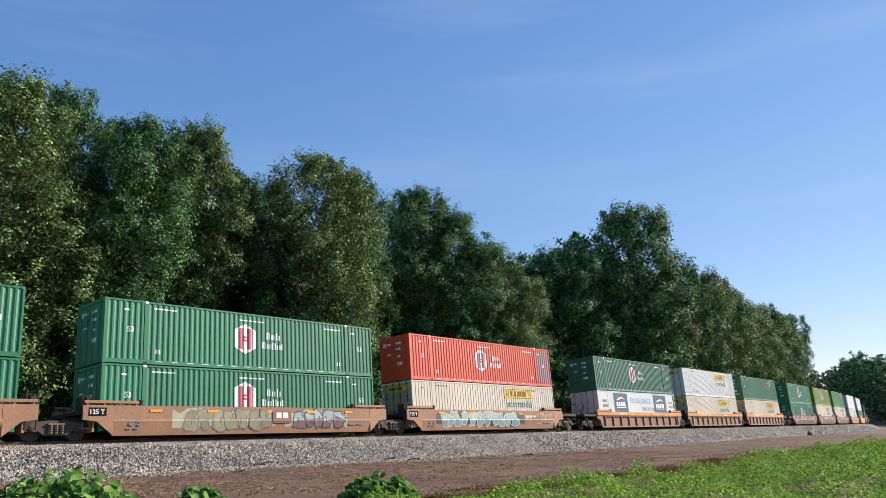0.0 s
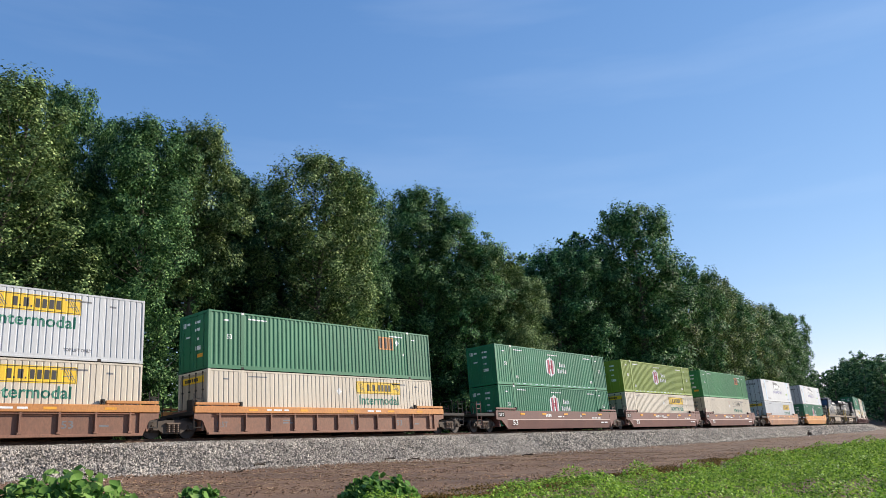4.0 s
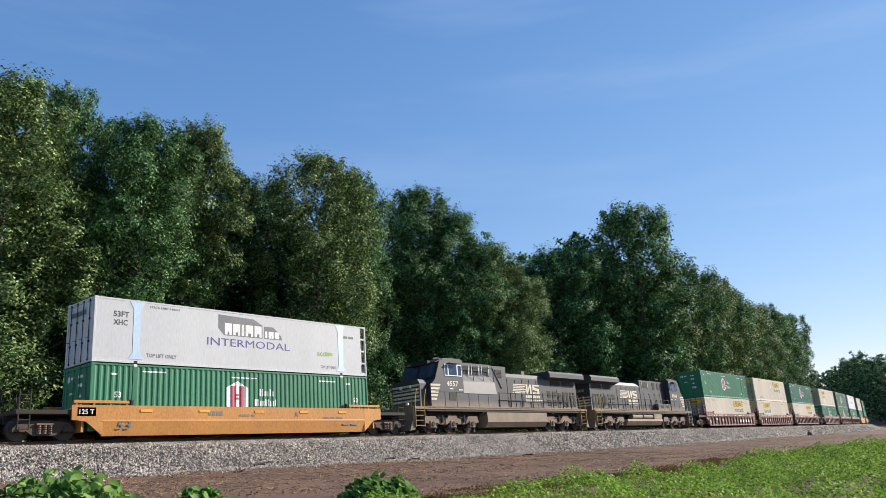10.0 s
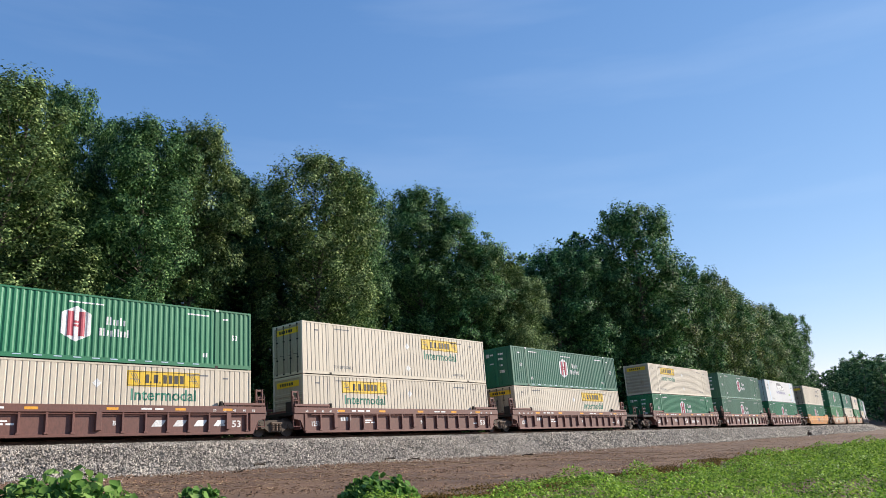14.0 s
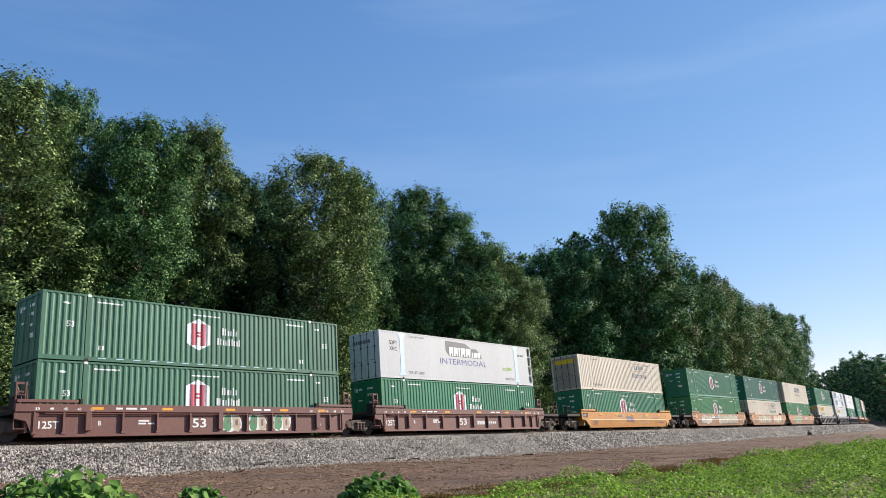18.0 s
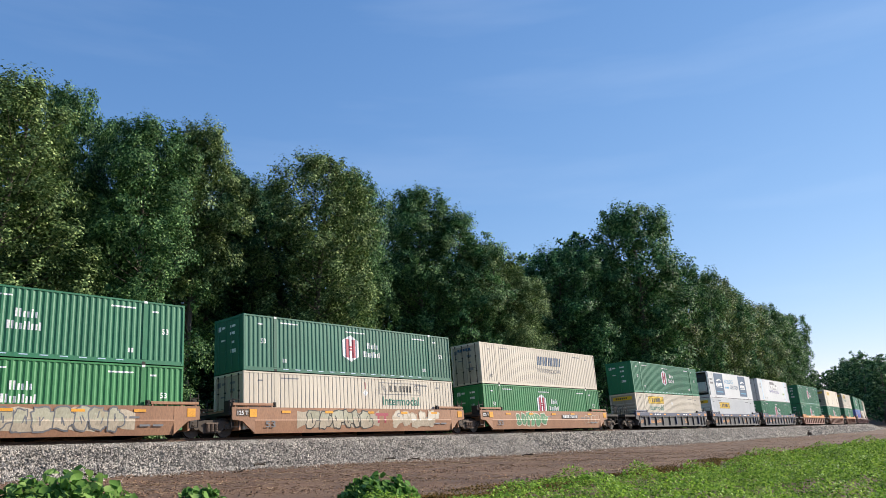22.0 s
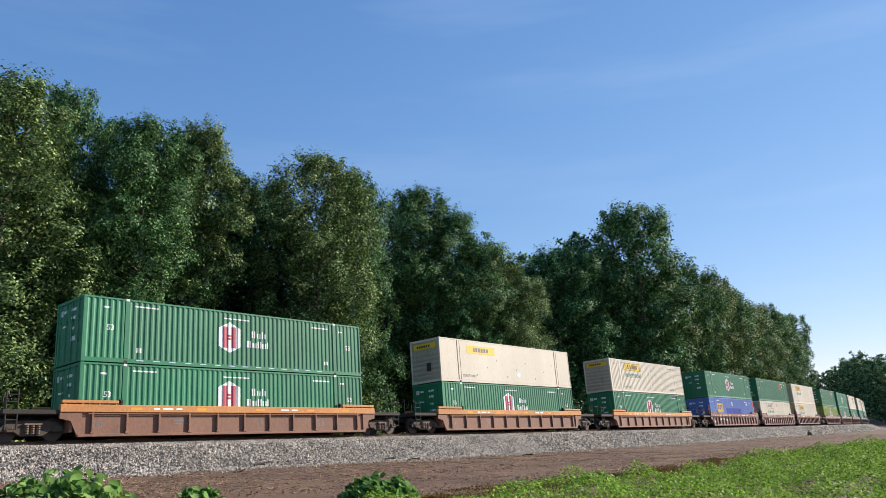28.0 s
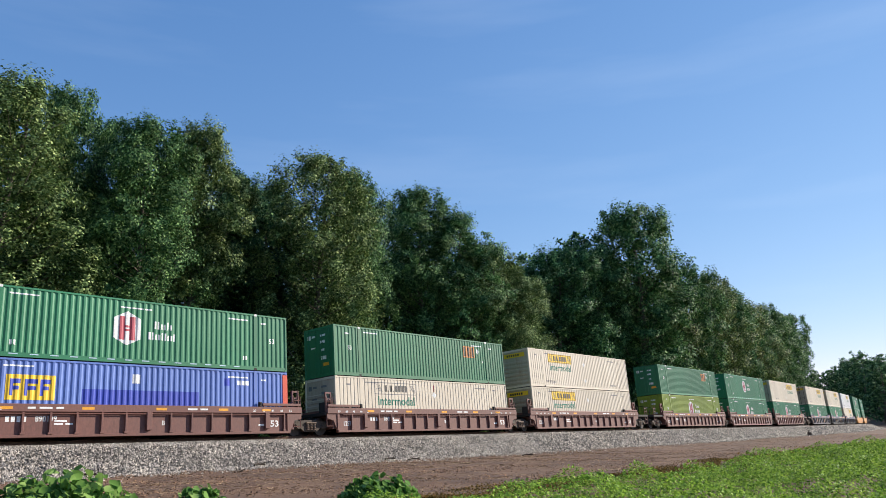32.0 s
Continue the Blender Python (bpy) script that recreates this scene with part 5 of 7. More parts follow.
BOXES = {
    "G": ("plain", "green corrugated steel container with white logo, stacked on a railcar", "green", WIDE, True, sign_hub, None),
    "GD": ("plain", "deep blue-green corrugated container with white logo panel", "deep_green", WIDE, True, sign_hub, None),
    "GF": ("plain", "faded grey-green corrugated steel container with pale logo", "faded_green", WIDE, True, sign_hub, None),
    "GL": ("plain", "light green corrugated steel container with white logo", "light_green", WIDE, True, sign_hub, None),
    "R": ("plain", "orange-red corrugated steel container with a pale end panel", "red", WIDE, True, sign_red, None),
    "O": ("plain", "olive-green corrugated steel container with white logo", "olive", WIDE, True, sign_hub, None),
    "E": ("plain", "dark green corrugated container with a small faded logo", "teal", WIDE, True, sign_emp_green, None),
    "EL": ("plain", "light green corrugated container with a small orange logo", "light_green", WIDE, True, sign_emp_green, None),
    "B": ("plain", "blue corrugated container with a yellow logo panel", "blue", WIDE, True, sign_emp_blue, None),
    "J": ("plain", "cream ribbed container with a yellow company sign", "cream", NARROW, True, sign_hunt(3.4), None),
    "JW": ("plain", "white ribbed container with a yellow company sign", "white", NARROW, True, sign_hunt(3.4), None),
    "JP": ("plain", "white ribbed container with a large yellow sign", "white", NARROW, True, sign_hunt(3.4, 1.8), None),
    "JL": ("plain", "cream ribbed container with a yellow sign near its front", "cream", NARROW, False, sign_hunt(-3.5), None),
    "JLB": ("plain", "white ribbed container with a yellow sign near its front", "white", NARROW, False, sign_hunt(-3.5, 1.7, None, "sign_yellow", False), None),
    "JO": ("plain", "cream ribbed container with an outlined sign and green lettering", "cream", NARROW, True, sign_outline(3.2), None),
    "JOL": ("plain", "cream ribbed container with an outlined sign near its front", "cream", NARROW, False, sign_outline(-3.2), None),
    "JD": ("plain", "cream ribbed container with dark grey lettering", "cream", NARROW, True, sign_dark(3.4), None),
    "F": ("flat", "dirty cream flat-sided container with a small yellow sign", "cream", PLAIN, False, sign_flat_hunt, None),
    "P": ("reefer", "white smooth-sided refrigerated container with grey logo", "white", PLAIN, True, sign_prime, None),
    "K": ("reefer_blue", "white refrigerated container with dark blue logo panels", "white", PLAIN, False, sign_kllm(False), None),
    "KL": ("reefer_blue", "white refrigerated container with dark blue panels, lower in the stack", "white", PLAIN, True, sign_kllm(True), None),
    "S": ("plain", "cream ribbed container with slanted navy logo bars", "cream", NARROW, True, sign_swift, None),
}


# ---- well cars ----
TRUCK_AT = 9.735


def wheelset(radius):
    key = "wheelset%.2f" % radius
    if key in bpy.data.meshes:
        return bpy.data.meshes[key]
    bm = fresh()
    rod(bm, (0, -0.95, 0), (0, 0.95, 0), 0.08, 8)
    for y in (-0.755, 0.755):
        s = 1 if y > 0 else -1
        rod(bm, (0, y - 0.06, 0), (0, y + 0.06, 0), radius, 24)
        rod(bm, (0, y - s * 0.09, 0), (0, y - s * 0.06, 0), radius + 0.03, 24)
        rod(bm, (0, y + s * 0.06, 0), (0, y + s * 0.1, 0), 0.16, 12)
        for i in range(3):
            a = i * 2.094
            rod(bm, (0.26 * math.cos(a), y + s * 0.055, 0.26 * math.sin(a)), (0.26 * math.cos(a), y + s * 0.068, 0.26 * math.sin(a)), 0.05, 6)
    me = mesh_of(key, bm, "wheel")
    return me


def side_frame_mesh():
    if "side_frame" in bpy.data.meshes:
        return bpy.data.meshes["side_frame"]
    bm = fresh()
    slab(bm, [(-1.2, 0.5), (-0.95, 0.72), (-0.35, 0.8), (0.35, 0.8), (0.95, 0.72), (1.2, 0.5), (1.2, 0.36), (0.72, 0.4), (0.42, 0.2), (-0.42, 0.2), (-0.72, 0.4), (-1.2, 0.36)], -0.09, 0.09)
    for x in (-0.89, 0.89):
        box(bm, x - 0.16, x + 0.16, -0.13, 0.13, 0.34, 0.6, 0.02)
        rod(bm, (x, -0.17, 0.46), (x, 0.17, 0.46), 0.11, 10)
    return mesh_of("side_frame", bm, "truck_dust")


def spring_mesh():
    if "spring_group" in bpy.data.meshes:
        return bpy.data.meshes["spring_group"]
    bm = fresh()
    for x in (-0.22, 0.0, 0.22):
        for y in (-1.12, 1.12):
            for k in range(4):
                rod(bm, (x, y, 0.27 + 0.09 * k), (x, y, 0.325 + 0.09 * k), 0.085, 8)
    box(bm, -0.34, 0.34, -1.2, -1.06, 0.62, 0.68)
    return mesh_of("spring_group", bm, "loco_frame")


def bolster_mesh():
    if "bolster" in bpy.data.meshes:
        return bpy.data.meshes["bolster"]
    bm = box(fresh(), -0.22, 0.22, -1.05, 1.05, 0.5, 0.78, 0.03)
    rod(bm, (0, 0, 0.75), (0, 0, 0.95), 0.3, 12)
    for x in (-0.45, 0.45):
        box(bm, x - 0.05, x + 0.05, -0.8, 0.8, 0.36, 0.48)
    return mesh_of("bolster", bm, "steel")


def truck(root, x):
    tr = part("truck", bolster_mesh(), None, root, at=pose(x, 0, 0))
    for y in (-1.0, 1.0):
        part("side_frame", side_frame_mesh(), None, tr, at=pose(0, y, 0))
    part("spring_group", spring_mesh(), None, tr, "dusty coil springs")
    for x1 in (-0.89, 0.89):
        w = part("wheelset", wheelset(0.46), None, tr, at=pose(x1, 0, 0.46))
        w["axle"] = "car%+.2f" % x1
    return tr


def well_car(style, left_free, right_free, body, chord, label, ribs=(), brackets=()):
    """One unit: two side sills, end platforms over the trucks, well floor, ladders, rails and marks."""
    root = tagged(new("well_car"), label, "railcar", "well cars of the train")
    W0, hw = 8.3, 1.5
    ex = {-1: 11.0 if left_free else 8.95, 1: 11.0 if right_free else 8.95}
    for side in (-1, 1):
        y = side * hw
        yi = side * (hw - 0.1)
        if style == "smooth":
            bm = across(fresh(), [(y - side * 0.1, 0.12), (y - side * 0.085, 0.2), (y, 0.74), (y - side * 0.02, 0.8), (y - side * 0.02, 1.4), (y - side * 0.16, 1.4), (y - side * 0.16, 0.12)], -W0 + 0.75, W0 - 0.75)
            part("side_sill", bm, body, root)
            for sx in (-1, 1):
                end = slab(fresh(), [(sx * (W0 - 0.76), 0.14), (sx * (W0 - 0.05), 0.72), (sx * (W0 + 0.55), 0.8), (sx * (W0 + 0.55), 1.4), (sx * (W0 - 0.76), 1.4)], y - side * 0.01, yi)
                part("end_sill", end, body, root)
        else:
            sill = box(fresh(), -W0 + 0.35, W0 - 0.35, y - side * 0.12, y - side * 0.17, 0.2, 1.12)
            part("bottom_chord", box(fresh(), -W0 + 0.2, W0 - 0.2, y - side * 0.02, y - side * 0.2, 0.1, 0.22, 0.015), body, root)
            part("top_chord", box(fresh(), -W0 - 0.55, W0 + 0.55, y, y - side * 0.2, 1.1, 1.42, 0.02), chord, root)
            for i, x in enumerate(ribs):
                if side < 0 and i in brackets:
                    part("bracket", box(fresh(), x - 0.13, x + 0.13, y - 0.012, y + 0.13, 0.34, 1.12, 0.02), chord, root)
                elif side < 0:
                    part("rib", across_rib(fresh(), x, y, side), body, root)
                else:
                    across_rib(sill, x, y, side)
            part("side_sill", sill, body, root)
            part("brake_pipe", rod(fresh(), (-W0 + 0.6, y - side * 0.03, 1.04), (W0 - 0.6, y - side * 0.03, 1.04), 0.025, 6), body, root)
            for sx in (-1, 1):
                end = slab(fresh(), [(sx * (W0 - 0.36), 0.12), (sx * (W0 - 0.2), 0.12), (sx * (W0 + 0.1), 0.75), (sx * (W0 + 0.55), 0.85), (sx * (W0 + 0.55), 1.1), (sx * (W0 - 0.36), 1.1)], y - side * 0.05, y - side * 0.16)
                part("end_gusset", end, body, root)
        # raised guides on the sill near each end
        for sx in (-1, 1):
            part("guide_rail", guide(sx, y, side, W0), chord if style != "smooth" else body, root)
            part("latch", box(box(fresh(), sx * (W0 - 2.02) - 0.08, sx * (W0 - 2.02) + 0.08, y - side * 0.02, y - side * 0.16, 1.42, 1.66, 0.02), sx * (W0 - 2.02) - 0.04, sx * (W0 - 2.02) + 0.04, y - side * 0.0, y - side * 0.06, 1.52, 1.6), "steel", root)
    for i in range(4):
        x = -6.3 + i * 4.2
        part("floor_beam", box(fresh(), x - 0.2, x + 0.2, -1.35, 1.35, 0.12, 0.3), "steel", root)
    for sx in (-1, 1):
        e = sx * ex[sx]
        part("end_platform", box(fresh(), sx * (W0 + 0.05), e, -1.42, 1.42, 1.02, 1.2, 0.02), "steel", root)
        part("end_bulkhead", box(fresh(), sx * W0, sx * (W0 + 0.1), -1.38, 1.38, 0.3, 1.38), body, root)
        part("centre_sill", box(fresh(), sx * (W0 + 0.1), e, -0.3, 0.3, 0.72, 1.02), "steel", root)
        for y in (-1.38, 1.38):
            bm = fresh()
            for x in (ex[sx] - 0.12, ex[sx] - 0.55):
                rod(bm, (sx * x, y, 0.42), (sx * x, y, 2.0), 0.028, 6)
            for z in (0.45, 0.8, 1.15, 1.5, 1.78):
                rod(bm, (sx * (ex[sx] - 0.55), y, z), (sx * (ex[sx] - 0.12), y, z), 0.022, 6)
            part("ladder", bm, body if body == "brown" else "steel", root)
        if style == "ribbed" and body == "brown":
            stand = fresh()
            for x in (8.42, 8.78):
                box(stand, sx * x - 0.035, sx * x + 0.035, -1.3, -1.18, 1.2, 2.3, 0.01)
            for z in (1.5, 1.85, 2.2):
                box(stand, sx * 8.42, sx * 8.78, -1.28, -1.22, z, z + 0.09)
            rod(stand, (sx * 8.42, -1.25, 1.25), (sx * 8.78, -1.25, 2.2), 0.03, 5)
            part("end_stand", stand, body, root)
        free = left_free if sx < 0 else right_free
        if free:
            bm = fresh()
            box(bm, sx * ex[sx], sx * 11.45, -0.16, 0.16, 0.76, 1.0, 0.03)
            box(bm, sx * 11.42, sx * 11.64, -0.2, 0.2, 0.74, 1.02, 0.05)
            part("coupler", bm, "steel", root)
            bm = fresh()
            for y in (-0.5, 0.5):
                rod(bm, (sx * 10.9, y, 1.2), (sx * 10.9, y, 2.1), 0.025, 6)
            rod(bm, (sx * 10.9, -0.5, 2.1), (sx * 10.9, 0.5, 2.1), 0.025, 6)
            part("end_railing", bm, "steel", root)
            part("hose", pipe(fresh(), [(sx * 11.0, 0.4, 0.9), (sx * 11.25, 0.42, 0.5), (sx * 11.5, 0.35, 0.42)], 0.03), "steel", root)
            if sx < 0:
                wheel_bm = fresh()
                for i in range(12):
                    a, b = i * math.pi / 6, (i + 1) * math.pi / 6
                    rod(wheel_bm, (sx * 10.75, -0.95 + 0.26 * math.cos(a), 1.72 + 0.26 * math.sin(a)), (sx * 10.75, -0.95 + 0.26 * math.cos(b), 1.72 + 0.26 * math.sin(b)), 0.02, 5)
                rod(wheel_bm, (sx * 10.75, -0.95, 1.2), (sx * 10.75, -0.95, 1.72), 0.04, 6)
                part("hand_brake", wheel_bm, "steel", root)
        else:
            part("brake_box", box(fresh(), sx * 8.5, sx * 8.85, -1.25, -0.75, 1.2, 1.75, 0.03), "steel", root)
            bm = fresh()
            rod(bm, (sx * 8.6, -1.1, 0.62), (sx * 8.6, 1.1, 0.62), 0.13, 10)
            part("air_reservoir", bm, "steel", root)
    truck(root, -TRUCK_AT)
    if right_free:
        truck(root, TRUCK_AT)
    ymark = -hw - 0.004
    if style == "smooth":
        for x in (-5.6, -2.7, 0.4, 3.2, 5.9):
            part("reflector", box(fresh(), x - 0.28, x + 0.28, ymark, ymark + 0.02, 1.12, 1.24), "amber", root)
        ink = "letter_white" if body == "brown" else "grey_ink"
        side_letters(root, "53", -6.9, 0.4, 0.34, 0.62, ink, ymark)
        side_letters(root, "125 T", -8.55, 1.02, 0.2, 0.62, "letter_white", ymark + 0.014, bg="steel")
        part("number_bars", shift(bars(-2.5, 0.98, 0.2, (0.14, 0.14, 0.14, 0.14), 0.07), ymark + 0.012), ink, root)
        side_letters(root, "A" if left_free else "B" if right_free else "C", 2.6, 0.94, 0.24, None, ink, ymark + 0.012)
        part("small_print", shift(bars(4.5, 0.85, 0.09, (0.4, 0.3, 0.45), 0.12), ymark + 0.012), ink, root)
        part("small_print", shift(bars(5.9, 0.5, 0.09, (0.5, 0.5), 0.12), ymark - 0.002), ink, root)
        part("small_print", shift(bars(-0.8, 0.95, 0.09, (0.6, 0.2), 0.12), ymark + 0.012), ink, root)
    else:
        for x in (-5.6, -2.4, 0.9, 4.1, 6.6):
            part("reflector", box(fresh(), x - 0.26, x + 0.26, ymark, ymark + 0.02, 1.2, 1.31), "amber", root)
        yb = -hw + 0.116
        ink = "letter_white" if body == "brown" else "grey_ink" if body in ("tan", "rust_tan") else "chord_orange"
        wide = len(ribs) == 13
        x53 = 2.75 if body == "slate" else -1.06 if wide else 6.92 if len(ribs) == 16 else 4.62
        side_letters(root, "53", x53, 0.44, 0.42 if wide else 0.32, 0.72 if wide else 0.5, ink, yb)
        if body != "rust_tan":
            part("number_bars", shift(bars(*((-5.6, 0.46, 0.24) if body == "slate" else (0.8, 0.46, 0.24) if wide else (-5.55, 0.72, 0.22)), (0.14, 0.14, 0.14, 0.14), 0.07), yb), ink, root)
        side_letters(root, "125T", -7.9 if wide else -7.6, 0.45, 0.3 if wide else 0.26, 0.8 if wide else 0.6, ink, yb)
        side_letters(root, "B", -5.5 if wide else 1.0, 0.56, 0.2, None, ink, yb)
        part("small_print", shift(bars(-3.7, 0.6, 0.07, (0.35, 0.3), 0.1), yb), ink, root)
        part("small_print", shift(bars(-3.7, 0.72, 0.07, (0.5,), 0.1), yb), ink, root)
        part("small_print", shift(bars(6.2, 0.5, 0.08, (0.4,), 0.1), yb), ink, root)
        if body == "brown":
            for k, txt in enumerate(("53", "48", "45", "40", "20")):
                for x in (-8.1 + 0.55 * k, 8.0 - 0.55 * k):
                    side_letters(root, txt, x, 1.17, 0.11, 0.17, "letter_white", ymark)
        if body == "slate":
            for x in (-8.6, 8.05):
                part("chord_patch", box(fresh(), x, x + 0.55, ymark, ymark + 0.02, 1.14, 1.38), "chord_orange", root, "orange chord patch")
        part("chord_print", shift(bars(-4.8, 1.22, 0.08, (0.3, 0.5, 0.3), 0.15), ymark), "letter_white", root)
        part("chord_print", shift(bars(2.2, 1.22, 0.08, (0.5, 0.4), 0.15), ymark), "letter_white", root)
    return root


def guide(sx, y, side, W0):
    """A rail on short feet."""
    bm = box(fresh(), sx * (W0 - 1.9), sx * (W0 + 0.5), y - side * 0.01, y - side * 0.13, 1.47, 1.6, 0.015)
    for i in range(4):
        x = sx * (W0 - 1.8 + i * 0.72)
        box(bm, x - 0.03, x + 0.03, y - side * 0.03, y - side * 0.1, 1.4, 1.48)
    return bm


def across_rib(bm, x, y, side):
    """An upright stiffener, wider at its root."""
    box(bm, x - 0.045, x + 0.045, y - side * 0.01, y - side * 0.125, 0.22, 1.1, 0.01)
    box(bm, x - 0.09, x + 0.09, y - side * 0.0, y - side * 0.12, 0.22, 0.3, 0.01)
    return bm


def shift(bm, y):
    for v in bm.verts:
        v.co.y = y
    return bm


def side_letters(root, txt, x, z, h, w, ink, y, bg=None):
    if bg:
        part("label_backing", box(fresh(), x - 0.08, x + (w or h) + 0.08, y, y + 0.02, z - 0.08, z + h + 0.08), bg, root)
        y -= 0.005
    tagged(part("lettering", shift(letters(txt, x, z, h, w), y), ink, root), kind="stuff")


def sill_face(z):
    """Where the smooth sill's outer face lies at height z."""
    return float(np.interp(z, (0.2, 0.74, 0.8, 1.4), (-1.415, -1.5, -1.48, -1.48)))


def sprayed(name, bm, material, root, lift, label=""):
    """Lay a sprayed form on the bent face of the sill."""
    for z in (0.74, 0.8):
        bmesh.ops.bisect_plane(bm, geom=bm.verts[:] + bm.edges[:] + bm.faces[:], plane_co=(0, 0, z), plane_no=(0, 0, 1), dist=1e-5)
    for v in bm.verts:
        v.co.y = sill_face(v.co.z) - lift
    part(name, bm, material, root, label)


def blob(r, cx, cz, a, b, lean, n=18):
    out = []
    for i in range(n):
        t = 2 * math.pi * i / n
        c, s = math.cos(t), math.sin(t)
        k = r.uniform(0.84, 1.12)
        dz = b * k * math.copysign(abs(s) ** 0.6, s)
        out.append((cx + a * k * math.copysign(abs(c) ** 0.6, c) + lean * dz, cz + dz))
    return out


def graffiti(root, seed, x0, x1, cloud, edge, top, low, tall=0.44):
    """Sprayed bubbles along the sill: a cloud behind, edges, two-toned fills and slits; no letters."""
    r = random.Random(seed)
    if cloud:
        pts = [(x0 - 0.6 + (x1 - x0 + 1.1) * i / 15, 0.3 + r.uniform(0, 0.25)) for i in range(16)]
        pts += [(x1 + 0.5 - (x1 - x0 + 1.1) * i / 15, 1.34 - r.uniform(0, 0.28)) for i in range(16)]
        sprayed("spray_cloud", flat(pts), cloud, root, 0.003)
    x, k = x0, 0
    while x < x1 - 0.3:
        w, lean = r.uniform(0.6, 1.0), r.uniform(-0.35, 0.4)
        cz, b = 0.8 + r.uniform(-0.05, 0.05), tall * r.uniform(0.88, 1.05)
        cx = x + w / 2
        lift = 0.005 + 0.004 * k
        forms = [blob(r, cx - 0.12 * w, cz, w * r.uniform(0.26, 0.4), b, lean), blob(r, cx + r.uniform(0.0, 0.2) * w, cz + r.choice((-0.22, 0.2, 0.0)), w * 0.46, b * r.uniform(0.4, 0.7), -lean * 0.5)]
        for form in forms:
            mx, mz = sum(p for p, _ in form) / len(form), sum(q for _, q in form) / len(form)
            grown = [(mx + (p - mx) * (1 + 0.15 / w), mz + (q - mz) * (1 + 0.07 / b)) for p, q in form]
            sprayed("spray_edge", flat(grown), edge, root, lift)
            lift += 0.0004
        for form in forms:
            sprayed("spray_fill", flat(form), top, root, lift)
            bm = flat(form)
            bmesh.ops.bisect_plane(bm, geom=bm.verts[:] + bm.edges[:] + bm.faces[:], plane_co=(cx, 0, cz + r.uniform(-0.15, 0.1)), plane_no=(r.uniform(-0.4, 0.4), 0, 1), clear_outer=True)
            if bm.faces:
                sprayed("spray_fill", bm, low, root, lift + 0.0008)
            lift += 0.0004
        slits = []
        for _ in range(2):
            sx, sz, h, d = cx + r.uniform(-0.22, 0.22) * w, cz + r.uniform(-0.3, 0.05), r.uniform(0.15, 0.34), r.uniform(-0.12, 0.12)
            slits.append([(sx, sz), (sx + 0.05, sz + 0.01), (sx + 0.06 + d, sz + h), (sx + d, sz + h)])
        sprayed("spray_edge", flat(*slits), edge, root, lift + 0.001)
        x, k = x + w * r.uniform(0.86, 1.0), k + 1


def scribble(root, seed, x0, x1, ink):
    """Thin sprayed outlines."""
    r = random.Random(seed)
    out, x = [], x0
    while x < x1:
        form = blob(r, x + 0.3, 0.8, 0.32, 0.32, 0.1, 12)
        for (a, b), (c, d) in zip(form, form[1:] + form[:1]):
            n = Vector((b - d, c - a)).normalized() * 0.02
            out.append([(a - n.x, b - n.y), (c - n.x, d - n.y), (c + n.x, d + n.y), (a + n.x, b + n.y)])
        x += 0.58
    sprayed("spray_line", flat(*out), ink, root, 0.004)


# sprayed pieces by car: from, to, cloud, edge, upper and lower colour
SPRAYED = {
    0: ((-4.0, 3.0, "spray_pale", "grey_ink", "spray_olive", "spray_tan"),),
    1: ((-4.2, 0.4, "spray_pale", "grey_ink", "spray_olive", "spray_olive"), (2.1, 5.3, "spray_pale", "ink", "spray_teal", "spray_mauve")),
    2: ((-5.6, 3.1, "slate", "cream", "spray_teal", "spray_blue"),),
    18: ((-6.2, -3.3, None, "grey_ink", "spray_tan", "cream"), (-0.3, 5.2, "spray_tan", "grey_ink", "spray_pale", "spray_tan")),
    19: ((-4.3, 0.6, "spray_tan", "ink", "spray_pale", "spray_tan"), (2.2, 5.8, None, "spray_tan", "cream", "spray_tan")),
    20: ((-4.6, -0.9, None, "cream", "spray_green", "spray_green"),),
}


def even(n):
    return tuple(-7.5 + 15.0 * i / (n - 1) for i in range(n))


PANELS = (-8.1, -6.95, -5.95, -4.45, -2.85, -1.22, 0.38, 1.88, 3.4, 4.9, 6.35, 7.2, 8.1)
STYLES = {
    "T": ("smooth", "tan", "tan", "tan painted well car with sprayed graffiti on its sides", (), ()),
    "N": ("smooth", "brown", "brown", "dark brown smooth-sided well car on the track", (), ()),
    "L": ("smooth", "orange", "orange", "weathered orange smooth-sided well car on the track", (), ()),
    "C": ("smooth", "tan", "tan", "dusty tan smooth-sided well car on the track", (), ()),
    "A": ("ribbed", "rust_tan", "chord_orange", "tan ribbed well car with orange top chord", even(11), ()),
    "W": ("ribbed", "brown", "brown", "brown ribbed well car with many ribs on the track", tuple(-8.1 + 1.055 * i for i in range(16)), (2, 8, 14)),
    "V": ("ribbed", "brown", "brown", "brown ribbed well car with wide panels on the track", PANELS, (2, 6, 10)),
    "D": ("ribbed", "slate", "chord_blue", "dark grey ribbed well car with blue top chord", PANELS, (2, 6, 10)),
}

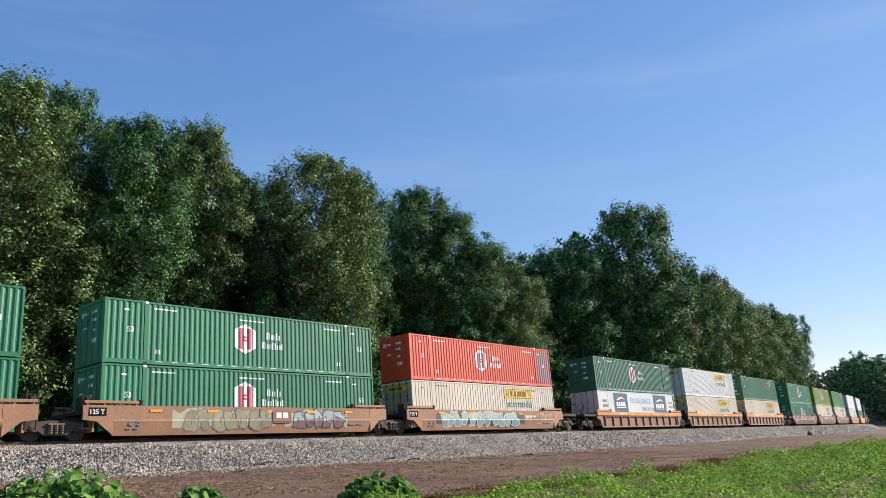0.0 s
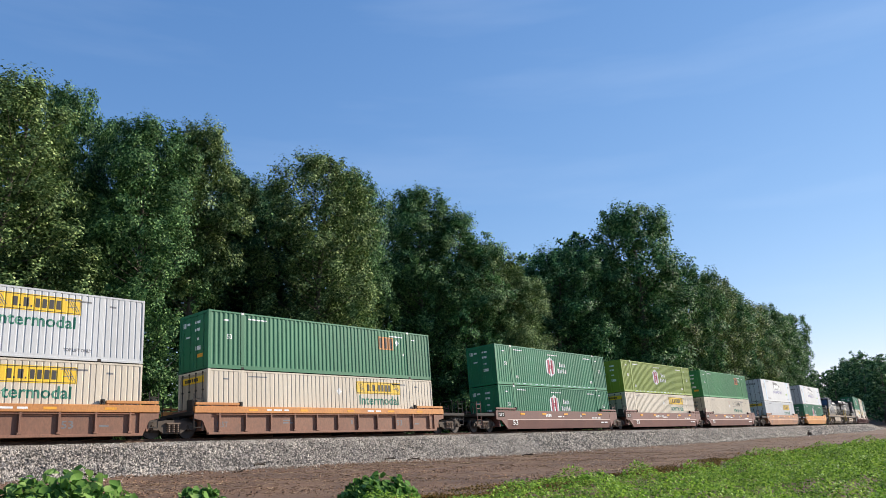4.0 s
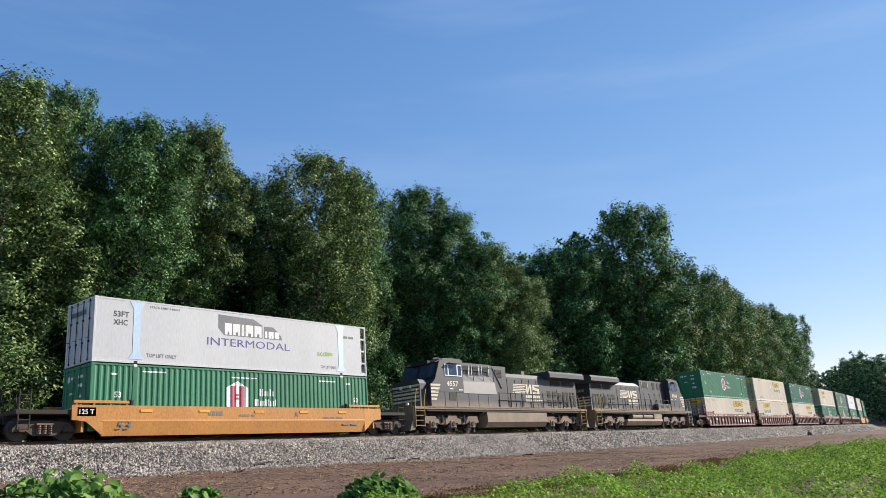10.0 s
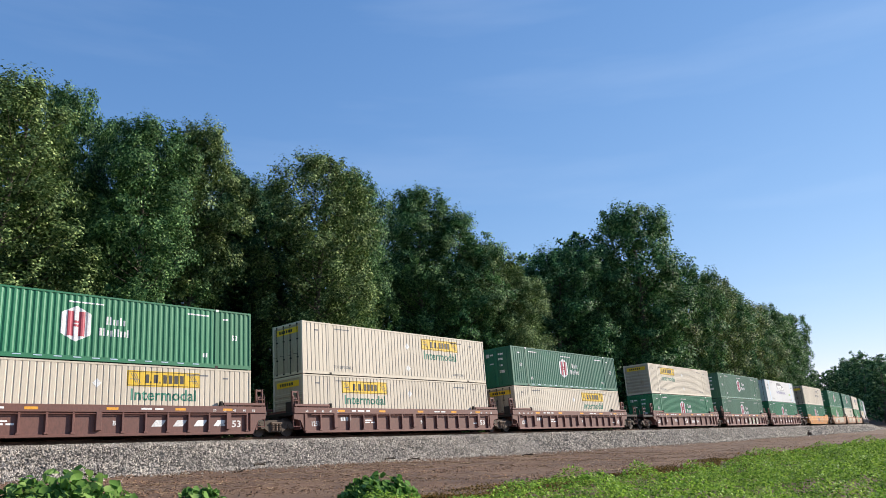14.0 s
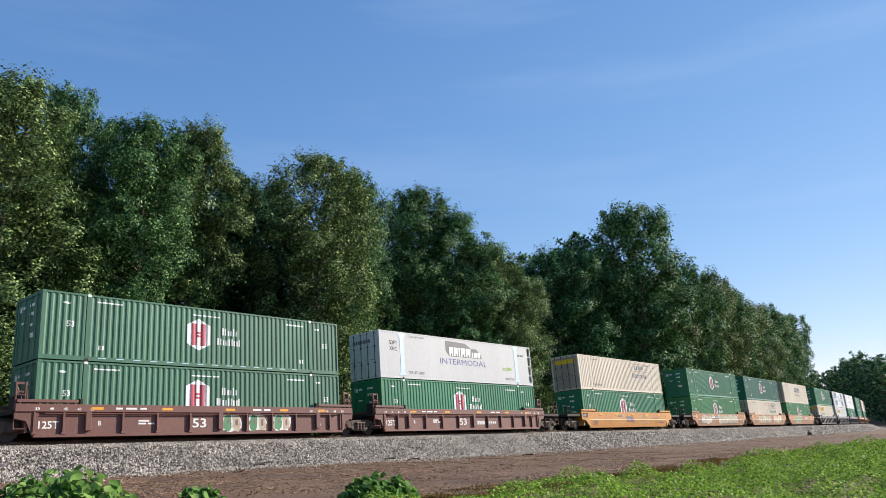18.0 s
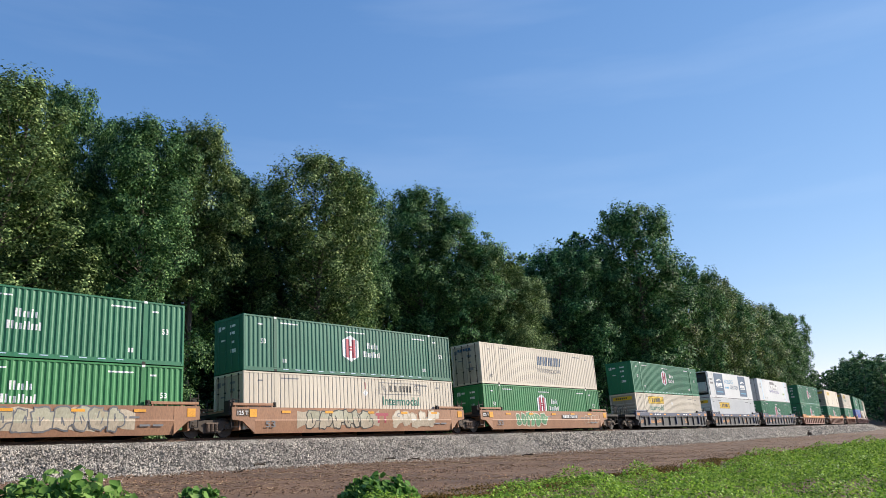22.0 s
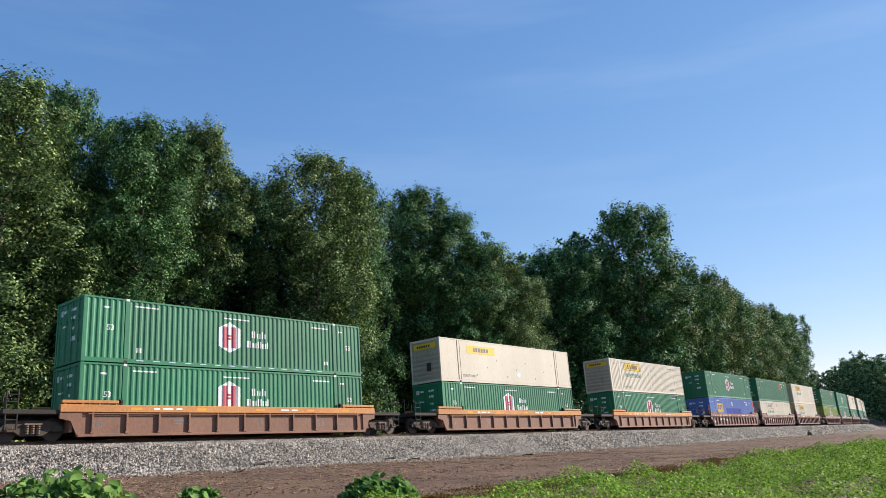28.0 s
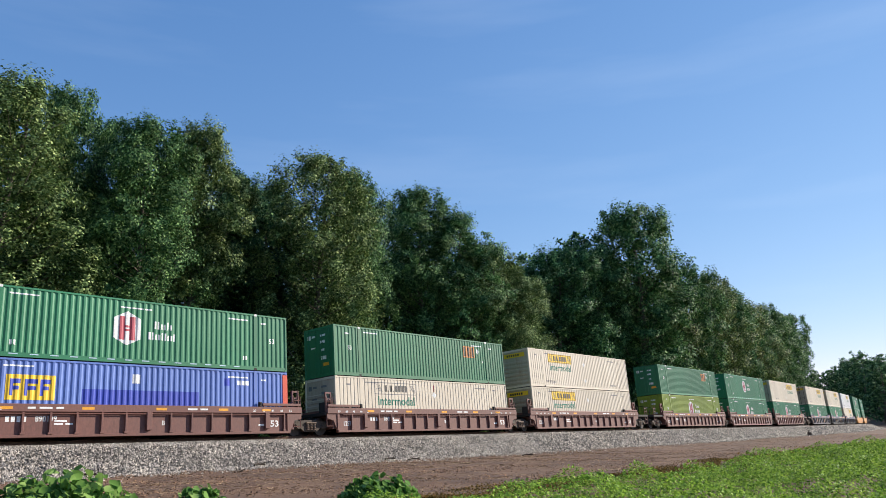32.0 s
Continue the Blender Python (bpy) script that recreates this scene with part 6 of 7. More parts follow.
# the train in running order: car style, where the unit sits (first, middle, last or single), upper and lower container
UNITS = [
    ("T", "f", "G", "G"), ("T", "m", "G", "G"), ("T", "l", "R", "J"),
    ("A", "f", "GD", "KL"), ("A", "m", "JW", "J"), ("A", "l", "E", "J"),
    ("N", "f", "G", "G"), ("N", "m", "O", "J"), ("N", "l", "EL", "JO"),
    ("C", "s", "P", "JP"), ("L", "s", "P", "G"),
    ("W", "f", "G", "J"), ("W", "m", "J", "JL"), ("W", "l", "GD", "J"),
    ("V", "f", "JL", "G"), ("V", "m", "GF", "GF"), ("V", "l", "P", "G"),
    ("L", "s", "JD", "G"),
    ("T", "f", "G", "GL"), ("T", "m", "GD", "JO"), ("T", "l", "S", "GL"),
    ("D", "f", "G", "JL"), ("D", "m", "K", "JLB"), ("D", "l", "P", "G"),
    ("A", "s", "G", "G"), ("A", "s", "F", "G"), ("A", "s", "JL", "G"),
    ("W", "f", "G", "B"), ("W", "m", "E", "JOL"), ("W", "l", "JL", "JL"),
    ("W", "f", "E", "O"), ("W", "m", "G", "G"), ("W", "l", "J", "G"),
    ("D", "f", "J", "G"), ("D", "m", "J", "G"), ("D", "l", "JW", "J"),
    ("L", "s", "G", "G"), ("L", "s", "G", "G"),
]
NUMBERS = {7: "57189", 8: "57189", 9: "71064", 14: "9394", 16: "9394", 20: "766114", 21: "888441", 22: "888441", 27: "890199", 28: "890199"}
JOINT, COUPLED, ENGINES = 19.466, 23.27, 67.95
START, SPEED, SLOWING = 4.11, 19.147, 0.00607
RIDERS = []         # things that travel: object, place along the train, half the wheelbase, own pose on the vehicle


def made(store, key, build):
    """The first of a kind is built; the rest are copies."""
    if key not in store:
        store[key] = build()
        return store[key]
    return copy_thing(store[key], Matrix())


def make_train():
    store, marks = {}, []
    s = START
    for i, (style, place, upper, lower) in enumerate(UNITS):
        if i:
            s += ENGINES if i == 11 else COUPLED if place in "fs" else JOINT
        shape, body, chord, label, ribs, brackets = STYLES[style]
        lf, rf = place in "fs", place in "ls"
        car = made(store, ("car", style, lf, rf), lambda: well_car(shape, lf, rf, body, chord, label, ribs, brackets))
        RIDERS.append((car, s, TRUCK_AT, Matrix()))
        for kind, z in ((lower, 0.335), (upper, 0.335 + CH + 0.025)):
            box_ = made(store, kind, lambda: container(*BOXES[kind][:1], *BOXES[kind][1:4], BOXES[kind][4], BOXES[kind][5], BOXES[kind][6]))
            RIDERS.append((box_, s, TRUCK_AT, pose(0, 0, z)))
        marks.append((i, car, style, shape, body))
    for i, car, style, shape, body in marks:
        if i in NUMBERS and style != "T":
            ink = "letter_white" if body == "brown" else "grey_ink" if body in ("tan", "rust_tan", "orange") else "chord_orange"
            if shape == "smooth":
                side_letters(car, NUMBERS[i], -1.6, 0.98, 0.2, 0.9, ink, -1.492)
            else:
                x, z = (-4.3, 0.46) if body == "slate" else (2.05, 0.46) if style == "V" else (-4.45, 0.72)
                side_letters(car, NUMBERS[i], x, z, 0.24, 1.1 if body == "slate" else 0.85, ink, -1.384)
        if i == 11:
            for k in range(4):
                x = 2.75 + 1.05 * k
                part("logo_bar", shift(flat(((x, 0.5), (x + 0.5, 0.5), (x + 0.72, 0.78), (x + 0.22, 0.78))), -1.384), "letter_white", car, "slanted white logo bar" if k == 0 else "")
        if i == 15:
            r = random.Random(77)
            for k in range(3):
                x = 0.55 + 1.5 * k
                part("spray_edge", shift(flat(blob(r, x + 0.5, 0.66, 0.54, 0.44, 0.0)), -1.384), "letter_white", car, "white sprayed outline" if k == 0 else "")
                part("spray_fill", shift(flat(blob(r, x + 0.26, 0.66, 0.23, 0.38, 0.05)), -1.387), "spray_green", car)
                part("spray_fill", shift(flat(blob(r, x + 0.76, 0.66, 0.22, 0.38, -0.05)), -1.387), "spray_tan", car)
                part("spray_line", shift(flat(blob(r, x + 0.3, 0.72, 0.06, 0.1, 0.0, 8), blob(r, x + 0.78, 0.66, 0.07, 0.16, 0.0, 8)), -1.39), "spray_mauve", car)
        for k, (x0, x1, cloud, edge, top, low) in enumerate(SPRAYED.get(i, ())):
            graffiti(car, 10 * i + k, x0, x1, cloud, edge, top, low)
        if i == 1:
            sprayed("plate", flat(rect(0.75, 1.9, 0.62, 1.24)), "rust_tan", car, 0.045, "dark brown lettering plate")
            sprayed("logo_bar", bars(0.95, 0.86, 0.28, (0.32, 0.32), 0.1), "letter_white", car, 0.05)
        if i == 2:
            scribble(car, 5, 5.2, 7.2, "spray_tan")
            sprayed("small_print", bars(3.75, 0.86, 0.2, (0.12,) * 8, 0.06), "letter_white", car, 0.006)
        if i in (18, 20):
            x = -3.1 if i == 18 else 1.6
            sprayed("plate", flat(rect(x, x + 2.3, 0.86, 1.14)), "grey_ink", car, 0.045, "dark lettering plate")
            sprayed("lettering", letters(NUMBERS[20], x + 1.2, 0.91, 0.18, 0.95), "letter_white", car, 0.05)
            sprayed("small_print", bars(x + 0.12, 0.91, 0.18, (0.16,) * 4, 0.06), "letter_white", car, 0.05)
        if i == 19:
            sprayed("spray_fill", flat(rect(0.8, 1.85, 1.0, 1.16), rect(0.95, 1.1, 0.6, 1.0), rect(1.5, 1.65, 0.6, 1.0)), "logo_red", car, 0.006, "maroon sprayed bars")
        if i == 17:
            scribble(car, 17, -2.4, -1.4, "spray_tan")
            scribble(car, 18, 1.4, 3.6, "spray_pale")
            sprayed("spray_fill", flat(blob(random.Random(4), -0.2, 0.8, 0.8, 0.3, 0.0)), "spray_mauve", car, 0.004, "faint mauve spray")
        if i == 20:
            scribble(car, 8, 5.0, 6.8, "spray_tan")
        if i in (18, 19, 20):
            for x in (-7.85, 8.2):
                part("end_patch", box(fresh(), x, x + 0.42, -1.506, -1.49, 0.92, 1.3), "amber", car, "amber end patch")
    RIDERS.append((locomotive(False), START + 231.96, 6.6, Matrix()))
    RIDERS.append((locomotive(True), START + 231.96 + 22.33, 6.6, pose(0, 0, 0, 0, 0, 180)))


def gone(t):
    """Metres run since the start."""
    return SPEED * t - SLOWING * t * t


def motions():
    times = [float(i) for i in range(33)]
    for ob, s, half, own in RIDERS:
        walk(ob, [(t, on_track(s - gone(t), half) @ own) for t in times])
    # wheels of one sort turn together and share one turning
    first = {}
    for ob in [o for o in scene.objects if "axle" in o]:
        key = ob["axle"]
        del ob["axle"]
        if key not in first:
            x, z = ob.matrix_basis.translation.x, ob.matrix_basis.translation.z
            way = 1 if key.startswith("turned") else -1
            walk(ob, [(i / FPS, pose(x, 0, z, 0, way * math.degrees(gone(i / FPS) / z), 0)) for i in range(32 * FPS + 1)])
            first[key] = ob
        else:
            ob.rotation_mode = "QUATERNION"
            keys = ob.animation_data_create()
            keys.action = first[key].animation_data.action
            keys.action_slot = first[key].animation_data.action_slot


# ---- locomotives ----
def loco_truck(root, x, turned):
    tr = part("truck", box(box(fresh(), -1.2, -0.8, -1.0, 1.0, 0.55, 0.95), 0.8, 1.2, -1.0, 1.0, 0.55, 0.95), "loco_frame", root, at=pose(x, 0, 0))
    for y in (-1.12, 1.12):
        bm = fresh()
        slab(bm, [(-2.75, 0.62), (-2.6, 1.02), (-1.7, 1.02), (-1.45, 0.86), (-0.55, 0.86), (-0.35, 1.1), (0.35, 1.1), (0.55, 0.86), (1.45, 0.86), (1.7, 1.02), (2.6, 1.02), (2.75, 0.62), (2.3, 0.55), (1.6, 0.6), (1.3, 0.5), (0.6, 0.5), (0.4, 0.6), (-0.4, 0.6), (-0.6, 0.5), (-1.3, 0.5), (-1.6, 0.6), (-2.3, 0.55)], y - 0.1, y + 0.1)
        fr = part("truck_frame", bm, "loco_frame", tr)
        s = 1 if y > 0 else -1
        for ax in (-2.0, 0.0, 2.0):
            bm = box(fresh(), ax - 0.3, ax + 0.3, y - s * 0.05, y + s * 0.16, 0.28, 0.74, 0.04)
            slab(bm, [(ax - 0.42, 0.3), (ax + 0.42, 0.3), (ax + 0.3, 0.5), (ax - 0.3, 0.5)], y - 0.08, y + 0.12)
            part("axle_box", bm, "loco_frame", tr)
            part("axle_cap", rod(fresh(), (ax, y + s * 0.15, 0.53), (ax, y + s * 0.21, 0.53), 0.15, 12), "steel", tr)
        bm = fresh()
        for ax in (-1.1, 1.1):
            rod(bm, (ax, y + s * 0.12, 0.62), (ax, y + s * 0.12, 1.05), 0.1, 8)
            rod(bm, (ax - 0.45, y + s * 0.14, 0.95), (ax + 0.45, y + s * 0.14, 0.85), 0.03, 6)
            rod(bm, (ax + 0.3, y + s * 0.15, 0.95), (ax + 0.3, y + s * 0.15, 0.4), 0.025, 6)
        part("brake_gear", bm, "steel", tr)
        bm = fresh()
        for ax in (-2.0, 0.0, 2.0):
            rod(bm, (ax + 0.62, y, 0.6), (ax + 0.5, y - s * 0.2, 0.08), 0.02, 5)
        part("sand_pipe", bm, "rail_grey", tr)
    for ax in (-2.0, 0.0, 2.0):
        w = part("wheelset", wheelset(0.53), None, tr, at=pose(ax, 0, 0.53))
        w["axle"] = ("turned" if turned else "loco") + "%+.1f" % ax


def rail_run(root, pts, side, mat="grille"):
    """A handrail with its posts along the walkway."""
    y = side * 1.44
    bm = pipe(fresh(), [(x, y, z) for x, z in pts], 0.026)
    part("handrail", bm, mat, root)
    bm = pipe(fresh(), [(x, y, z - 0.5) for x, z in pts], 0.02)
    part("lower_rail", bm, mat, root)
    for x, z in pts:
        part("rail_post", rod(fresh(), (x, y, 1.58), (x, y, z), 0.035, 6), mat, root)


def door_panel(root, x0, x1, z0, z1, y, side, mat="black", lines=0):
    """A hood door, proud of the hood, with louvres where it has them."""
    d = part("hood_door", box(fresh(), x0 + 0.015, x1 - 0.015, y, y + side * 0.02, z0, z1, 0.008), mat, root)
    bm = fresh()
    for z in (z0 + 0.15, z1 - 0.2):
        box(bm, x0 + 0.03, x0 + 0.07, y + side * 0.02, y + side * 0.04, z, z + 0.1)
    box(bm, x1 - 0.12, x1 - 0.06, y + side * 0.02, y + side * 0.045, (z0 + z1) / 2, (z0 + z1) / 2 + 0.12)
    part("hinge", bm, mat, d)


def grille(root, x0, x1, z0, z1, y, side, edging=None):
    g = part("grille", box(fresh(), x0, x1, y, y + side * 0.018, z0, z1), "grille", root, "dark louvred grille")
    bm = fresh()
    n = max(3, int((z1 - z0) / 0.09))
    for i in range(n):
        z = z0 + (z1 - z0) * (i + 0.5) / n
        box(bm, x0 + 0.02, x1 - 0.02, y + side * 0.018, y + side * 0.034, z - 0.012, z + 0.012)
    part("louvre", bm, "steel", g)
    if edging:
        bm = fresh()
        for a, b, c, d in ((x0 - 0.06, x0, z0 - 0.05, z1 + 0.05), (x1, x1 + 0.06, z0 - 0.05, z1 + 0.05)):
            box(bm, a, b, y, y + side * 0.04, c, d)
        part("grille_frame", bm, edging, g)


def loco_print(root, polys, mat, side, y, turned, name="print", label="", s_mirror=None):
    """Flat marks on a side; on the far side they are turned to read the right way."""
    bm = flat(*polys)
    for v in bm.verts:
        v.co.y = y
        if s_mirror is not None and side > 0:
            v.co.x = 2 * s_mirror - v.co.x
    part(name, bm, mat, root, label)


def loco_letters(root, txt, xc, z, h, w, mat, side, y):
    bm = letters(txt, -w / 2, z, h, w)
    for v in bm.verts:
        v.co = Vector((xc + (v.co.x if side < 0 else -v.co.x), y, v.co.z))
    part("road_number", bm, mat, root, "cream road number")


def locomotive(turned):
    number = "8068" if turned else "4557"
    label = "black diesel locomotive with narrow hood, coupled back to back" if turned else "black wide-cab diesel locomotive with dusty sides and sill"
    root = tagged(new("locomotive"), label, "locomotive", "locomotives in the train")
    wide = not turned
    # frame, steps, couplers
    part("deck", box(fresh(), -10.3, 10.5, -1.5, 1.5, 1.42, 1.58, 0.01), "black", root)
    for s in (-1, 1):
        part("side_sill", box(fresh(), -9.2, 9.3, s * 1.5, s * 1.42, 1.49, 1.62, 0.01), "loco_dust", root, "sill coated with tan dust")
        part("lower_sill", box(fresh(), -9.2, 9.3, s * 1.46, s * 1.4, 1.3, 1.49), "steel", root)
        bm = fresh()
        for k in range(9):
            x = -3.6 + k * 1.1
            rod(bm, (x, s * 1.3, 1.22), (x + 0.7, s * 1.3, 1.22), 0.03, 5)
            box(bm, x + 0.2, x + 0.36, s * 1.2, s * 1.4, 1.2, 1.38)
        part("underframe_piping", bm, "steel", root)
    part("centre_frame", box(fresh(), -10.3, 10.5, -0.7, 0.7, 1.0, 1.42), "steel", root)
    for e in (-1, 1):
        part("coupler", box(box(fresh(), e * 10.4, e * 11.0, -0.17, 0.17, 0.76, 1.02, 0.03), e * 10.95, e * 11.18, -0.22, 0.22, 0.72, 1.04, 0.05), "steel", root)
        part("end_plate", box(fresh(), e * 10.3, e * 10.45, -1.45, 1.45, 0.75, 1.58, 0.02), "black", root)
        part("plough", slab(fresh(), [(e * 10.3, 0.2), (e * 10.75, 0.14), (e * 10.5, 0.75), (e * 10.3, 0.75)], -1.4, 1.4), "black", root)
        for s in (-1, 1):
            x0, x1 = e * 10.28, e * 9.45
            bm = fresh()
            for i in range(4):
                z = 0.42 + i * 0.3
                box(bm, x0, x1, s * 1.12, s * 1.48, z, z + 0.035)
            part("step", bm, "loco_dust", root, "stepwell treads with worn edges")
            for x in (x0, x1):
                part("step_side", box(fresh(), x - 0.02, x + 0.02, s * 1.1, s * 1.49, 0.35, 1.42), "black", root)
            for x in (x0 + e * 0.02, x1):
                bm = pipe(fresh(), [(x, s * 1.5, 0.55), (x, s * 1.5, 1.9), (x - e * 0.2, s * 1.5, 2.65)], 0.026)
                part("grab_rail", bm, "rail_yellow" if not turned or e > 0 else "rail_grey", root, "yellow step handrail")
        bm = pipe(fresh(), [(e * 10.4, -1.3, 1.58), (e * 10.4, -1.3, 2.6), (e * 10.4, 1.3, 2.6), (e * 10.4, 1.3, 1.58)], 0.024)
        part("end_railing", bm, "black", root)
    # fuel tank, reservoirs, trucks
    bm = across(fresh(), [(-1.42, 1.3), (-1.46, 0.62), (-1.2, 0.28), (1.2, 0.28), (1.46, 0.62), (1.42, 1.3)], -2.95, 4.5)
    if turned:
        bm.free()
        bm = across(fresh(), [(-1.42, 0.82), (-1.46, 0.62), (-1.2, 0.28), (1.2, 0.28), (1.46, 0.62), (1.42, 0.82)], -2.95, 4.5)
        for s in (-1, 1):
            part("tank_end", box(fresh(), -2.95, -1.2, s * 1.42, s * 1.0, 0.82, 1.3, 0.02), "loco_dust", root)
            for x in (-1.0, 1.25):
                part("air_reservoir", rod(fresh(), (x, s * 1.16, 1.06), (x + 2.0, s * 1.16, 1.06), 0.24, 14), "loco_dust", root, "dusty cylindrical air reservoir")
    part("fuel_tank", bm, "loco_dust", root, "dust-coated fuel tank")
    loco_truck(root, -6.45, turned)
    loco_truck(root, 7.5, turned)
    # nose and cab
    nose = across(fresh(), [(-1.2, 1.58), (-1.2, 3.05), (-1.05, 3.3), (1.05, 3.3), (1.2, 3.05), (1.2, 1.58)], -9.45, -8.0)
    part("nose", nose, "black", root)
    cab = fresh()
    slab(cab, [(-8.75, 1.58), (-8.75, 2.9), (-8.25, 3.35), (-7.75, 4.5), (-7.3, 4.66), (-5.4, 4.66), (-5.4, 1.58)], -1.5, 1.5)
    part("cab", cab, "black", root)
    part("cab_roof", slab(fresh(), [(-7.95, 4.45), (-7.35, 4.7), (-6.6, 4.78), (-5.35, 4.74), (-5.35, 4.62), (-7.3, 4.6), (-7.9, 4.42)], -1.35, 1.35), "black", root)
    part("number_box", box(fresh(), -8.05, -7.75, -0.75, 0.75, 4.36, 4.62, 0.02), "grille", root)
    for y0, y1 in ((-1.3, -0.1), (0.1, 1.3)):
        bm = fresh()
        bm.faces.new([bm.verts.new(p) for p in ((-8.262, y0, 3.46), (-8.262, y1, 3.46), (-7.862, y1, 4.36), (-7.862, y0, 4.36))])
        for v in bm.verts:
            v.co.x -= 0.03
        part("windscreen", bm, "glass", root, "blue-tinted cab windscreen")
    bm = fresh()
    for y in (-0.42, 0.42):
        rod(bm, (-9.5, y, 2.9), (-9.43, y, 2.9), 0.1, 10)
        rod(bm, (-10.5, y * 2.4, 1.75), (-10.4, y * 2.4, 1.75), 0.09, 10)
    part("headlight", bm, "letter_white", root)
    for s in (-1, 1):
        y = s * 1.5
        for x0, x1, mat in ((-7.25, -7.0, "glass"), (-6.9, -6.05, "glass"), (-5.95, -5.6, "glass")):
            win = part("cab_window", box(fresh(), x0, x1, y, y + s * 0.02, 3.62, 4.28), "glass", root, "side cab window")
            bm = fresh()
            for a, b, c, d in ((x0 - 0.05, x1 + 0.05, 3.56, 3.62), (x0 - 0.05, x1 + 0.05, 4.28, 4.33), (x0 - 0.05, x0, 3.62, 4.28), (x1, x1 + 0.05, 3.62, 4.28)):
                box(bm, a, b, y, y + s * 0.035, c, d)
            part("window_frame", bm, "rail_grey" if wide else "steel", win)
        part("sunshade", slab(fresh(), [(-7.0, 4.36), (-5.95, 4.36), (-5.95, 4.4), (-7.0, 4.4)], y, y + s * 0.3), "black", root)
        # stripes sweeping round the nose
        for i in range(5):
            z = 2.0 + i * 0.22
            yy = y + s * 0.004
            loco_print(root, [((-8.74, z), (-8.25 + i * 0.1, z), (-8.15 + i * 0.1, z + 0.13), (-8.74, z + 0.13))], "cream", s, yy, turned, "nose_stripe", "cream nose stripe")
        loco_letters(root, number, -6.55, 2.9, 0.34, 1.2, "cream", s, y + s * 0.006)
        loco_print(root, [rect(-6.85, -6.5, 2.72, 2.78), rect(-5.9, -5.5, 2.66, 2.72)], "rail_grey", s, y + s * 0.005, turned)
        part("side_hatch", box(fresh(), -6.95, -6.3, y, y + s * 0.015, 2.0, 2.5), "grille" if wide else "black", root)
        bm = fresh()
        for x0, x1, z0, z1 in ((-8.3, -5.45, 2.52, 2.535), (-7.4, -7.385, 1.6, 2.52), (-6.2, -6.185, 1.6, 2.52)):
            box(bm, x0, x1, y, y + s * 0.012, z0, z1)
        part("panel_seam", bm, "grille", root)
    bm = fresh()
    for i in range(5):
        z = 1.95 + i * 0.23
        box(bm, -9.462, -9.452, -1.15, 1.15, z, z + 0.13)
    part("nose_stripe", bm, "cream", root, "cream stripes across the nose")
    bm = fresh()
    for i in range(3):
        rod(bm, (-6.9 + i * 0.16, -0.2, 4.85), (-6.5 + i * 0.16, -0.2, 4.9), 0.07, 8, 0.1)
    rod(bm, (-6.0, 0.4, 4.74), (-6.0, 0.4, 4.98), 0.12, 10)
    part("horn", bm, "grille", root)
    # machinery behind the cab
    if wide:
        bm = across(fresh(), [(-1.48, 1.58), (-1.48, 2.5), (-1.36, 3.3), (-1.05, 3.75), (-1.05, 4.6), (1.05, 4.6), (1.05, 3.75), (1.36, 3.3), (1.48, 2.5), (1.48, 1.58)], -5.38, -1.67)
        part("cabinet", bm, "black", root, "full-width black equipment cabinet")
        part("blower_housing", box(fresh(), -1.67, 0.26, -1.0, 1.0, 1.58, 4.58, 0.03), "black", root)
        for s in (-1, 1):
            for x0 in (-5.0, -3.85, -2.7):
                grille(root, x0, x0 + 0.75, 3.85, 4.42, s * 1.05, s, "rail_grey")
            grille(root, -1.1, -0.3, 3.75, 4.3, s * 1.0, s)
            pts = [(-5.2, 3.75), (-1.8, 3.75)]
            bm = pipe(fresh(), [(-5.2, s * 1.3, 4.3), (-1.7, s * 1.3, 4.3)], 0.02)
            for x in (-5.2, -4.0, -2.9, -1.7):
                rod(bm, (x, s * 1.3, 3.4), (x, s * 1.3, 4.3), 0.025, 6)
            part("roof_railing", bm, "black", root)
            bm = fresh()
            for x in (-4.9, -3.85, -2.75):
                box(bm, x, x + 0.015, s * 1.48, s * 1.492, 1.62, 2.48)
            box(bm, -5.35, -1.7, s * 1.48, s * 1.492, 2.46, 2.48)
            part("panel_seam", bm, "grille", root)
            part("brace", rod(fresh(), (-1.4, s * 1.03, 4.45), (-0.4, s * 1.03, 3.0), 0.03, 6), "rail_grey", root)
    else:
        part("hood", box(fresh(), -5.38, 0.26, -0.98, 0.98, 1.58, 4.45, 0.04), "black", root)
        for s in (-1, 1):
            for x0 in (-4.9, -4.2, -3.1):
                grille(root, x0, x0 + 0.5, 3.65, 4.3, s * 0.98, s)
            grille(root, -1.5, -0.3, 3.75, 4.3, s * 0.98, s, "rail_grey")
            for x0 in (-5.2, -4.0, -2.8, -1.6):
                door_panel(root, x0, x0 + 1.1, 1.7, 3.3, s * 0.98, s)
            part("battery_box", box(fresh(), -5.3, -2.4, s * 1.46, s * 1.0, 1.6, 2.25, 0.03), "black", root)
            for x0 in (-4.9, -3.6):
                grille(root, x0, x0 + 0.6, 1.85, 2.1, s * 1.46, s)
    # long hood, logo and doors
    hood = across(fresh(), [(-0.95, 1.58), (-0.95, 3.85), (-0.75, 4.14), (0.75, 4.14), (0.95, 3.85), (0.95, 1.58)], 0.26, 10.0)
    part("hood", hood, "black", root)
    rad = across(fresh(), [(-1.5, 3.98), (-1.5, 4.28), (-1.35, 4.45), (1.35, 4.45), (1.5, 4.28), (1.5, 3.98), (0.9, 3.8), (-0.9, 3.8)], 5.4, 10.55)
    part("radiator_wing", rad, "black", root, "overhanging radiator housing")
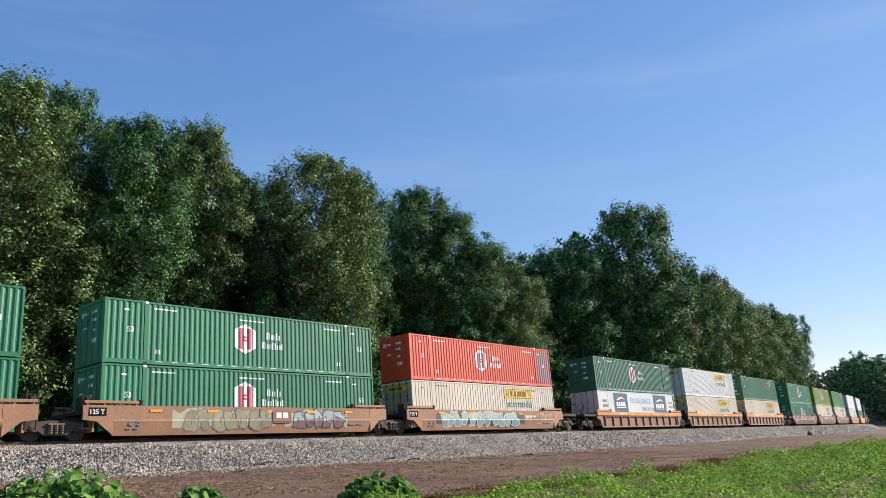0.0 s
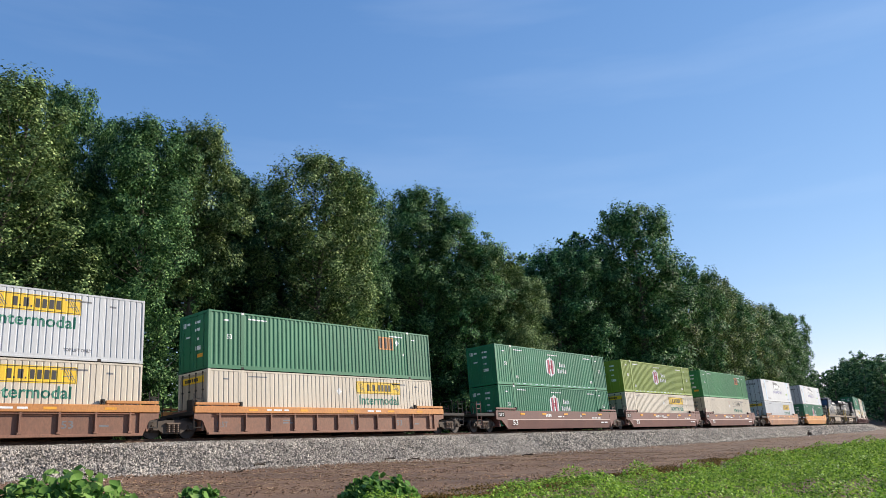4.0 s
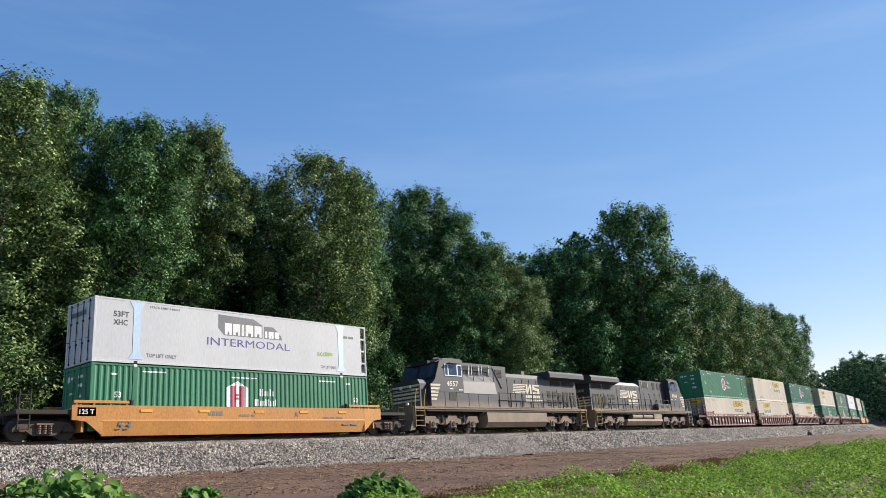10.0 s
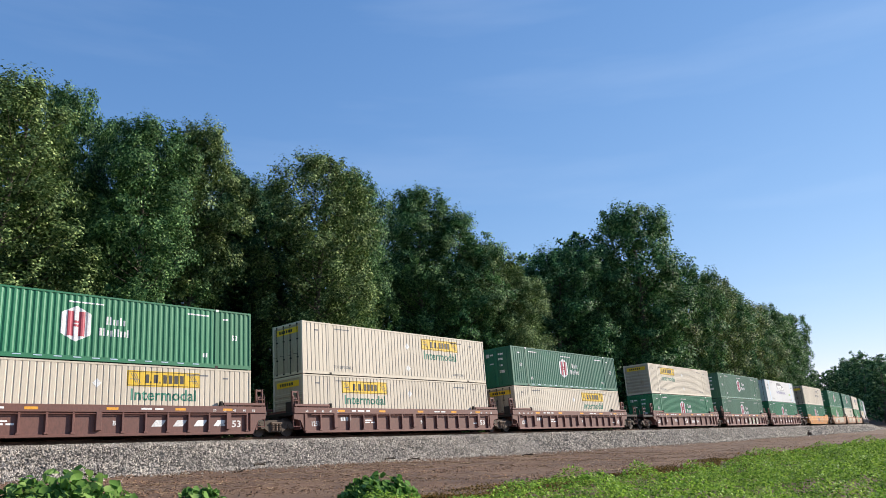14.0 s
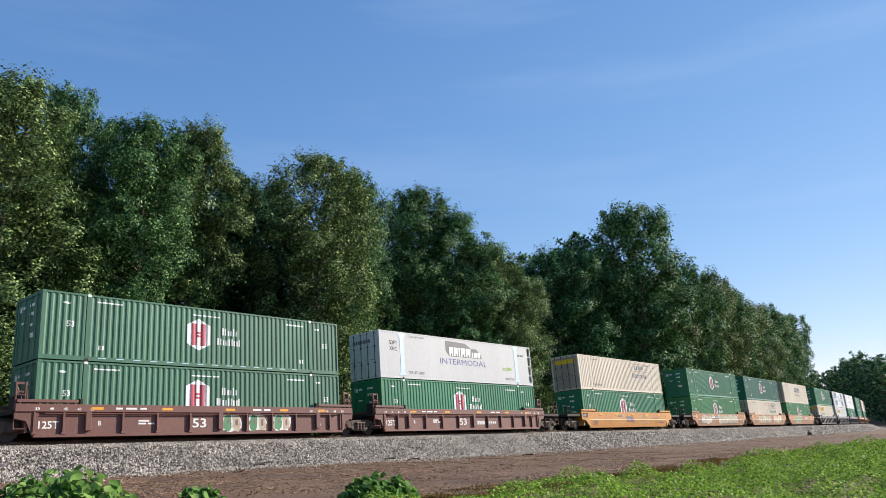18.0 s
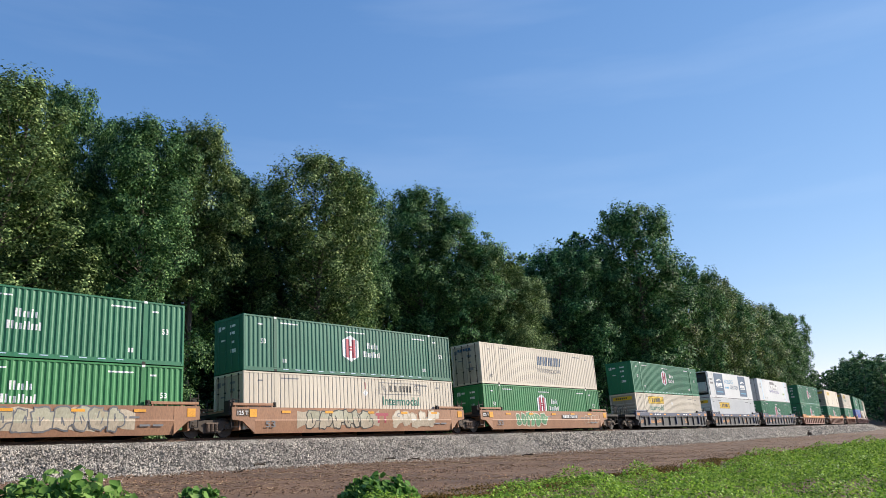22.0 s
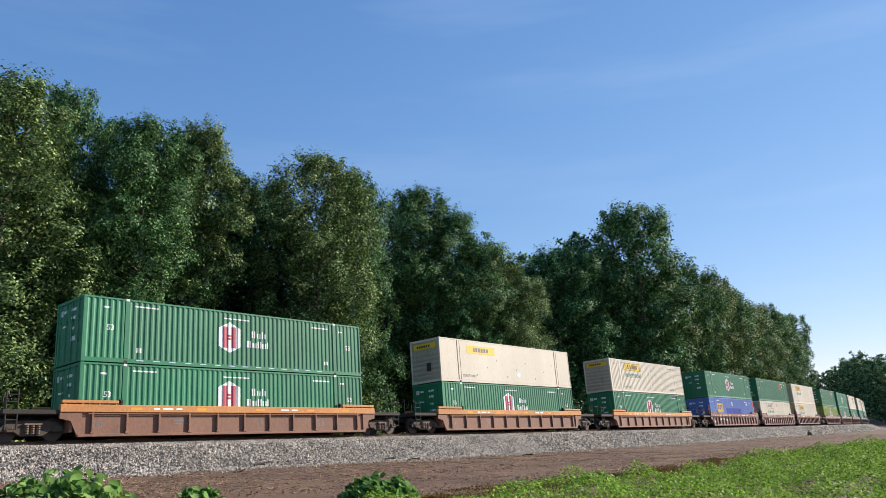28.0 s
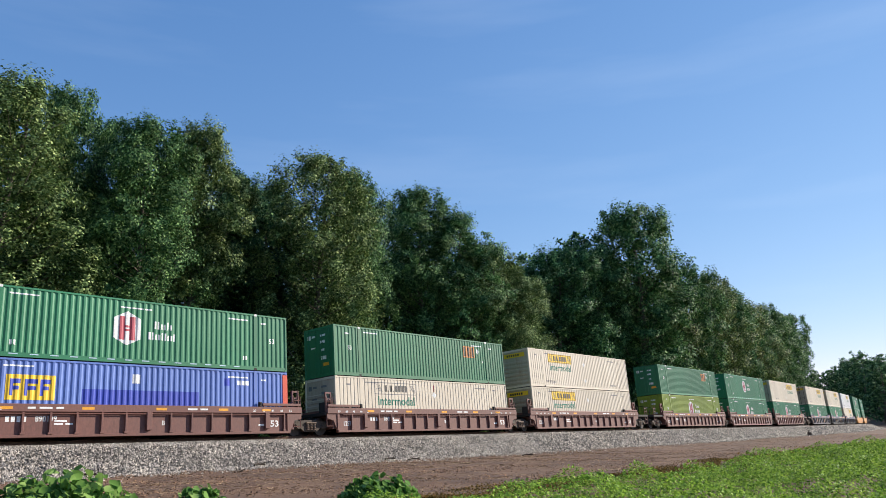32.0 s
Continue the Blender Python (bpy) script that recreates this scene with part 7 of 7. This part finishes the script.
    part("exhaust_stack", box(fresh(), 3.3, 3.75, -0.3, 0.3, 4.14, 4.5, 0.03), "loco_dust", root, "dusty square exhaust stack")
    for s in (-1, 1):
        y = s * 0.95
        grille(root, 6.2, 7.6, 3.35, 3.78, y, s)
        grille(root, 7.9, 9.6, 3.35, 3.78, y, s)
        for i, x0 in enumerate((0.35, 1.3, 2.25, 3.2, 4.15)):
            door_panel(root, x0, x0 + 0.92, 1.7, 3.75, y, s)
        for x0 in (5.6, 6.35):
            for z0 in (1.85, 2.5):
                grille(root, x0, x0 + 0.5, z0, z0 + 0.48, y, s)
        for x0 in (7.9, 8.4, 8.9, 9.4):
            grille(root, x0, x0 + 0.3, 1.8, 2.95, y, s)
        part("access_door", box(fresh(), 7.05, 7.65, y, y + s * 0.03, 1.75, 3.1, 0.01), "black", root)
        grille(root, 7.15, 7.55, 2.0, 2.85, y + s * 0.03, s)
        k = -s
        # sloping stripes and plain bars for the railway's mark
        yl = y + s * 0.026
        for i in range(6):
            z = 2.72 + i * 0.12
            a, b = (0.95 + i * 0.03, 2.5 + (i % 3) * 0.12)
            loco_print(root, [((a, z), (b, z), (b + 0.06, z + 0.07), (a + 0.03, z + 0.07))], "cream", s, yl, turned, "logo_stripe", "cream logo stripe", 2.75)
        loco_print(root, [((2.75, 2.7), (2.95, 2.7), (3.25, 3.2), (3.25, 2.7), (3.45, 2.7), (3.45, 3.4), (3.2, 3.4), (2.95, 2.95), (2.95, 3.4), (2.75, 3.4))], "cream", s, yl, turned, "logo_bar", "", 2.75)
        loco_print(root, [((3.6, 2.7), (4.5, 2.7), (4.5, 3.1), (3.85, 3.2), (3.85, 3.28), (4.5, 3.28), (4.5, 3.4), (3.6, 3.4), (3.6, 3.02), (4.25, 2.92), (4.25, 2.84), (3.6, 2.84))], "cream", s, yl, turned, "logo_bar", "", 2.75)
        for z, ws in ((2.4, (0.24, 0.24, 0.22, 0.2, 0.24, 0.2, 0.22)), (2.08, (0.22, 0.24, 0.22, 0.22, 0.24, 0.2, 0.22, 0.24))):
            bm = bars(2.6, z, 0.2, ws, 0.06)
            for v in bm.verts:
                v.co.x = v.co.x if s < 0 else 5.5 - v.co.x
            part("logo_words", shift(bm, yl), "cream", root)
    rail_pts = [(x, 2.62) for x in ((-1.4, 0.0, 1.4, 2.8, 4.2, 5.6, 7.0, 8.2, 9.3) if wide else (-4.9, -3.6, -2.2, -0.9, 0.4, 1.8, 3.2, 4.6, 6.0, 7.4, 8.8))]
    for s in (-1, 1):
        rail_run(root, rail_pts, s)
    end = letters(number, -0.55, 3.15, 0.26, 0.95)
    for v in end.verts:
        v.co = Vector((10.012, v.co.x, v.co.z))
    part("road_number", end, "rail_grey", root)
    bm = fresh()
    for i in range(4):
        z = 1.95 + i * 0.22
        box(bm, 10.002, 10.01, -0.9, 0.9, z, z + 0.12)
    part("end_stripe", bm, "cream", root, "cream stripes on the hood end")
    return root


# ---- build ----
make_ground()
make_track()
make_stones()
make_soil_litter()
make_clods()
make_vines()
vine_clump(5.0, 11.5, -1.5, 2.6, 1.0, 1)
vine_clump(7.3, 11.6, -1.5, 1.2, 0.72, 2)
vine_clump(11.5, 11.8, -1.5, 1.9, 0.66, 3)
make_trees()
make_understory()
make_debris()
make_train()
motions()
